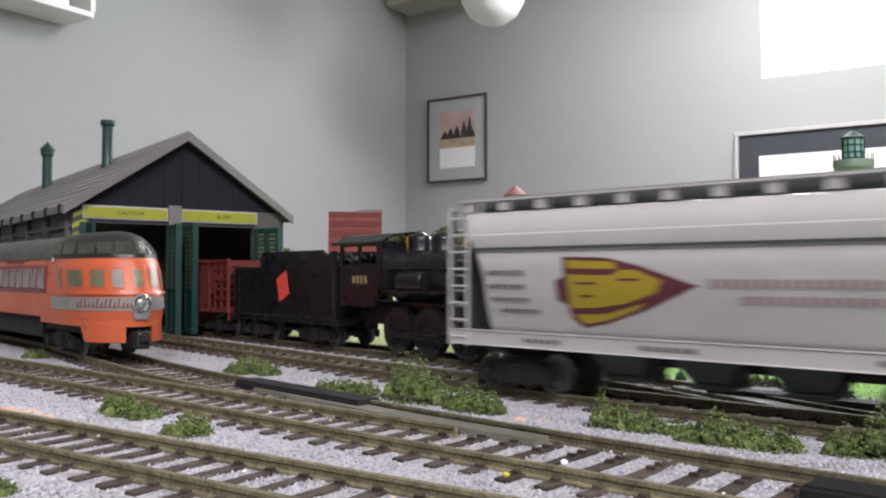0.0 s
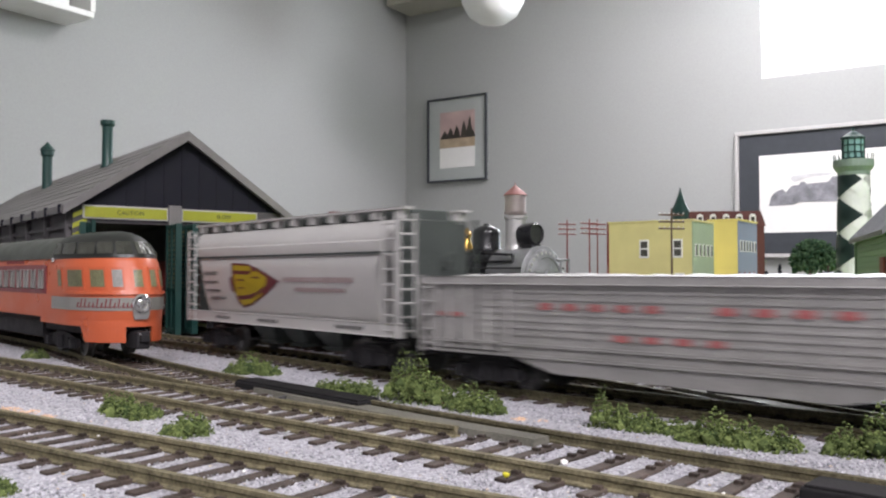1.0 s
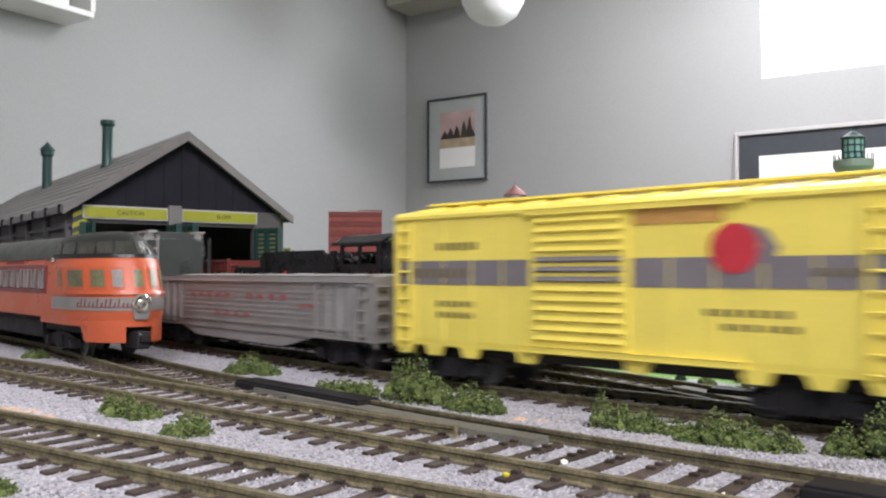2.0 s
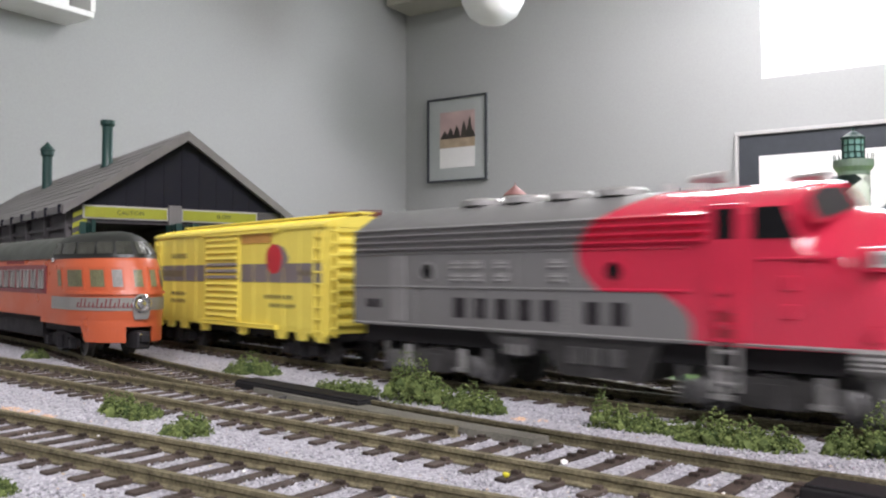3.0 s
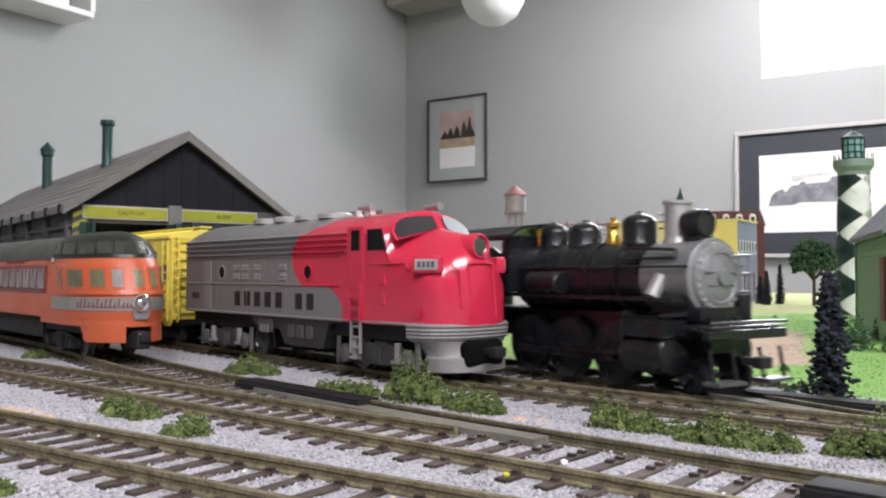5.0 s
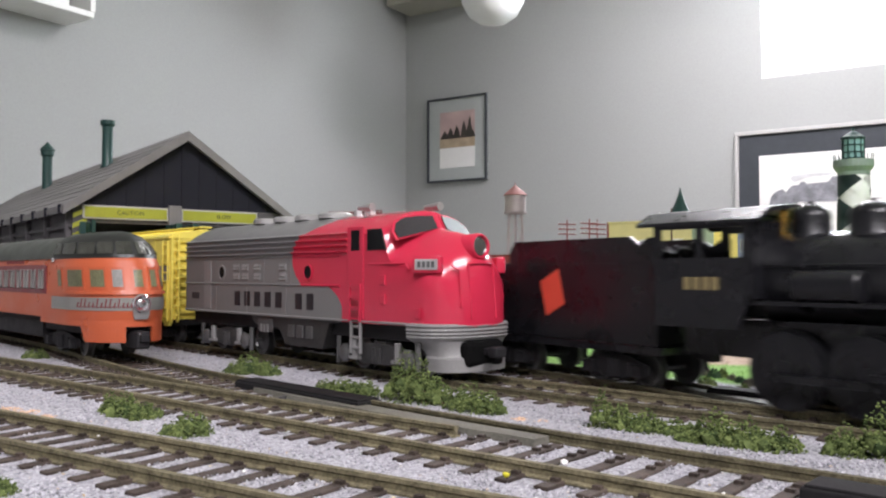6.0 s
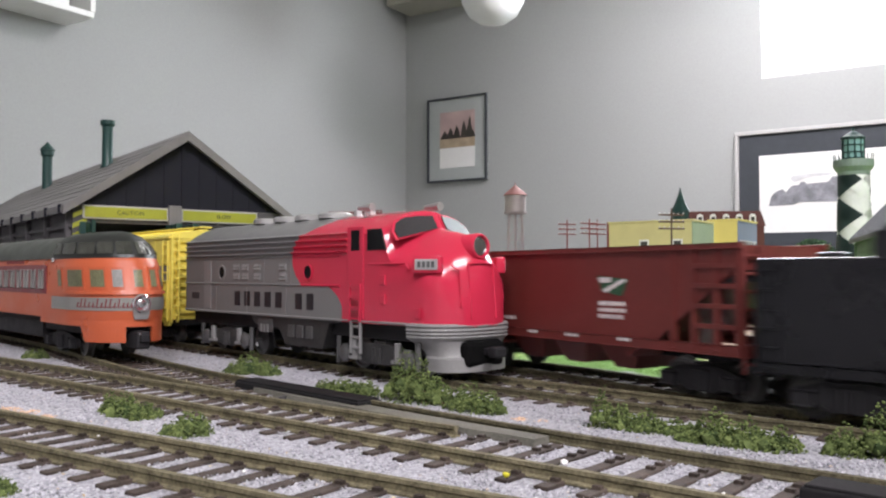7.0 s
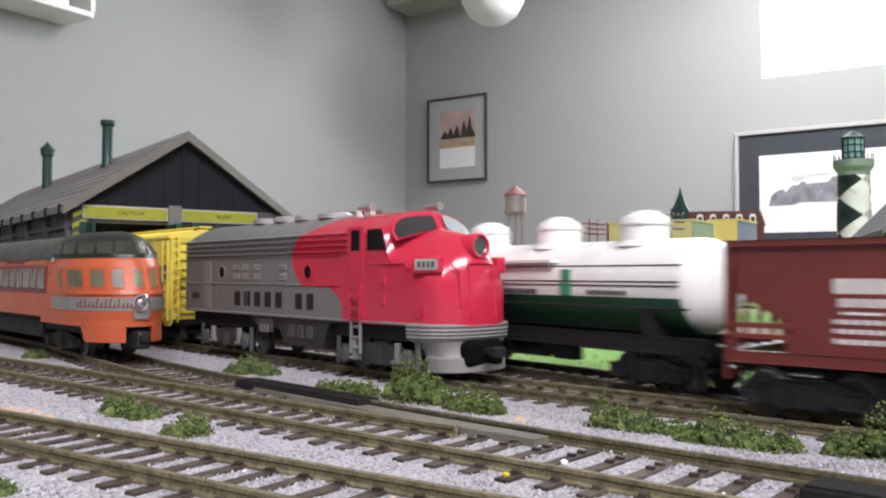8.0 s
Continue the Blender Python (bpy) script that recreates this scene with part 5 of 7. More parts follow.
# -- oxide-red open hopper --
def open_hopper():
    t = thing("open_hopper_car", "oxide-red open hopper car with white lettering", "hopper car", "steam train")
    L = 134.0
    for s in (-1, 1):
        bm = bmesh.new()
        prism(bm, [(3, 39), (131, 39), (131, 33), (107, 15), (104, 13), (14, 13), (14, 16), (12, 22), (3, 28)], "y", 16.2 * s, 16.8 * s)
        side = part("side", bm, M_BROWN, t)
        bm = bmesh.new()
        box(bm, 0.5, 133.5, 16 * s, 17.8 * s, 38.2, 39.6, 0.25)
        part("top_chord", bm, M_BROWN, t)
        bm = bmesh.new()
        box(bm, 0.5, 133.5, 15.2 * s, 17.2 * s, 12, 14.6, 0.25)
        part("side_sill", bm, M_BROWN, t)
        for x in (1.5, 112, 119, 126, 132.5):
            bm = bmesh.new()
            box(bm, x - 0.7, x + 0.7, 15.8 * s, 17.4 * s, 13, 38.5, 0.1)
            part("end_post", bm, M_BROWN, t)
    for k, x in ((1, 0), (-1, L)):
        bm = bmesh.new()
        loft(bm, [[(x + k * 2, -16.2, 34), (x + k * 2, 16.2, 34), (x + k * 40, 16.2, 10), (x + k * 40, -16.2, 10)], [(x + k * 2, -16.2, 33), (x + k * 2, 16.2, 33), (x + k * 39, 16.2, 9), (x + k * 39, -16.2, 9)]])
        part("slope_sheet", bm, M_BROWN, t)
        bm = bmesh.new()
        box(bm, min(x + k * 1.6, x + k * 2.6), max(x + k * 1.6, x + k * 2.6), -16.4, 16.4, 33, 39)
        box(bm, min(x, x + k * 3), max(x, x + k * 3), -16, 16, 11.8, 14.8, 0.2)
        for y in (-8, 0, 8):
            tube(bm, (x + k * 1.2, y, 14), (x + k * 2.2, y, 34), 0.8, n=6)
        part("end_frame", bm, M_BROWN, t)
        end_ladder("end_ladder", t, M_BROWN, x + k * 0.4, -16.5, -10.5, 8, 38.5, 7, 0.5)
        bm = bmesh.new()
        for z in (19, 24, 29, 34) if k < 0 else (18, 20.5):
            box(bm, min(x + k * 1, x + k * 15), max(x + k * 1, x + k * 15), -17.6, -16.8, z - 0.6, z + 0.6, 0.1)
        part("grab_iron", bm, M_BROWN, t)
    for x in (46, 67, 88):
        bm = bmesh.new()
        loft(bm, [[(x - 9.5, -14, 14), (x + 9.5, -14, 14), (x + 9.5, 14, 14), (x - 9.5, 14, 14)], [(x - 4, -10, 5), (x + 4, -10, 5), (x + 4, 10, 5), (x - 4, 10, 5)]])
        part("discharge_bay", bm, M_BROWN, t)
    bm = bmesh.new()
    box(bm, 2, 132, -3, 3, 9, 12)
    part("centre_sill", bm, M_DARK, t)
    rng = random.Random(12)
    bm = bmesh.new()
    rings = []
    for i in range(30):
        x = 4 + 126 * i / 29
        h = 36.5 + rng.uniform(-0.5, 0.6)
        rings.append([(x, -16.1, 30), (x, -16.1, h - 0.5), (x, -7, h + rng.uniform(-0.3, 0.4)), (x, 7, h), (x, 16.1, h - 0.5), (x, 16.1, 30)])
    loft(bm, rings)
    part("coal_load", bm, M_DARK, t)
    bm = bmesh.new()
    prism(bm, [(84, 31.5), (85.5, 27), (93.5, 25.8), (96, 30.5)], "y", -17.0, -16.75)
    e = part("emblem", bm, M_GREEN, t, "green and white slanted emblem")
    bm = bmesh.new()
    prism(bm, [(86, 27.4), (93.9, 30.6), (95.5, 30.2), (87.5, 26.6)], "y", -17.1, -16.95)
    prism(bm, [(84.5, 31), (89.5, 31), (89.5, 29.6), (85.1, 29.4)], "y", -17.1, -16.95)
    part("emblem_bar", bm, M_WLETTER, e)
    bars(t, M_WLETTER, -16.8, [(84, 95, 23.0, 24.2, 5), (84, 95, 21.2, 22.3, 6), (84, 94, 19.4, 20.5, 5), (24, 36, 27.8, 31.0, 4), (25, 36, 25.0, 26.8, 4), (24, 36, 23.4, 24.0, 1), (24, 37, 21.4, 22.4, 6), (24, 37, 19.4, 20.4, 7), (24, 45, 17.2, 18.3, 10)], 0.3, "white lettering in plain bars")
    bars(t, M_WLETTER, -17.2, [(52, 57, 13.4, 14.3, 2), (70, 76, 13.4, 14.3, 3), (92, 97, 13.4, 14.3, 3)], 0.3)
    for x in (16, 118):
        truck(t, x, M_DARK, 20)
    coupler(t, 1, -1)
    coupler(t, L - 1, 1)
    return t


# -- white three-dome tank car --
def tank_car():
    t = thing("tank_car", "white three-dome tank car with a dark green underside", "tank car", "steam train")
    L, zc, r = 140.0, 28.6, 13.6
    n = 36
    for name, a0, a1, m, grow in (("tank", -200, 20, M_TANK, 0.0),):
        bm = bmesh.new()
        lathe(bm, [(0.1, 0), (5, 0.3), (9.5, 1.6), (12.4, 4.0), (13.4, 6.4), (r, 8), (r, 124), (13.4, 125.6), (12.4, 128), (9.5, 130.4), (5, 131.7), (0.1, 132)], (4, 0, zc), (1, 0, 0), n)
        part(name, bm, M_TANK, t, smooth=True)
    # dark green belly shell over the lower half
    bm = bmesh.new()
    rings = []
    for x, k in ((9, 1.006), (130, 1.006)):
        ring = []
        for i in range(15):
            a = math.radians(-166 + 152 * i / 14)
            ring.append((x, math.cos(a) * r * k + 0, zc + math.sin(a) * r * k))
        for i in range(15):
            a = math.radians(-14 - 152 * i / 14)
            ring.append((x, math.cos(a) * r * 0.97, zc + math.sin(a) * r * 0.97))
        rings.append(ring)
    loft(bm, rings)
    part("belly", bm, M_GREEN, t, "dark green painted lower tank", smooth=True)
    bm = bmesh.new()
    for a in (0, 5, 25):
        a = math.radians(180 - a)
        y, z = math.cos(a) * (r + 0.05), zc + math.sin(a) * (r + 0.05)
        box(bm, 9, 130, y - 0.12, y + 0.12, z - 0.22, z + 0.22)
    part("pinstripe", bm, M_LETTER, t)
    for x in (33, 70, 107):
        bm = bmesh.new()
        lathe(bm, [(9.0, 0), (7.4, 1.6), (7.2, 2.2), (7.2, 7.6), (6.6, 8.8), (4.4, 9.8), (4.2, 10.4), (1.4, 10.8), (0.1, 10.9)], (x, 0, 40.2), (0, 0, 1), 24)
        d = part("dome", bm, M_TANK, t, smooth=True)
        bm = bmesh.new()
        lathe(bm, [(7.3, 0), (7.8, 0), (7.8, 0.7), (7.3, 0.7)], (x, 0, 46.6), (0, 0, 1), 24)
        part("dome_rim", bm, M_TANK, d)
    for s in (-1, 1):
        bm = bmesh.new()
        box(bm, 20, 82, 10.2 * s, 15.4 * s, 35.6, 36.4, 0.1)
        for x in (22, 41, 61, 80):
            tube(bm, (x, 14.4 * s, 35.8), (x, 11.4 * s, 32.0), 0.4, n=6)
        part("dome_platform", bm, M_TANK, t)
        bm = bmesh.new()
        tube(bm, (6, 14.9 * s, 22.5), (134, 14.9 * s, 22.5), 0.4, n=6)
        for x in (16, 52, 88, 124):
            tube(bm, (x, 13.2 * s, 22.5), (x, 14.9 * s, 22.5), 0.4, n=6)
        part("handrail", bm, M_LETTER, t)
        bm = bmesh.new()
        box(bm, 0, 140, 11 * s, 14.6 * s, 10.4, 14.8, 0.3)
        part("side_sill", bm, M_DARK, t)
    bm = bmesh.new()
    box(bm, 0, 140, -4, 4, 8.6, 12.4, 0.3)
    for x in (2, 21, 119, 138):
        box(bm, x - 1.5, x + 1.5, -14.5, 14.5, 10, 13.0, 0.2)
    for x in (21, 119):
        prism(bm, [(-13, 12), (13, 12), (13.4, 22), (9, 17.5), (0, 15.4), (-9, 17.5), (-13.4, 22)], "x", x - 2, x + 2)
    part("underframe", bm, M_DARK, t)
    bm = bmesh.new()
    lathe(bm, [(2.6, 0), (2.8, 0.4), (2.8, 16), (2.6, 16.4)], (56, -7, 7.6), (1, 0, 0), 14)
    box(bm, 76, 86, -9, -5, 5, 9.5, 0.5)
    part("brake_gear", bm, M_DARK, t)
    bm = bmesh.new()
    box(bm, 84.5, 89.5, -13.9, -13.2, 25.4, 29.4, 0.1)
    box(bm, 85, 89, -13.75, -13.0, 30.0, 33.4, 0.1)
    part("emblem", bm, mat("emblem_green", (0.05, 0.3, 0.16), 0.5, scale=100, bump=0), t, "green emblem")
    bars(t, M_LETTER, -13.75, [(20, 46, 25.6, 27.2, 10), (50, 74, 25.6, 27.2, 9), (96, 112, 25.8, 27.2, 6)], 0.3)
    for x in (21, 119):
        truck(t, x, M_DARK)
    coupler(t, 1, -1)
    coupler(t, L - 1, 1)
    return t


# -- orange round-ended observation car --
def observation_car():
    t = thing("observation_car", "orange and maroon round-ended dome observation car", "passenger car")
    L = 300.0

    def outline(z, w, tip, back=0.0, n=40):
        pts = [(back, -w, z), (L - 60, -w, z)]
        for i in range(n + 1):
            a = -math.pi / 2 + math.pi * i / n
            pts.append((tip - 32 + 32 * max(math.cos(a), 0), w * math.sin(a), z))
        return pts + [(L - 60, w, z), (back, w, z)]
    bm = bmesh.new()
    loft(bm, [outline(z, w, tip) for z, w, tip in ((14.6, 17.2, L - 0.6), (17.6, 17.4, L), (24.6, 17.4, L), (25.2, 17.4, L - 0.4), (36.6, 17.0, L - 4.0), (38.2, 16.4, L - 5.2))])
    body = part("body", bm, M_ORANGE, t, smooth=True)
    # nose skirt below the sill, with an arch for the coupler
    bm = bmesh.new()
    for s in (-1, 1):
        ring_o, ring_i = [], []
        for i in range(12):
            a = math.radians(17 + 43 * i / 11)
            x, y = L - 32.4 + 32 * math.cos(a), 17.0 * math.sin(a)
            ring_o.append((x, y * s))
            ring_i.append((x - 1.0, y * s * 0.95))
        poly = ring_o + ring_i[::-1]
        v = []
        for z in (6.6, 15.0):
            v.append([(x - (4.0 if z > 10 and i in (11, 12) else 0.0), y + (0.9 * s if z > 10 and i in (11, 12) else 0.0), z) for i, (x, y) in enumerate(poly)])
        loft(bm, v)
    part("nose_skirt", bm, M_ORANGE, t)
    bm = bmesh.new()
    loft(bm, [outline(z, 17.1, L - 0.5, L - 61) for z in (12.4, 14.8)])
    part("skirt_band", bm, M_ORANGE, t, smooth=True)
    # roof of the coach part
    prof = [(-17.2, 38.0), (-17.0, 40), (-15.8, 43.2), (-12, 46.0), (-6, 47.6), (0, 48.0), (6, 47.6), (12, 46.0), (15.8, 43.2), (17.0, 40), (17.2, 38.0)]
    bm = bmesh.new()
    loft(bm, [[(0, y, z) for y, z in prof], [(L - 47, y, z) for y, z in prof]])
    part("roof", bm, M_ROOFCAR, t, smooth=True)
    # glazed dome: dark roof, ribs and panes
    def dome_run(tip):
        return min(32.0, tip - (L - 46))

    def dome_ring(z, w, tip, n=40):
        pts = [(L - 47, -w, z)]
        for i in range(n + 1):
            a = -math.pi / 2 + math.pi * i / n
            pts.append((tip - dome_run(tip) * (1 - max(math.cos(a), 0)), w * math.sin(a), z))
        return pts + [(L - 47, w, z)]
    levels = [(38.0, 16.8, L - 5.0), (39.4, 16.7, L - 5.4), (43.4, 15.2, L - 8.2), (46.4, 12.6, L - 12.5), (48.0, 9.0, L - 17), (48.6, 4.0, L - 21)]
    bm = bmesh.new()
    loft(bm, [dome_ring(*v) for v in levels])
    dome = part("dome", bm, M_DOMEFRAME, t, "dark glazed observation dome", smooth=True)

    def dome_point(z, k, grow):
        zz = [v[0] for v in levels]
        w = float(np.interp(z, zz, [v[1] for v in levels])) + grow
        tip = float(np.interp(z, zz, [v[2] for v in levels])) + grow
        if k < 0:
            return (tip - dome_run(tip) + k, -w, z)
        a = -math.pi / 2 + math.pi * k
        return (tip - dome_run(tip) * (1 - max(math.cos(a), 0)), w * math.sin(a), z)
    spans = [(-7.5, -1.5), (0.01, 0.12), (0.138, 0.245), (0.262, 0.355), (0.375, 0.475), (0.51, 0.585), (0.605, 0.69), (0.72, 0.83), (0.86, 0.97)]
    for k0, k1 in spans:
        bm = bmesh.new()
        loft(bm, [[dome_point(39.4, k0, -0.3), dome_point(39.6, (k0 + k1) / 2, -0.3), dome_point(39.6, k1, -0.3), dome_point(44.2, k1, -0.3), dome_point(44.2, (k0 + k1) / 2, -0.3), dome_point(44.2, k0, -0.3)],
                  [dome_point(39.6, k0, 0.5), dome_point(39.6, (k0 + k1) / 2, 0.5), dome_point(39.6, k1, 0.5), dome_point(44.2, k1, 0.5), dome_point(44.2, (k0 + k1) / 2, 0.5), dome_point(44.2, k0, 0.5)]])
        part("dome_pane", bm, M_DOMEGLASS, dome)
    # windows below the dome
    def nose_point(z, k, grow):
        zz = [14.6, 17.6, 24.6, 25.2, 36.6, 38.2]
        w = float(np.interp(z, zz, [17.2, 17.4, 17.4, 17.4, 17.0, 16.4])) + grow
        tip = float(np.interp(z, zz, [L - 0.6, L, L, L - 0.4, L - 4.0, L - 5.2])) + grow
        if k < 0:
            return (tip - 32 + k, -w, z)
        a = -math.pi / 2 + math.pi * k
        return (tip - 32 + 32 * max(math.cos(a), 0), w * math.sin(a), z)

    def nose_patch(k0, k1, z0, z1, g0, g1, steps=4):
        a = [k0 + (k1 - k0) * i / steps for i in range(steps + 1)]
        bm = bmesh.new()
        loft(bm, [[nose_point(z0, k, g0), nose_point(z1, k, g0), nose_point(z1, k, g1), nose_point(z0, k, g1)] for k in a])
        return bm
    for i, (k0, k1) in enumerate([(-5.2, -1.2), (0.055, 0.160), (0.212, 0.290), (0.335, 0.393), (0.462, 0.520), (0.582, 0.638), (0.70, 0.79)]):
        w = part("window_frame", nose_patch(k0 - (0.6 if k0 < 0 else 0.012), k1 + (0.6 if k0 < 0 else 0.012), 26.2, 34.6, -0.3, 0.22), M_ORANGE, t)
        part("window_pane", nose_patch(k0, k1, 27.2, 33.6, -0.2, 0.36), M_WINPALE if i == 3 else M_WINTAN, w)
    part("grey_band", nose_patch(-14, -0.01, 18.4, 23.2, -0.3, 0.26, 6), M_BAND, t, "silver name band")
    part("grey_band", nose_patch(0.0, 1.0, 18.4, 23.2, -0.3, 0.26, 40), M_BAND, t)
    bm = bmesh.new()
    loft(bm, [[nose_point(24.4, k / 40, -0.4), nose_point(25.4, k / 40, -0.4), nose_point(25.4, k / 40, 0.7), nose_point(24.4, k / 40, 0.7)] for k in range(41)])
    part("nose_rib", bm, M_ORANGE, t)
    # name in a flowing hand, kept as plain strokes
    bm = bmesh.new()
    rng = random.Random(3)
    ks = [0.12 + i * 0.024 for i in range(14)]
    for k in ks:
        kk = k if k < 0 else k
        h = rng.choice((21.4, 21.4, 22.8))
        a, b = nose_point(19.6, kk, 0.3), nose_point(h, kk + 0.008, 0.3)
        tube(bm, a, b, 0.24, n=5)
        c = nose_point(19.8, kk + 0.018, 0.3)
        tube(bm, a, c, 0.2, n=5)
    part("lettering", bm, M_MAROON, t, "maroon script in plain strokes")
    # tail lamp with chrome rim and shield
    bm = bmesh.new()
    lathe(bm, [(3.6, -1), (3.6, 0.8), (3.2, 1.3), (2.7, 1.3), (2.5, 0.6), (1.6, 0.5), (1.4, 1.2), (0.1, 1.4)], (L - 0.2, 0, 21.0), (1, 0, 0), 24)
    part("tail_lamp", bm, M_CHROME, t, "chrome tail lamp", smooth=True)
    bm = bmesh.new()
    prism(bm, [(-3.6, 22.5), (3.6, 22.5), (3.0, 17), (2.4, 15.2), (-2.4, 15.2), (-3.0, 17)], "x", L - 0.8, L + 0.3)
    part("lamp_shield", bm, M_SILVER, t)
    # coach windows in the maroon band
    for s in (-1, 1):
        bm = bmesh.new()
        box(bm, 0, L - 53, 17.3 * s, 17.55 * s, 24.0, 35.6)
        band = part("window_band", bm, M_MAROON, t, "maroon window band")
        pane = None
        for i in range(24):
            x = L - 59 - i * 10
            if pane is None:
                bm = bmesh.new()
                box(bm, -2.7, 2.7, 0, 0.35 * s, -3.6, 3.6, 0.5)
                pane = part("window_pane", bm, M_WINPALE, band)
                pane.matrix_basis = mm(x, 17.4 * s, 29.8)
            else:
                again(pane, band, mm(x, 17.4 * s, 29.8))
    bars(t, M_MAROON, -17.4, [(L - 110, L - 84, 36.4, 37.6, 10)], 0.3)
    bm = bmesh.new()
    box(bm, L - 46.5, L - 43.8, -17.9, -16.8, 36.6, 38.4, 0.4)
    part("marker_lamp", bm, M_CHROME, t)
    bm = bmesh.new()
    box(bm, 4, L - 26, -12.5, 12.5, 9, 15)
    box(bm, 90, L - 70, -13.5, 13.5, 5.5, 12)
    part("underframe", bm, M_DARK, t)
    for x in (40, L - 46):
        truck(t, x, M_DARK, 28, 5.2, 13.4)
    bm = bmesh.new()
    box(bm, L - 8, L + 2.5, -2.6, 2.6, 4.2, 10.8, 0.8)
    box(bm, L - 2, L + 4, -1.6, 1.6, 7, 9.6, 0.3)
    part("coupler", bm, M_DARK, t)
    bm = bmesh.new()
    lathe(bm, [(0.5, 0), (0.5, 0.4), (0.1, 0.5)], (L + 2.4, -1.4, 9.6), (1, 0, 0), 8)
    part("coupler_pin", bm, M_CHROME, t)
    return t


FREIGHT_CARS = [(covered_hopper(), 0, 145), (gondola(), 156, 170), (boxcar(), 338.5, 142), (diesel(), 496.5, 175)]
STEAM_CARS = [(steam_locomotive(), -297, 122), (tender(), -388.5, 91), (open_hopper(), -526, 134), (tank_car(), -679, 140)]
_oc = observation_car()
_corner = Vector((0.616, -0.788)) * -0.3585 + Vector((0.788, 0.616)) * 0.0818
_hd = Vector((0.6717, -0.7408))
_ac = Vector((0.7408, 0.6717))
_tip = _corner + _hd * 0.047 + _ac * 0.0174
_oc.matrix_world = Matrix.Translation((_tip.x - _hd.x * 0.3, _tip.y - _hd.y * 0.3, RAIL_Z)) @ Matrix.Rotation(math.atan2(_hd.y, _hd.x), 4, "Z")

# ---- engine shed: x across its front, y back into it, z up ----
def engine_shed():
    t = thing("engine_shed", "grey two-stall engine shed with yellow signs and dark green doors", "shed")
    xl, xr, xm, eave, apex, yb = -57.0, 63.0, 3.0, 67.0, 112.5, 430.0
    pitch = (115 - 70) / 67.0

    def roof_z(x):
        return 115 - abs(x - xm) * pitch
    # side walls with pilasters and recessed windows
    for s, x in ((-1, xl), (1, xr)):
        bm = bmesh.new()
        box(bm, x - 1.5, x + 1.5, 0, yb, -1, roof_z(x) - 3.2)
        w = part("side_wall", bm, M_SHED, t)
        for i in range(9):
            y = 3 + i * 48
            bm = bmesh.new()
            box(bm, min(x + s * 1.4, x + s * 4.4), max(x + s * 1.4, x + s * 4.4), y - 1.6, y + 1.6, -1, 68.5, 0.3)
            part("pilaster", bm, M_SHED, w)
        bm = bmesh.new()
        box(bm, min(x + s * 1.4, x + s * 3.0), max(x + s * 1.4, x + s * 3.0), 0, yb, 59.5, 61.5, 0.2)
        box(bm, min(x + s * 1.4, x + s * 3.6), max(x + s * 1.4, x + s * 3.6), 0, yb, 24, 26.5, 0.2)
        part("side_band", bm, M_SHED, w)
        for i in range(8):
            y = 27 + i * 48
            bm = bmesh.new()
            box(bm, min(x + s * 1.4, x + s * 1.9), max(x + s * 1.4, x + s * 1.9), y - 15, y + 15, 30, 54)
            part("side_window", bm, M_MAROON if s < 0 else M_DKGLASS, w)
    # gables over the doorways, posts between them
    for y, nm in ((0, "front_gable"), (yb - 3, "rear_gable")):
        bm = bmesh.new()
        prism(bm, [(xl, 71), (xr, 71), (xr, roof_z(xr) - 3), (xm, apex - 1), (xl, roof_z(xl) - 3)], "y", y, y + 3)
        g = part(nm, bm, M_SHEDGABLE, t, "dark navy boarded gable")
        if y == 0:
            for i in range(11):
                x = xl + 6 + i * 10.5
                bm = bmesh.new()
                box(bm, x - 0.35, x + 0.35, -0.35, 0.1, 72, max(roof_z(x) - 6, 73))
                part("batten", bm, M_SHEDGABLE, g)
        for x0, x1 in ((xl - 1.4, -50), (-6.6, 0.6), (46, xr + 1.4)):
            bm = bmesh.new()
            box(bm, x0, x1, y - 0.6, y + 3.4, -1, 72, 0.3)
            part("door_post", bm, M_SHED, t)
        bm = bmesh.new()
        box(bm, xl, xr, y - 0.2, y + 3.2, 62.6, 72.2, 0.2)
        part("lintel", bm, M_SHED, t)
    # signs
    for x0, x1, text in ((-53.5, -7.0, "CAUTION"), (0.6, 48.0, "SLOW")):
        bm = bmesh.new()
        box(bm, x0, x1, -1.8, -0.3, 64.6, 71.8, 0.2)
        f = part("sign_frame", bm, M_GREYCAR, t)
        bm = bmesh.new()
        box(bm, x0 + 0.9, x1 - 0.9, -2.1, -1.6, 65.4, 71.0)
        sg = part("sign", bm, M_SIGN, f, "yellow warning sign board")
        cu = bpy.data.curves.new("sign_text", "FONT")
        cu.body, cu.size, cu.extrude, cu.align_x, cu.align_y = text, 3.3 * MM, 0.1 * MM, "CENTER", "CENTER"
        ob = new("sign_text", cu)
        dg = bpy.context.evaluated_depsgraph_get()
        me = bpy.data.meshes.new_from_object(ob.evaluated_get(dg))
        bpy.data.objects.remove(ob)
        ob = new("sign_text", me)
        me.materials.clear()
        me.materials.append(M_SIGNTEXT)
        ob.parent = sg
        ob.matrix_basis = mm((x0 + x1) / 2 + 2, -2.2, 68.2, 90, 0, 0)
    bm = bmesh.new()
    box(bm, -7.0, 0.6, -3.2, -0.4, 62, 73.5, 0.5)
    part("post_cap", bm, M_SHEDROOF, t)
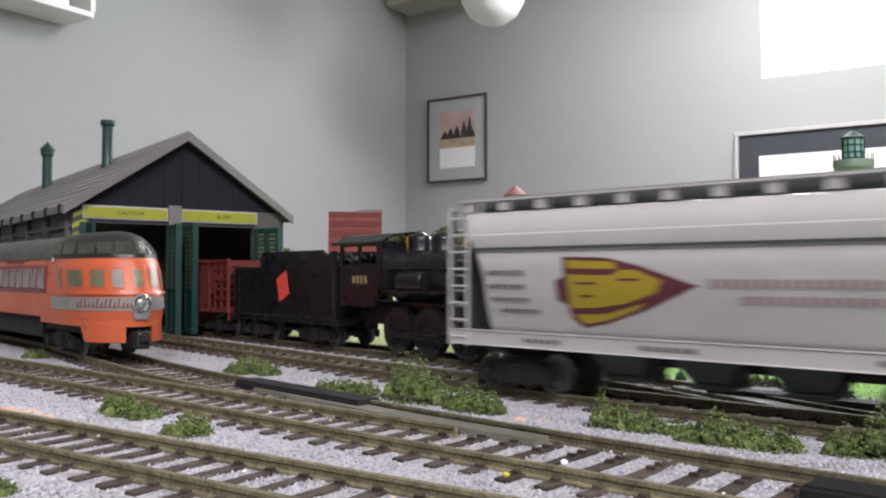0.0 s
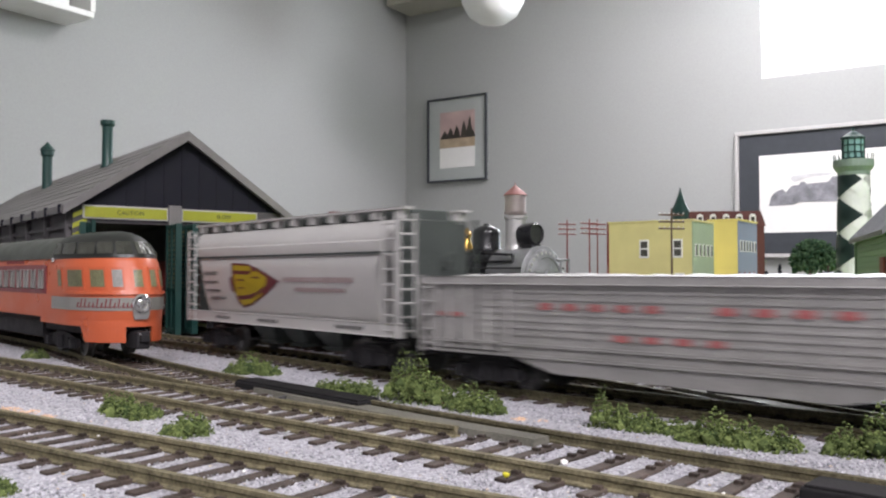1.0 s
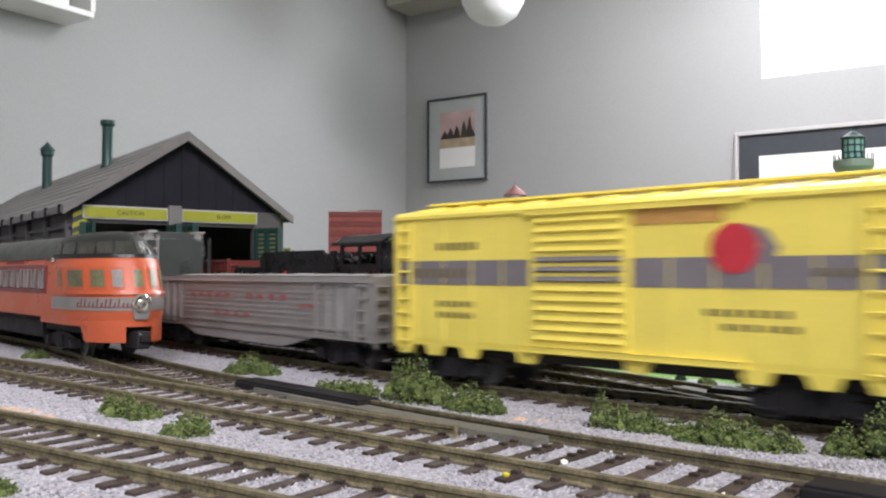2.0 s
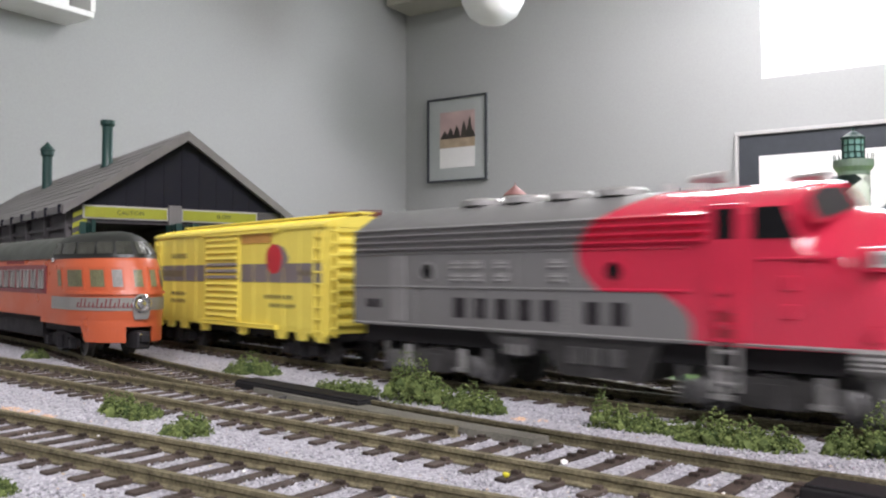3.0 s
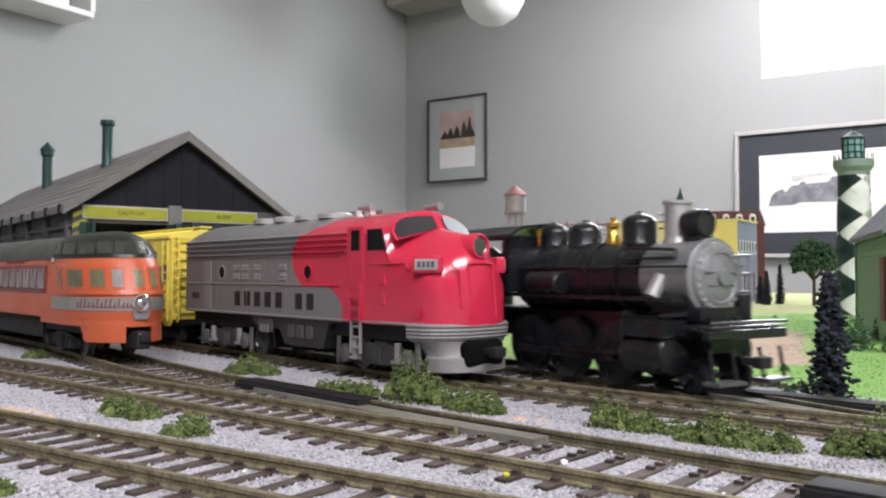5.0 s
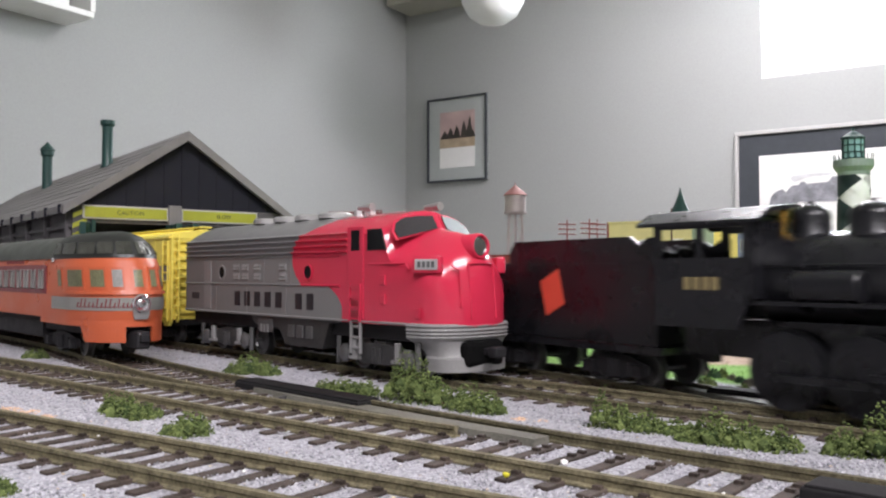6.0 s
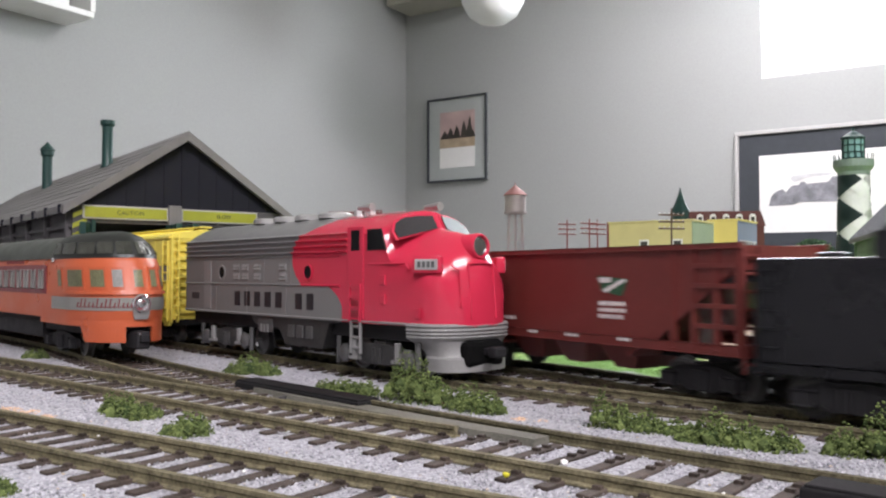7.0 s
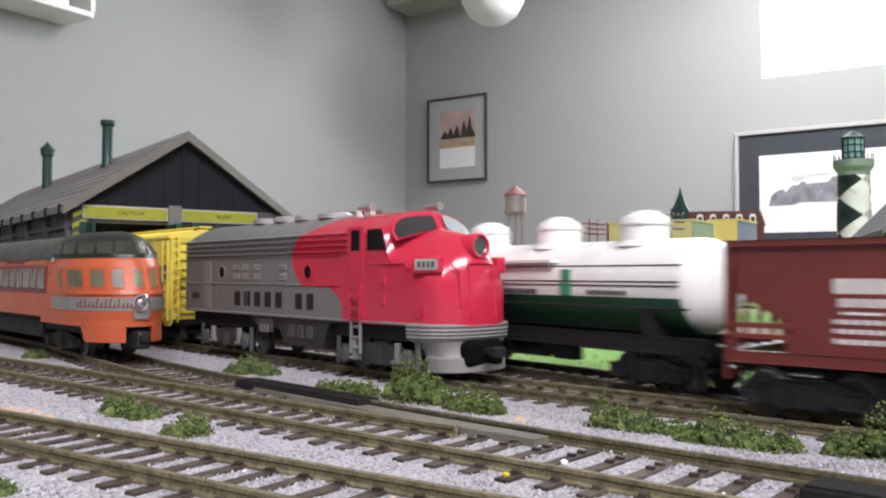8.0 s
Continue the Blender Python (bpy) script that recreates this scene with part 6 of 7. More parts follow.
    # yellow and black chevrons on the corner post
    for i in range(4):
        bm = bmesh.new()
        z = 48.5 + i * 5.4
        prism(bm, [(-58.4, z), (-51.2, z + 3.2), (-51.2, z + 5.8), (-58.4, z + 2.6)], "y", -1.0, -0.5)
        part("hazard_stripe", bm, M_SIGN, t)
    # roof slopes: boarding, fascia, purlin tails
    for s in (-1, 1):
        xe = xm + s * 67.5
        bm = bmesh.new()
        prism(bm, [(xm, 115.4), (xe, 70.2), (xe, 67.2), (xm, 111.8)], "y", -4.4, yb + 8)
        slope = part("roof_slope", bm, M_SHEDROOF, t)
        ex = Vector((s * 67.5, 0, -45.2)).normalized()
        nrm = Vector((s * 45.2, 0, 67.5)).normalized()
        for i in range(9):
            a = Vector((xm, 0, 115.4)) + ex * (i * 9.0)
            b = Vector((xm, 0, 115.4)) + ex * (i * 9.0 + 8.6)
            bm = bmesh.new()
            lift = 0.1
            loft(bm, [[(a.x, y, a.z), (b.x, y, b.z), (b.x + nrm.x * (lift + 0.3), y, b.z + nrm.z * (lift + 0.3)), (a.x + nrm.x * 0.25, y, a.z + nrm.z * 0.25)] for y in (-4.8, yb + 8.4)])
            part("roof_board", bm, M_SHEDROOF, slope)
        bm = bmesh.new()
        prism(bm, [(xm, 115.6), (xe, 70.4), (xe, 66.0), (xm, 110.2)], "y", -6.0, -4.2)
        part("barge_board", bm, M_SHEDROOF, slope)
        for i in range(14):
            y = 1 + i * 31
            bm = bmesh.new()
            box(bm, min(xe - s * 2.2, xe + s * 1.0), max(xe - s * 2.2, xe + s * 1.0), y - 1.1, y + 1.1, 67.0, 71.6, 0.3)
            part("purlin_tail", bm, M_SHEDGABLE, slope)
    # stacks
    bm = bmesh.new()
    lathe(bm, [(4.6, 0), (3.6, 2), (3.5, 20), (3.5, 26.5), (4.7, 28), (4.7, 30.6), (3.6, 30.8), (3.3, 26)], (-12, 99, 104.4), (0, 0, 1), 20)
    part("smoke_jack", bm, M_DKGREEN, t, "dark green smoke stack", smooth=True)
    bm = bmesh.new()
    lathe(bm, [(4.4, 0), (4.0, 2), (3.9, 26), (5.2, 27.2), (5.2, 31)], (-13, 262, 103.6), (0, 0, 1), 16)
    k = part("smoke_jack", bm, M_DKGREEN, t, "dark green smoke stack with a pointed cap", smooth=True)
    bm = bmesh.new()
    lathe(bm, [(6.2, 31), (5.0, 33), (0.3, 38)], (-13, 262, 103.6), (0, 0, 1), 16)
    part("cap", bm, M_DKGREEN, k)
    # door leaves, hinged on the posts and standing open
    def leaf(hx, hy, ex, ey):
        d = Vector((ex - hx, ey - hy, 0))
        w = d.length
        bm = bmesh.new()
        box(bm, 0, w, -0.8, 0.8, 3, 62.5, 0.2)
        ob = part("door_leaf", bm, M_DKGREEN, t, "open dark green slatted door leaf")
        ob.matrix_basis = mm(hx, hy, 0, 0, 0, math.degrees(math.atan2(d.y, d.x)))
        for x in (0.5, w / 2, w - 0.5):
            bm = bmesh.new()
            box(bm, x - 1.0, x + 1.0, -1.7, 1.7, 3, 62.5, 0.2)
            part("stile", bm, M_DKGREEN, ob)
        # pane colour stands for the light that shows through the door's slits
        lit_slit = None
        for i in range(13):
            for x in (w * 0.25, w * 0.75):
                z = 28 + i * 2.55
                if lit_slit is None:
                    bm = bmesh.new()
                    box(bm, -w * 0.13, w * 0.13, -1.0, 1.0, -0.55, 0.55)
                    lit_slit = part("pane", bm, M_WINTAN, ob)
                    lit_slit.matrix_basis = mm(x, 0, z)
                else:
                    again(lit_slit, ob, mm(x, 0, z))
        for z in (5, 27, 61):
            bm = bmesh.new()
            box(bm, 0, w, -1.5, 1.5, z - 1, z + 1, 0.2)
            part("door_rail", bm, M_DKGREEN, ob)
    leaf(-6.4, -1.6, -8.4, -22)
    leaf(0.2, -1.6, 1.0, -22)
    leaf(47.5, -1.6, 54.5, -18)
    leaf(-51.0, -1.6, -55, -8)
    bm = bmesh.new()
    box(bm, -49, -46.8, -2.0, 0, 2, 64, 0.2)
    part("downpipe", bm, M_DKGREEN, t)
    t.matrix_world = pose(-0.1484, 0.4680, 0, 0, 0, 37.6) @ Matrix.Diagonal((0.968, 1, 1, 1))
    return t


engine_shed()


# ---- trackside: switch machines, foam bushes, loose stones ----
def switch_machine(p, q, label):
    p, q = Vector((*p, 0)), Vector((*q, 0))
    d = q - p
    L = d.length / MM
    t = thing("switch_machine", label, "switch machine", "switch machines")
    bm = bmesh.new()
    box(bm, 0, L, -4, 4, 0, 3.0, 0.4)
    part("housing", bm, M_SWITCH, t)
    bm = bmesh.new()
    box(bm, 0.6, L - 0.6, -3.5, 3.5, 2.9, 3.5, 0.2)
    part("cover", bm, M_SWITCH, t)
    bm = bmesh.new()
    tube(bm, (L * 0.5, -4, 1.6), (L * 0.5, -9, 1.2), 0.5, n=6)
    part("throw_rod", bm, M_SILVERDK, t)
    t.matrix_world = Matrix.Translation((p.x, p.y, 0.0003)) @ Matrix.Rotation(math.atan2(d.y, d.x), 4, "Z")


switch_machine((-0.0600, 0.2550), (-0.0185, 0.2120), "long black plastic switch machine beside the siding turnout")
switch_machine((0.0760, 0.2360), (0.1150, 0.1990), "long black plastic switch machine before the green turf")
switch_machine((0.0565, 0.1300), (0.0760, 0.1120), "black plastic switch machine in the grey ballast")


def foam_clump(rng, sizes, material, name, label, category, group, at):
    """A tuft of ground foam: lumps (dx, dy, radius, height) full of small uneven crumbs."""
    bm = bmesh.new()
    for dx, dy, r, h in sizes:
        for i in range(10):
            a, k = rng.uniform(0, 2 * math.pi), math.sqrt(rng.random()) * 0.7
            clump(bm, (dx + r * k * math.cos(a), dy + r * k * math.sin(a), h * 0.42 * (1 - 0.7 * k * k)), min(r, h) * 0.32, rng)
        for i in range(int(220 + r * 80)):
            a, k = rng.uniform(0, 2 * math.pi), math.sqrt(rng.random())
            k *= 0.72 + 0.42 * abs(math.sin(a * 2.5 + dx)) + (0.35 if rng.random() < 0.06 else 0.0)
            z = rng.random() ** 0.8 * h * max(1 - 0.75 * k * k, 0.1) * (0.75 + 0.45 * abs(math.sin(a * 1.7 + k * 5)))
            s = rng.uniform(0.18, 0.46) * (0.6 + r * 0.05)
            clump(bm, (dx + r * k * math.cos(a), dy + r * k * math.sin(a), z), s, rng, 0.9)
    ob = one(name, bm, material, label, category, group)
    ob.matrix_world = Matrix.Translation((*at, 0.0))
    return ob


def bushes():
    rng = random.Random(21)
    lab = "low mossy green foam bush in the ballast"
    spots = [((-0.067, 0.292), [(0, 0, 7, 7.5), (7, -5, 5, 5), (-6, 5, 5, 4.5)]),
             ((-0.170, 0.345), [(0, 0, 4, 4), (5, -2, 3.4, 4.5)]),
             ((-0.078, 0.205), [(0, 0, 5, 6), (6, -3, 5, 4), (-5, 4, 3, 5.5)]),
             ((-0.054, 0.180), [(0, 0, 5, 5.5), (-5, 2, 3, 3)]),
             ((-0.029, 0.243), [(0, 0, 6, 5), (-6, 5, 4, 4), (7, -5, 5, 5)]),
             ((-0.010, 0.231), [(0, 0, 6.5, 13), (4, -4, 6, 12), (8, -8, 5, 8)]),
             ((0.007, 0.211), [(0, 0, 5, 7.5), (5, -3, 4, 6), (-3, 4, 4, 6)]),
             ((0.036, 0.190), [(0, 0, 3, 9), (4, -2, 4, 6), (9, -5, 5, 5), (14, -9, 4, 4)]),
             ((0.056, 0.172), [(0, 0, 5, 7), (5, -4, 5, 6), (10, -7, 5, 5), (-4, 3, 4, 4)]),
             ((0.083, 0.158), [(0, 0, 5, 10), (5, -4, 6, 11), (-6, 3, 4, 6), (9, -8, 5, 8)]),
             ((-0.070, 0.132), [(0, 0, 3.4, 3.5)])]
    for at, sizes in spots:
        foam_clump(rng, sizes, M_BUSH, "bush", lab, "bush", "bushes along the tracks", at)
    # low dark scrub between the far track and the turf
    for i in range(15):
        u = -0.150 + i * 0.0125
        p = plan(u, 0.233 - 0.10 * (u + 0.15) + rng.uniform(0, 0.006) + (0.012 if i > 6 else 0))
        foam_clump(rng, [(0, 0, rng.uniform(2, 4), rng.uniform(2, 4))], M_BUSH if i % 3 else M_TREE, "scrub_tuft", "small dark scrub tuft at the edge of the turf", "bush", "scrub along the turf", (p.x, p.y))
    for x, y in ((0.154, 0.549), (0.108, 0.37), (0.11, 0.362), (0.128, 0.334), (0.123, 0.301), (0.242, 0.728), (0.26, 0.654)):
        foam_clump(rng, [(0, 0, rng.uniform(1.2, 2.2), rng.uniform(1.6, 3))], M_BUSH, "field_tuft", "tiny dry green tuft on the bare field", "bush", "field tufts", (x, y))
    for i, (x, y) in enumerate(((0.0895, 0.292), (0.0902, 0.2855), (0.0905, 0.2793), (0.0941, 0.2808), (0.0945, 0.2733), (0.0951, 0.2676), (0.0959, 0.2621), (0.0989, 0.2635), (0.0992, 0.2569), (0.102, 0.2569), (0.1027, 0.2518), (0.1044, 0.2494), (0.1071, 0.2494))):
        foam_clump(rng, [(0, 0, rng.uniform(1.6, 2.4), rng.uniform(2.4, 4.6))], (M_BUSH, M_SCRUB, M_TREE)[i % 3 if i < 6 else 1 + i % 2], "scrub_tuft", "small dark scrub tuft at the edge of the turf", "bush", "scrub along the turf", (x, y))
    for x, y, r, h in ((0.19, 0.80, 15, 20), (0.215, 0.83, 18, 26), (0.235, 0.80, 14, 16), (0.17, 0.82, 12, 12), (0.205, 0.78, 12, 14)):
        foam_clump(rng, [(0, 0, r, h)], M_SCRUB, "scrub_bush", "grey-brown dried scrub bush before the buildings", "bush", "town scrub", (x, y))
    for x, y, r, h in ((0.190, 0.385, 8, 16), (0.203, 0.37, 8, 14), (0.235, 0.44, 9, 15)):
        foam_clump(rng, [(0, 0, r, h)], M_TREE, "house_bush", "dark green foam bush beside the green house", "bush", "house bushes", (x, y))


bushes()


def sand_patches():
    rng = random.Random(14)
    for at, sizes in (((-0.104, 0.2085), [(0, 0, 5, 1.2), (7, -5, 4, 1.0), (-8, 5, 5, 1.2)]), ((-0.083, 0.196), [(0, 0, 4, 0.9)]), ((0.0185, 0.200), [(0, 0, 3.6, 1.0), (5, -3, 3.4, 0.9), (9, -6, 3, 0.8)]), ((-0.092, 0.302), [(0, 0, 3, 0.8)]), ((-0.004, 0.226), [(0, 0, 2.6, 4.5), (3, -3, 2, 2.6)])):
        foam_clump(rng, sizes, M_SAND, "sand_patch", "scattered peach-coloured sand beside the track", "sand", "sand patches", at)


sand_patches()


def stones():
    """Loose ballast grains over the yard, too many to count."""
    rng = np.random.default_rng(5)
    n = 46000
    d = 0.105 + 0.42 * rng.random(n) ** 1.5
    x = (rng.random(n) * 1.16 - 0.58) * d
    c = -x * UY + d * UX
    keep = c < 0.243
    x, d = x[keep], d[keep]
    k = len(x)
    base = np.array([(1, 0, 0), (-1, 0, 0), (0, 1, 0), (0, -1, 0), (0, 0, 1), (0, 0, -1)], float)
    size = (0.00018 + 0.00019 * rng.random((k, 1, 1)))
    jit = 0.6 + 0.8 * rng.random((k, 6, 1))
    ang = rng.random((k, 1)) * 6.28
    v = base[None] * jit * size
    vx = v[:, :, 0] * np.cos(ang) - v[:, :, 1] * np.sin(ang)
    vy = v[:, :, 0] * np.sin(ang) + v[:, :, 1] * np.cos(ang)
    z0 = np.array([ground_z(float(a), float(b)) for a, b in zip(x, d)])
    co = np.stack([vx + x[:, None], vy + d[:, None], v[:, :, 2] * 0.8 + z0[:, None] + size[:, :, 0] * 0.3], axis=2).reshape(-1, 3)
    tri = np.array([(0, 2, 4), (2, 1, 4), (1, 3, 4), (3, 0, 4), (2, 0, 5), (1, 2, 5), (3, 1, 5), (0, 3, 5)])
    faces = (np.arange(k)[:, None, None] * 6 + tri[None]).reshape(-1, 3)
    me = bpy.data.meshes.new("ballast_stones")
    me.from_pydata(co.tolist(), [], faces.tolist())
    m = bpy.data.materials.new("ballast_grain")
    m.use_nodes = True
    nt = m.node_tree
    geo = nt.nodes.new("ShaderNodeNewGeometry")
    col = ramp(nt, geo.outputs["Random Per Island"], [(0.0, (0.20, 0.20, 0.215)), (0.35, (0.37, 0.36, 0.395)), (0.75, (0.52, 0.51, 0.545)), (0.97, (0.62, 0.61, 0.64)), (1.0, (0.5, 0.36, 0.2))])
    nt.links.new(col, nt.nodes["Principled BSDF"].inputs["Base Color"])
    nt.nodes["Principled BSDF"].inputs["Roughness"].default_value = 0.85
    me.materials.append(m)
    tagged(new("ballast_stones", me), "loose pale grey and lilac ballast grains", "ballast", kind="stuff")


stones()


def field_crumbs():
    """Loose foam turf on the lawn and crumbled soil on the bare field, too many to count."""
    rng = np.random.default_rng(9)
    n = 50000
    y = 0.20 + 0.52 * rng.random(n) ** 1.3
    x = -0.02 + 0.36 * rng.random(n)
    c = -x * UY + y * UX
    keep = (c > 0.246) & (x < 0.60 * y)
    x, y = x[keep], y[keep]
    jx = x + 0.006 * (rng.random(len(x)) - 0.5)
    earth = (jx - EARTH[0] * y > EARTH[1]) & (jx - EARTH[2] * y < EARTH[3]) & (jx < EARTH[4]) & (y > EARTH[5])
    base = np.array([(1, 0, 0), (-1, 0, 0), (0, 1, 0), (0, -1, 0), (0, 0, 1), (0, 0, -1)], float)
    tri = np.array([(0, 2, 4), (2, 1, 4), (1, 3, 4), (3, 0, 4), (2, 0, 5), (1, 2, 5), (3, 1, 5), (0, 3, 5)])
    for mask, name, label, category, m, tall in (
            (~earth, "turf_crumbs", "bright green foam turf scattered on the lawn", "turf", foam("turf_foam", (0.19, 0.37, 0.095), (0.28, 0.47, 0.14)), 0.6),
            (earth, "earth_crumbs", "crumbly pinkish-tan soil of the bare field", "soil", foam("soil_crumb", (0.43, 0.32, 0.245), (0.56, 0.44, 0.35)), 0.5)):
        px, py = x[mask], y[mask]
        k = len(px)
        size = 0.0002 + 0.00035 * rng.random((k, 1, 1)) ** 3
        v = base[None] * (0.6 + 0.8 * rng.random((k, 6, 1))) * size
        z0 = np.array([ground_z(float(a), float(b)) for a, b in zip(px, py)])
        co = np.stack([v[:, :, 0] + px[:, None], v[:, :, 1] + py[:, None], v[:, :, 2] * tall + z0[:, None] + size[:, :, 0] * 0.3], axis=2).reshape(-1, 3)
        me = bpy.data.meshes.new(name)
        me.from_pydata(co.tolist(), [], (np.arange(k)[:, None, None] * 6 + tri[None]).reshape(-1, 3).tolist())
        me.materials.append(m)
        tagged(new(name, me), label, category, kind="stuff")


field_crumbs()


def crumbs():
    """Single pale crumbs of plaster and foam that lie on ties and ballast."""
    rng = random.Random(31)
    mats = [mat("crumb_cream", (0.7, 0.6, 0.42), 0.8, scale=400), mat("crumb_white", (0.85, 0.83, 0.8), 0.6, scale=400), mat("crumb_yellow", (0.55, 0.5, 0.03), 0.8, scale=400)]
    spots = []
    for track in (TRACK_A, TRACK_C, TRACK_D, TRACK_E):
        for i in range(26):
            s = rng.uniform(0, track.s[-1])
            p = track.at(s)
            if 0.11 < p.y < 0.45 and abs(p.x) < 0.5 * p.y:
                spots.append((p.x + rng.uniform(-0.009, 0.009), p.y + rng.uniform(-0.009, 0.009), rng.uniform(0.2, 0.5), rng.choice((0, 0, 1))))
    spots += [(0.0215, 0.1490, 0.75, 1), (0.0105, 0.1400, 0.7, 2), (-0.027, 0.2030, 0.8, 1)]
    for x, y, r, k in spots:
        bm = bmesh.new()
        clump(bm, (0, 0, 0), r, rng, 0.7)
        ob = one("crumb", bm, mats[k], "tiny pale crumb of scenery lying on the track", "crumb", "crumbs on the tracks")
        ob.matrix_world = Matrix.Translation((x, y, 0.0017 + r * 0.5 * MM))


crumbs()


# ---- trees ----
def spruce(x, y, h, r, label, rng):
    t = thing("spruce", label, "tree", "model spruces")
    bm = bmesh.new()
    tube(bm, (0, 0, -0.5), (0, 0, h * 0.97), 1.0 * h / 40, 0.25, n=8)
    part("trunk", bm, M_BARK, t)
    bm = bmesh.new()
    tiers = 13
    for i in range(tiers):
        z = h * (0.06 + 0.9 * i / tiers)
        rr = r * (1 - 0.9 * i / tiers) ** 0.9 * rng.uniform(0.8, 1.15)
        for k in range(max(int(11 - i * 0.4), 5)):
            a = 2 * math.pi * (k + rng.random()) / max(int(11 - i * 0.4), 5)
            L = rr * rng.uniform(0.6, 1.15)
            for j in range(8):
                f = (j + 0.6) / 8
                clump(bm, (L * f * math.cos(a), L * f * math.sin(a), z - L * f * 0.32 + rng.uniform(-0.035, 0.035) * h), rng.uniform(0.09, 0.17) * r * (1.15 - f * 0.4), rng, 0.6)
    part("crown", bm, M_SPRUCE, t)
    t.matrix_world = Matrix.Translation((x, y, 0))


def round_tree(x, y, h, r, m, label, rng):
    t = thing("tree", label, "tree", "model trees")
    bm = bmesh.new()
    tube(bm, (0, 0, -0.5), (0, 0, h * 0.45), r * 0.09, r * 0.06)
    for i in range(6):
        a = i * 1.05 + rng.random()
        tube(bm, (0, 0, h * 0.38), (r * 0.6 * math.cos(a), r * 0.6 * math.sin(a), h * rng.uniform(0.6, 0.8)), r * 0.05, r * 0.02, n=6)
    part("trunk", bm, M_BARK, t)
    bm = bmesh.new()
    for i in range(1300):
        a, b = rng.uniform(0, 2 * math.pi), rng.uniform(-0.55, 1)
        k = rng.uniform(0.55, 1.0)
        q = math.sqrt(max(1 - b * b, 0))
        clump(bm, (r * k * q * math.cos(a), r * k * q * math.sin(a), h * 0.66 + b * k * h * 0.32), rng.uniform(0.04, 0.085) * r, rng)
    part("crown", bm, m, t)
    t.matrix_world = Matrix.Translation((x, y, 0))


_rng = random.Random(77)
spruce(0.1105, 0.2390, 39, 9, "small dark bluish model spruce beside the tracks", _rng)
for _x, _y, _h in ((0.365, 0.94, 42), (0.388, 0.96, 50), (0.373, 0.98, 36)):
    spruce(_x, _y, _h, 8, "slim dark model spruce on the far lawn", _rng)
round_tree(0.405, 0.91, 75, 26, M_TREE, "round-crowned dark green model tree", _rng)
round_tree(0.372, 0.72, 30, 16, M_TREE, "low dark green model tree by the lighthouse", _rng)
for _x, _y, _h in ((0.004, 0.80, 84), (-0.15, 0.78, 62), (-0.13, 0.80, 58), (-0.17, 0.82, 60)):
    round_tree(_x, _y, _h, 20, M_BUSH, "mossy green model tree behind the sidings", _rng)


# ---- town ----
def building(x, y, rz, w, dpt, h, wall, side, label, windows_front, windows_side):
    """A flat-roofed two-storey block: front along x at y = 0, its street side at x = w."""
    t = thing("building", label, "building", "town buildings")
    bm = bmesh.new()
    box(bm, 0, w, 0, dpt, -1, h)
    part("wall", bm, wall, t)
    bm = bmesh.new()
    box(bm, w - 0.2, w + 1.2, 0.2, dpt - 0.2, -1, h - 0.5)
    part("street_facade", bm, side, t)
    bm = bmesh.new()
    box(bm, -1, w + 2, -1, dpt + 1, h, h + 2.2, 0.3)
    part("parapet", bm, wall, t)
    bm = bmesh.new()
    box(bm, 1.5, w - 1, 1.5, dpt - 1, h + 2.0, h + 2.6)
    part("roof", bm, M_HROOF, t)
    for wx, wz in windows_front:
        bm = bmesh.new()
        box(bm, wx - 5.6, wx + 5.6, -0.9, 0.2, wz - 10.5, wz + 10.5, 0.2)
        f = part("window", bm, M_WHITE, t)
        for k in (-1, 1):
            bm = bmesh.new()
            box(bm, wx - 4.0, wx + 4.0, -1.1, 0, wz + k * 4.6 - 3.8, wz + k * 4.6 + 3.8)
            part("pane", bm, M_DKGLASS, f)
    for wy, wz in windows_side:
        bm = bmesh.new()
        box(bm, w + 0.8, w + 1.8, wy - 3.4, wy + 3.4, wz - 7, wz + 7, 0.2)
        f = part("window", bm, M_WHITE, t)
        bm = bmesh.new()
        box(bm, w + 1.2, w + 2.0, wy - 2.4, wy + 2.4, wz - 6, wz + 6)
        part("pane", bm, M_DKGLASS, f)
    bm = bmesh.new()
    for k in range(4):
        box(bm, w + 1.0, w + 2.0, 3 + k * dpt / 4, 5 + k * dpt / 4, 0, h * 0.38)
    part("shop_front", bm, M_REDWOOD, t)
    if windows_front:
        bm = bmesh.new()
        box(bm, -3.4, -0.4, 1, 12, -1, h + 2, 0.2)
        part("corner_pilaster", bm, M_REDWOOD, t, "red pilaster at the back corner")
    t.matrix_world = Matrix.Translation((x, y, 0)) @ Matrix.Rotation(radians(rz), 4, "Z")
    return t


building(0.1947, 0.976, -35, 98, 75, 94, M_BLDY, M_BLDG, "pale yellow two-storey model building with a sage street front", [(43, 64), (82, 64), (84, 26)], [(10 + i * 13.5, 62) for i in range(5)])
building(0.3310, 1.04, -35, 36, 86, 101, M_BLDY2, M_BLDB, "bright yellow model building with a blue street front", [], [(10 + i * 13, 70) for i in range(6)])


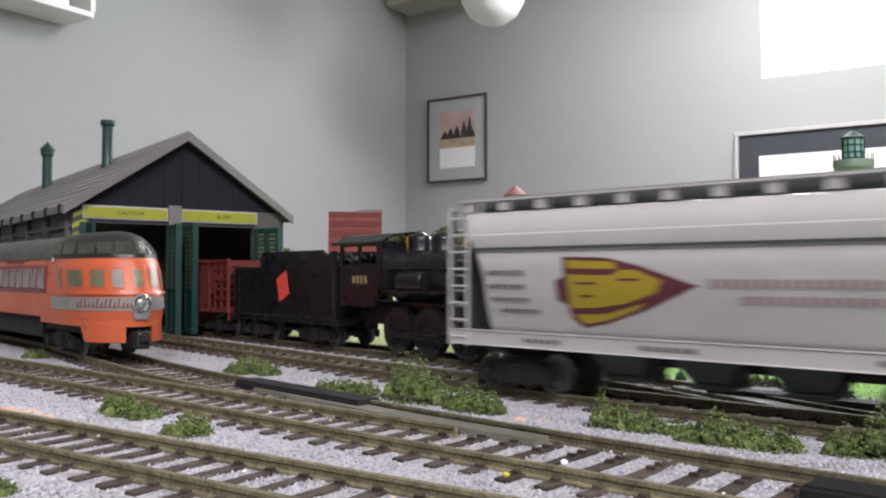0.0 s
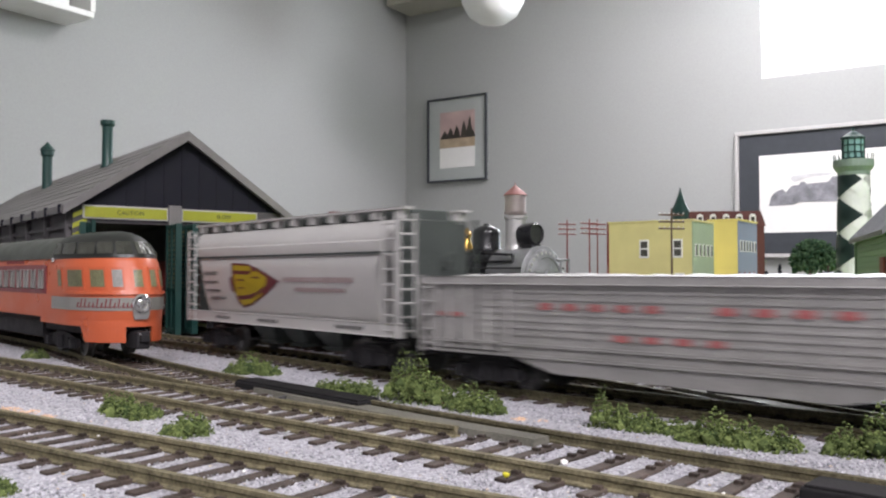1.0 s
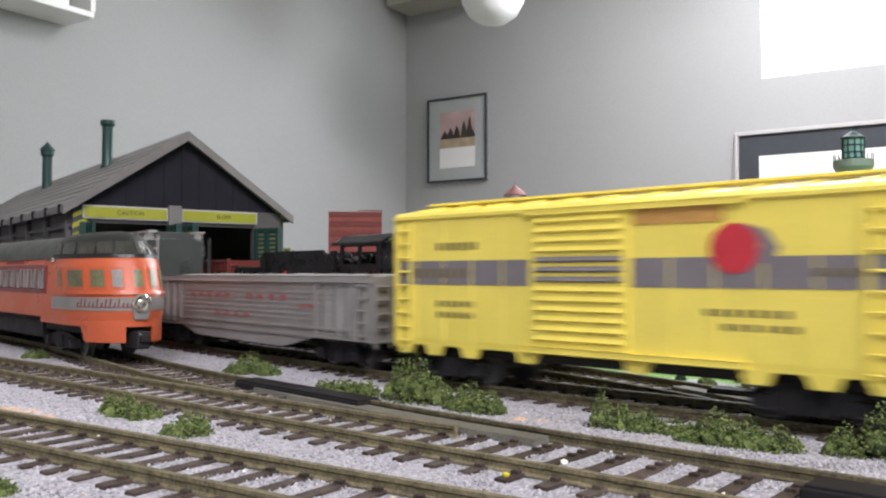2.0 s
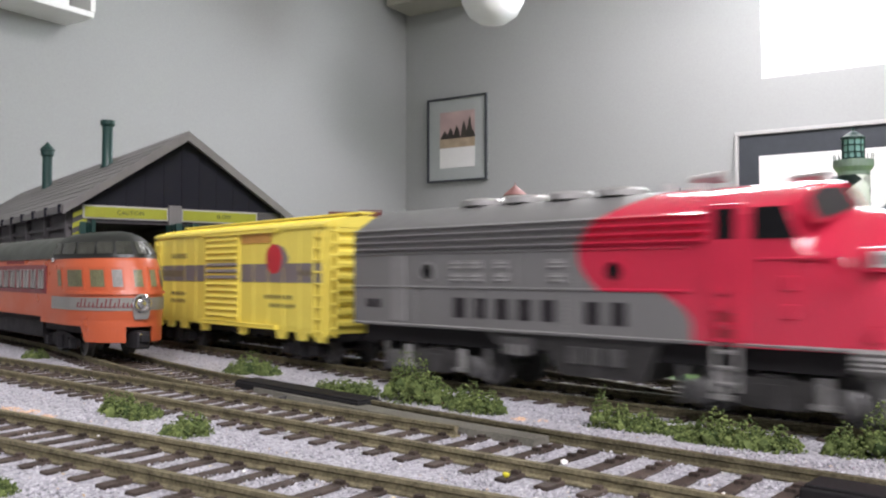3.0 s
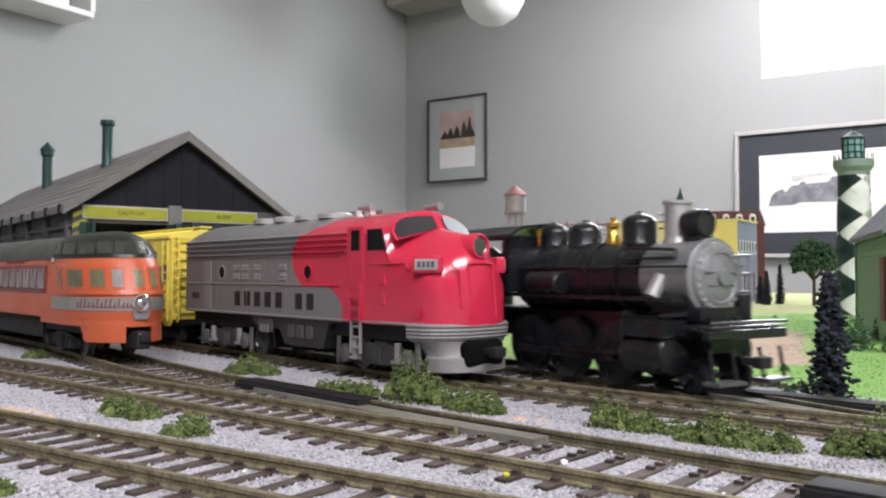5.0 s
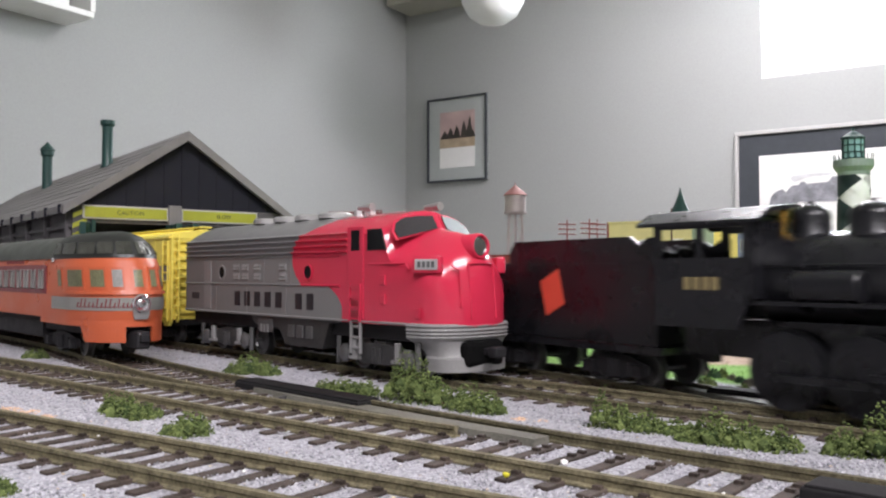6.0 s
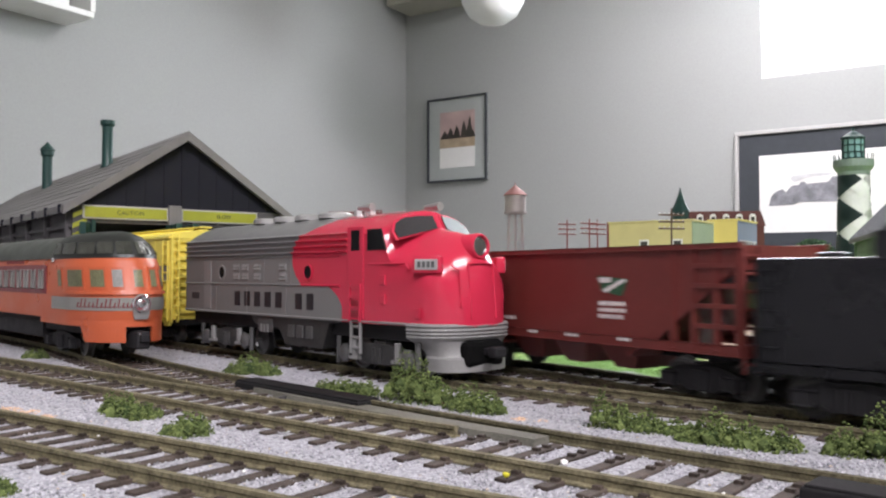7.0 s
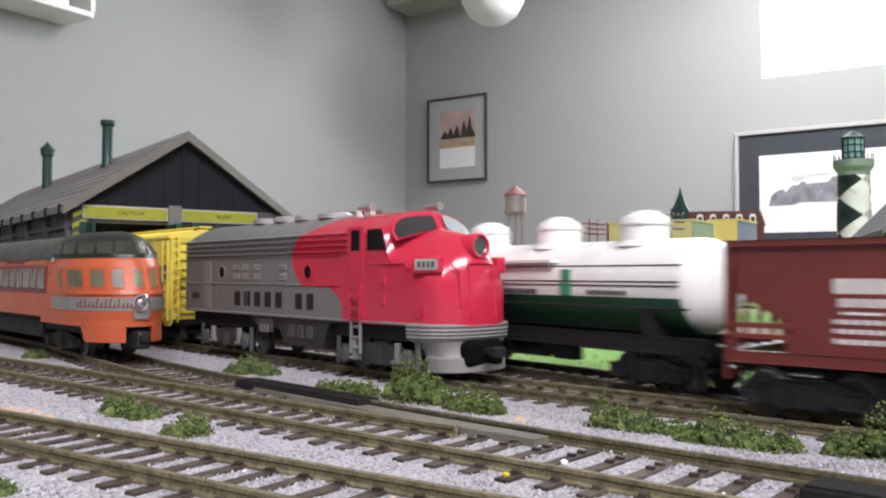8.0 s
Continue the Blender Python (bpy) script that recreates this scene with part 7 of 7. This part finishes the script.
def corner_house():
    t = thing("corner_house", "dark brick model building with mansard roof and green turret", "building", "town buildings")
    bm = bmesh.new()
    box(bm, 0, 125, 0, 70, -1, 108)
    part("wall", bm, M_BRICK, t)
    bm = bmesh.new()
    loft(bm, [[(-2, -2, 107), (127, -2, 107), (127, 72, 107), (-2, 72, 107)], [(4, 4, 130), (121, 4, 130), (121, 66, 130), (4, 66, 130)]])
    part("mansard_roof", bm, M_BRICK, t)
    for i in range(5):
        bm = bmesh.new()
        x = 32 + i * 19
        box(bm, x - 4.5, x + 4.5, -3, 6, 109, 121, 0.3)
        lathe(bm, [(4.5, 0), (4.5, 9)], (x, -3, 121), (0, 1, 0), 16)
        d = part("dormer", bm, M_WHITE, t, "white arched dormer")
        bm = bmesh.new()
        box(bm, x - 2.6, x + 2.6, -3.6, -2.4, 110.5, 121, 0.3)
        part("pane", bm, M_DKGLASS, d)
    bm = bmesh.new()
    lathe(bm, [(13, 0), (13, 30), (15, 31), (14, 33), (8, 44), (3, 58), (0.6, 68)], (4, 4, 98), (0, 0, 1), 8)
    part("turret", bm, M_DKGREEN, t, "dark green turret spire")
    t.matrix_world = Matrix.Translation((0.3560, 1.26, 0)) @ Matrix.Rotation(radians(-8), 4, "Z")


corner_house()


def pole(x, y, h, arms, m, rz, label, group):
    t = thing("telegraph_pole", label, "telegraph pole", group)
    bm = bmesh.new()
    tube(bm, (0, 0, -1), (0, 0, h), 1.2, 0.8)
    part("post", bm, m, t)
    for i in range(arms):
        z = h - 6 - i * 6.5
        bm = bmesh.new()
        box(bm, -13, 13, -0.8, 0.8, z - 0.8, z + 0.8, 0.1)
        a = part("crossarm", bm, m, t)
        for k in range(6):
            bm = bmesh.new()
            xx = -12 + k * 4.8
            tube(bm, (xx, 0, z + 0.7), (xx, 0, z + 2.2), 0.6, 0.4, n=6)
            part("insulator", bm, M_WLETTER, a)
    t.matrix_world = Matrix.Translation((x, y, 0)) @ Matrix.Rotation(radians(rz), 4, "Z")


pole(0.2150, 0.783, 97, 3, M_POLE, 12, "brown wooden telegraph pole with three crossarms", "telegraph poles")
for _x, _y in ((0.1640, 1.10), (0.1900, 1.08), (0.2040, 1.10)):
    pole(_x, _y, 107, 3, M_REDWOOD, 20, "reddish telegraph pole with crossarms behind the sidings", "telegraph poles")


def water_tower():
    t = thing("water_tower", "pale metal water tower with a red conical roof", "water tower")
    bm = bmesh.new()
    lathe(bm, [(15, 0), (16.5, 1), (16.5, 27), (15.5, 28)], (0, 0, 131), (0, 0, 1), 20)
    part("tank", bm, M_TOWER, t, smooth=True)
    bm = bmesh.new()
    lathe(bm, [(19, 0), (18.6, 1), (6, 12), (1, 16), (0.6, 20)], (0, 0, 158), (0, 0, 1), 20)
    part("roof", bm, mat("dusty_red", (0.26, 0.11, 0.10), 0.7, scale=80, vary=0.2), t)
    bm = bmesh.new()
    lathe(bm, [(19, 0), (19, 1.5)], (0, 0, 129.5), (0, 0, 1), 20)
    part("balcony", bm, M_TOWER, t)
    for i in range(4):
        a = math.pi / 4 + i * math.pi / 2
        b = a + math.pi / 2
        bm = bmesh.new()
        tube(bm, (19 * math.cos(a), 19 * math.sin(a), -1), (14 * math.cos(a), 14 * math.sin(a), 130), 1.2, n=6)
        part("leg", bm, M_TOWER, t)
        bm = bmesh.new()
        for z0, z1 in ((0, 45), (45, 88), (88, 129)):
            r0, r1 = 19 - 5 * z0 / 130, 19 - 5 * z1 / 130
            tube(bm, (r0 * math.cos(a), r0 * math.sin(a), z0), (r1 * math.cos(b), r1 * math.sin(b), z1), 0.5, n=5)
            tube(bm, (r0 * math.cos(b), r0 * math.sin(b), z0), (r1 * math.cos(a), r1 * math.sin(a), z1), 0.5, n=5)
            tube(bm, (r1 * math.cos(a), r1 * math.sin(a), z1), (r1 * math.cos(b), r1 * math.sin(b), z1), 0.6, n=5)
        part("bracing", bm, M_TOWER, t)
    bm = bmesh.new()
    tube(bm, (0, 0, 0), (0, 0, 131), 2)
    part("riser_pipe", bm, M_TOWER, t)
    t.matrix_world = Matrix.Translation((0.1130, 1.30, 0))


water_tower()


def lighthouse():
    t = thing("lighthouse", "model lighthouse with black and white diamonds and green lantern", "lighthouse")
    # diamonds run round the tower: each facet row shifts by half a step
    n, rows, h0, h1 = 2, 8, 0.0, 119.0
    bmw, bmb = bmesh.new(), bmesh.new()

    def at(i, z):
        r = 15.5 - 3.2 * z / h1
        a = math.pi * i / n + 0.08
        return Vector((r * math.cos(a), r * math.sin(a), z)) * MM
    step = (h1 - h0) / rows * 2
    cells = 12
    for j in range(-2, rows // 2 + 1):
        for i in range(n):
            for k, bm in ((0, bmb), (1, bmw)):
                c, zc = 2 * i + k, h0 + step * (j + 0.5) + 10
                for p in range(cells):
                    for q in range(cells):
                        pts = []
                        for dp, dq in ((0, 0), (1, 0), (1, 1), (0, 1)):
                            fp, fq = (p + dp) / cells * 2 - 1, (q + dq) / cells * 2 - 1
                            pts.append((c + (fp - fq) / 2, min(max(zc + (fp + fq) / 2 * step / 2, h0), h1)))
                        zs = [z for a, z in pts]
                        if max(zs) - min(zs) > 0.1:
                            bm.faces.new([bm.verts.new(at(a, z)) for a, z in pts])
    for bm, m, nm in ((bmb, M_LHBLACK, "black_coat"), (bmw, M_WHITE, "white_coat")):
        for f in bm.faces:
            f.normal_update()
            if f.normal.dot(Vector((f.calc_center_median().x, f.calc_center_median().y, 0))) < 0:
                f.normal_flip()
        bmesh.ops.remove_doubles(bm, verts=bm.verts[:], dist=1e-6)
        part(nm, bm, m, t, smooth=True)
    bm = bmesh.new()
    lathe(bm, [(15.0, -1), (11.6, 119)], (0, 0, 0), (0, 0, 1), 32)
    part("tower_core", bm, M_WHITE, t)
    bm = bmesh.new()
    lathe(bm, [(12.4, 118), (12.6, 121), (15.6, 125), (15.8, 127), (15.8, 131)], (0, 0, 0), (0, 0, 1), 24)
    part("gallery", bm, mat("gallery_green", (0.22, 0.28, 0.24), 0.5, scale=80, vary=0.2), t, "pale green gallery")
    for i in range(20):
        a = 2 * math.pi * i / 20
        bm = bmesh.new()
        tube(bm, (15.4 * math.cos(a), 15.4 * math.sin(a), 131), (15.4 * math.cos(a), 15.4 * math.sin(a), 136), 0.35, n=5)
        part("baluster", bm, M_DKGREEN, t)
    bm = bmesh.new()
    lathe(bm, [(8.2, 0), (8.2, 18)], (0, 0, 131), (0, 0, 1), 16)
    ln = part("lantern", bm, mat("lantern_glass", (0.25, 0.45, 0.42), 0.15, scale=60, vary=0.2), t, "green glazed lantern")
    bm = bmesh.new()
    for i in range(10):
        a = 2 * math.pi * i / 10
        tube(bm, (8.5 * math.cos(a), 8.5 * math.sin(a), 131), (8.5 * math.cos(a), 8.5 * math.sin(a), 149), 0.6, n=5)
    for z in (132, 137, 143, 148.5):
        lathe(bm, [(8.3, z), (9.0, z), (9.0, z + 1), (8.3, z + 1)], (0, 0, 0), (0, 0, 1), 20)
    part("glazing_bar", bm, M_DKGREEN, ln)
    bm = bmesh.new()
    lathe(bm, [(9.8, 149), (9.4, 150.5), (4, 154.5), (1.2, 156), (1.4, 158), (0.3, 160)], (0, 0, 0), (0, 0, 1), 16)
    part("lantern_roof", bm, M_DKGREEN, t)
    t.matrix_world = Matrix.Translation((0.3460, 0.70, 0))


lighthouse()


def green_house():
    t = thing("green_house", "green wooden model house with a grey pitched roof", "house")
    w, dpt, h = 130, 95, 58
    bm = bmesh.new()
    prism(bm, [(0, -1), (dpt, -1), (dpt, h), (dpt / 2, h + 48), (0, h)], "x", 0, w)
    part("wall", bm, M_HOUSEG, t)
    bm = bmesh.new()
    for i in range(18):
        z = 2 + i * 3.1
        prism(bm, [(-0.1, z), (-0.7, z), (-0.1, z + 2.9)], "x", 0, w)
    part("siding", bm, M_HOUSEG, t)
    for s in (0, 1):
        bm = bmesh.new()
        y0, y1 = (-4, dpt / 2) if s == 0 else (dpt + 4, dpt / 2)
        prism(bm, [(y0, h - 3.6), (y1, h + 49.5), (y1, h + 52), (y0, h - 1)], "x", -4, w + 4)
        r = part("roof_slope", bm, M_HROOF, t)
        for i in range(12):
            bm = bmesh.new()
            x = -3 + i * (w + 6) / 11
            e = 1 if s == 0 else -1
            prism(bm, [(y0, h - 1.2), (y1, h + 51.8), (y1, h + 52.6), (y0, h - 0.4)], "x", x - 0.5, x + 0.5)
            part("roof_seam", bm, M_HROOF, r)
    bm = bmesh.new()
    box(bm, 104, 118, -1.6, 0, 12, 44, 0.3)
    d = part("door", bm, M_REDWOOD, t, "dark red door")
    for x in (0.8, w - 0.8):
        bm = bmesh.new()
        box(bm, x - 1.6, x + 1.6, -1.4, 0, 0, h, 0.2)
        part("corner_board", bm, M_HOUSEG, t)
    t.matrix_world = Matrix.Translation((0.2600, 0.523, 0)) @ Matrix.Rotation(radians(-110), 4, "Z")


green_house()


def billboard():
    t = thing("billboard", "weathered red-brown billboard on wooden props", "billboard")
    bm = bmesh.new()
    box(bm, 0, 46, -1, 1, 54, 89.4, 0.3)
    p = part("panel", bm, M_REDWOOD, t)
    for i in range(8):
        bm = bmesh.new()
        box(bm, 0, 46, -1.4, -0.9, 54.6 + i * 4.35, 58.6 + i * 4.35, 0.15)
        part("board", bm, M_BROWN if i % 2 else M_REDWOOD, p)
    for x in (4, 24, 42):
        bm = bmesh.new()
        tube(bm, (x, 1.8, -1), (x, 1.8, 89), 1.0, n=6)
        part("post", bm, M_POLE, t)
        bm = bmesh.new()
        tube(bm, (x - 7, 10, -1), (x, 2, 80), 0.8, n=6)
        part("prop", bm, M_POLE, t)
    bm = bmesh.new()
    for i in range(6):
        tube(bm, (26 + i * 4, 0, 89), (26 + i * 4, 0, 90.6), 0.4, n=5)
    tube(bm, (26, 0, 90.6), (46, 0, 90.6), 0.4, n=5)
    part("top_rail", bm, M_REDWOOD, t)
    t.matrix_world = Matrix.Translation((-0.0990, 0.72, 0)) @ Matrix.Rotation(radians(4), 4, "Z")


billboard()


# ---- things on the walls ----
def picture(name, label, wall, a0, a1, z0, z1, rim, rim_m, pieces):
    """A framed print; pieces: (name, material, x0, x1, z0, z1) in fractions of the frame."""
    t = thing(name, label, "picture")
    w, h = (a1 - a0) * 1000, (z1 - z0) * 1000
    bm = bmesh.new()
    box(bm, -w / 2, w / 2, 0, 12, 0, h)
    part("mount", bm, M_MATBOARD, t)
    for x0, x1, b0, b1 in ((-w / 2, w / 2, 0, rim), (-w / 2, w / 2, h - rim, h), (-w / 2, -w / 2 + rim, rim, h - rim), (w / 2 - rim, w / 2, rim, h - rim)):
        bm = bmesh.new()
        box(bm, x0, x1, 0, 22, b0, b1, 1.5)
        part("frame_rail", bm, rim_m, t)
    for i, (nm, m, x0, x1, b0, b1) in enumerate(pieces):
        bm = bmesh.new()
        box(bm, -w / 2 + w * x0, -w / 2 + w * x1, 11, 13 + i * 0.4, h * b0, h * b1)
        part(nm, bm, m, t)
    return on_wall(t, wall, (a0 + a1) / 2, z0), w, h


def pine(bm, x, z, w, h, rng, y=14.6):
    pts = []
    for i in range(6):
        f = i / 5
        pts.append((x - w / 2 * (1 - f) * rng.uniform(0.7, 1.2), z + h * f))
    for i in range(5):
        f = 1 - (i + 1) / 5
        pts.append((x + w / 2 * (1 - f) * rng.uniform(0.7, 1.2), z + h * f))
    prism(bm, pts, "y", y, y + 0.5)


# on this wall x of a thing runs against the wall's own way, so fractions count from the far end
_t, _w, _h = picture("framed_calendar", "black-rimmed framed calendar with a sunset landscape print", WALL_R, 0.1255, 0.4185, 0.425, 0.781, 7, M_BLACKFRAME,
                     [("sky_print", M_SUNSETP, 0.20, 0.79, 0.42, 0.83), ("lake_print", M_PRINTTAN, 0.20, 0.79, 0.40, 0.52), ("calendar_sheet", M_PAPER, 0.20, 0.79, 0.16, 0.40)])
_r = random.Random(2)
_bm = bmesh.new()
for _x, _q in ((-0.22, 0.25), (-0.12, 0.2), (0.0, 0.16), (0.1, 0.13), (0.2, 0.1)):
    pine(_bm, _x * _w, _h * 0.51, _w * 0.16, _h * _q, _r)
part("printed_trees", _bm, M_PRINTDK, _t)
_t, _w, _h = picture("framed_photograph", "large white-rimmed photograph of a locomotive in a black mat", WALL_R, 1.408, 2.12, 0.090, 0.523, 13, M_GREYCAR,
                     [("black_mat", M_BLACKFRAME, 0.018, 0.982, 0.03, 0.97), ("white_mount", M_PAPER, 0.111, 0.889, 0.194, 0.80)])
_bm = bmesh.new()
prism(_bm, [(246, 175), (240, 206), (224, 222), (203, 230), (192, 218), (176, 238), (150, 242), (146, 250), (132, 250), (128, 243), (62, 246), (50, 262), (-60, 264), (-60, 180), (150, 184), (170, 176)], "y", 13.9, 14.6)
part("printed_engine", _bm, M_PHOTODK, _t)
_bm = bmesh.new()
prism(_bm, [(178, 262), (172, 272), (140, 276), (90, 278), (40, 274), (60, 268), (120, 266), (166, 250)], "y", 13.9, 14.5)
part("printed_smoke", _bm, mat("photo_pale", (0.52, 0.52, 0.53), 0.6, scale=40, vary=0.25, bump=0), _t)


def window_unit():
    t = thing("window_1", "small high basement window full of daylight", "window", kind="structure")
    s0, s1, z0, z1 = [v * 1000 for v in WIN]
    # x runs from the window's middle along the wall
    w = s1 - s0
    for x0, x1, b0, b1 in ((-w / 2, w / 2, 0, 30), (-w / 2, w / 2, z1 - z0 - 30, z1 - z0), (-w / 2, -w / 2 + 30, 30, z1 - z0 - 30), (w / 2 - 90, w / 2, 30, z1 - z0 - 30), (-14, 14, 30, z1 - z0 - 30)):
        bm = bmesh.new()
        box(bm, x0, x1, -70, -30, b0, b1, 2)
        part("window_frame", bm, M_WHITE, t)
    for k in (-1, 1):
        bm = bmesh.new()
        box(bm, min(k * 14, k * (w / 2 - 30)), max(k * 14, k * (w / 2 - 30)), -52, -48, 30, z1 - z0 - 30)
        p = part("pane", bm, glass("window_glass", (0.95, 0.98, 1.0)), t)
        p.visible_shadow = False
    bm = bmesh.new()
    box(bm, -w / 2 + 1, w / 2 - 1, -118, -72, 1, 14, 2)
    part("window_sill", bm, M_WHITE, t)
    on_wall(t, WALL_R, (WIN[0] + WIN[1]) / 2, WIN[2])
    bm = bmesh.new()
    box(bm, -1500, 1500, -620, -600, -600, 1300)
    b = one("backdrop", bm, M_SKYGLOW, "bright overcast daylight outside the window", "sky", kind="structure")
    on_wall(b, WALL_R, (WIN[0] + WIN[1]) / 2, WIN[2])


window_unit()


def wall_cabinet():
    t = thing("wall_shelf", "white wall shelf unit with small things on it", "shelf")
    bm = bmesh.new()
    box(bm, -330, 330, 0, 130, 0, 16, 2)
    part("board", bm, M_WHITE, t)
    bm = bmesh.new()
    box(bm, -330, 330, 0, 12, 16, 260, 2)
    part("back_panel", bm, M_WHITE, t)
    for x in (-326, 326):
        bm = bmesh.new()
        box(bm, x - 8, x + 8, 12, 130, 16, 260, 2)
        part("side_panel", bm, M_WHITE, t)
    on_wall(t, WALL_L, 1.62 + 0.33, 0.722)
    rng = random.Random(6)
    for i in range(6):
        bm = bmesh.new()
        w, h = rng.uniform(30, 60), rng.uniform(50, 110)
        box(bm, -w / 2, w / 2, 40, 100, 0, h, 4)
        ob = one("shelf_box", bm, rng.choice((M_PAPER, M_WHITE, M_STRIPE)), "small pale box standing on the wall shelf", "box", "boxes on the shelf")
        on_wall(ob, WALL_L, 1.70 + i * 0.085, 0.722 + 0.016)


wall_cabinet()


def ceiling_spot():
    t = thing("ceiling_lamp", "white round ceiling lamp housing with a dark hole", "lamp")
    bm = bmesh.new()
    lathe(bm, [(30, 118), (70, 105), (102, 70), (112, 20), (106, -30), (84, -72), (48, -98), (1, -106)], (0, 0, 0), (0, 0, 1), 36)
    part("housing", bm, M_WHITE, t, smooth=True)
    bm = bmesh.new()
    tube(bm, (0, 0, 110), (0, 0, (CEIL_Z - 0.985) * 1000), 28, n=16)
    part("stem", bm, M_WHITE, t)
    bm = bmesh.new()
    lathe(bm, [(12, 0), (12, 12), (1, 12.5)], (-38, -98, -35), (-0.33, -0.9, -0.3), 16)
    part("vent_hole", bm, M_DARK, t)
    t.matrix_world = Matrix.Translation((0.169, 2.80, 0.985))
    bm = bmesh.new()
    box(bm, -215, 215, 0, 175, 0, 284, 8)
    d = one("ceiling_duct", bm, mat("olive_duct", (0.36, 0.35, 0.29), 0.6, scale=20, vary=0.1), "grey-olive boxed duct under the ceiling in the corner", "duct")
    on_wall(d, WALL_R, 0.235, 1.165)


ceiling_spot()
# housings for the unseen lamps, the first of them an added fill
for _a, _b, _power in UNSEEN_LIGHTS:
    _t = thing("unseen_ceiling_light", "unseen flat white fluorescent ceiling light fitting", "lamp", "ceiling lights")
    _bm = bmesh.new()
    box(_bm, -470, 470, -170, 170, -30, 0, 6)
    part("housing", _bm, M_WHITE, _t)
    for _y in (-174, 174):
        _bm = bmesh.new()
        box(_bm, -480, 480, _y - 6, _y + 6, -44, 0, 2)
        part("side_rail", _bm, M_WHITE, _t)
    _t.matrix_world = Matrix.Translation(room(_a, _b, CEIL_Z - 0.001))

# ---- movement ----
# where the tail of the freight (its covered hopper's rear end) stands along its track, in millimetres of u
FREIGHT = [(0.0, -178), (0.5, -253.5), (1.0, -345), (1.5, -447), (1.7, -485), (2.2, -576), (2.8, -682), (3.0, -719.5), (3.2, -759), (3.5, -815.5), (3.6, -831.5), (3.7, -841.5), (3.8, -845.5), (4.0, -845.5), (8.0, -845.5)]
# how far the steam train has come from where it first stood, in millimetres
STEAM = [(0.0, 0), (3.3, 0), (3.6, 5), (4.0, 16.5), (4.3, 29.3), (4.5, 39.7), (4.7, 53), (5.2, 92), (5.8, 151), (6.2, 195), (6.5, 234), (6.6, 246), (7.0, 297), (7.3, 337), (7.5, 360), (7.6, 372), (7.9, 413), (8.0, 428)]


def smooth_at(rows, t):
    k = np.array([r[0] for r in rows])
    v = np.array([r[1] for r in rows], float)
    m = np.zeros(len(v))
    d = np.diff(v) / np.diff(k)
    for i in range(1, len(v) - 1):
        m[i] = 0 if d[i - 1] * d[i] <= 0 else 2 * d[i - 1] * d[i] / (d[i - 1] + d[i])
    m[0], m[-1] = d[0], d[-1]
    i = int(min(max(np.searchsorted(k, t, side="right") - 1, 0), len(k) - 2))
    h = k[i + 1] - k[i]
    x = (t - k[i]) / h
    return float((2 * x**3 - 3 * x**2 + 1) * v[i] + (x**3 - 2 * x**2 + x) * h * m[i] + (3 * x**2 - 2 * x**3) * v[i + 1] + (x**3 - x**2) * h * m[i + 1])


def roll_wheels():
    """Turns every wheelset by the way its car has gone."""
    lead = {ob: (FREIGHT, back) for ob, back, length in FREIGHT_CARS}
    lead.update({ob: (STEAM, None) for ob, u0, length in STEAM_CARS})
    for w, car, x, r in WHEELSETS:
        if car not in lead:
            continue
        rows, back = lead[car]
        keys, last = [], None
        for i in range(241):
            t = i / 30
            a = smooth_at(rows, t) / r
            if i in (0, 240) or last is None or abs(a - last) > 0.2:
                keys.append((t, mm(x, 0, r) @ Matrix.Rotation(a, 4, "Y")))
                last = a
        walk(w, keys)


def motions():
    times = [round(0.1 * i, 1) for i in range(81)]
    # things of the freight: rear end after the tail, length
    for ob, back, length in FREIGHT_CARS:
        rows = []
        for t in times:
            s = TRACK_A.of_u(smooth_at(FREIGHT, t) * MM) + (back + length / 2) * MM
            rows.append((t, TRACK_A.stand(s, length * 0.35 * MM, RAIL_Z) @ Matrix.Translation((-length / 2 * MM, 0, 0))))
        walk(ob, rows)
    for ob, u0, length in STEAM_CARS:
        s0 = TRACK_B.of_u(u0 * MM)
        rows = []
        for t in times:
            s = s0 + (smooth_at(STEAM, t) + length / 2) * MM
            rows.append((t, TRACK_B.stand(s, length * 0.35 * MM, RAIL_Z) @ Matrix.Translation((-length / 2 * MM, 0, 0))))
        walk(ob, rows)
    roll_wheels()


motions()
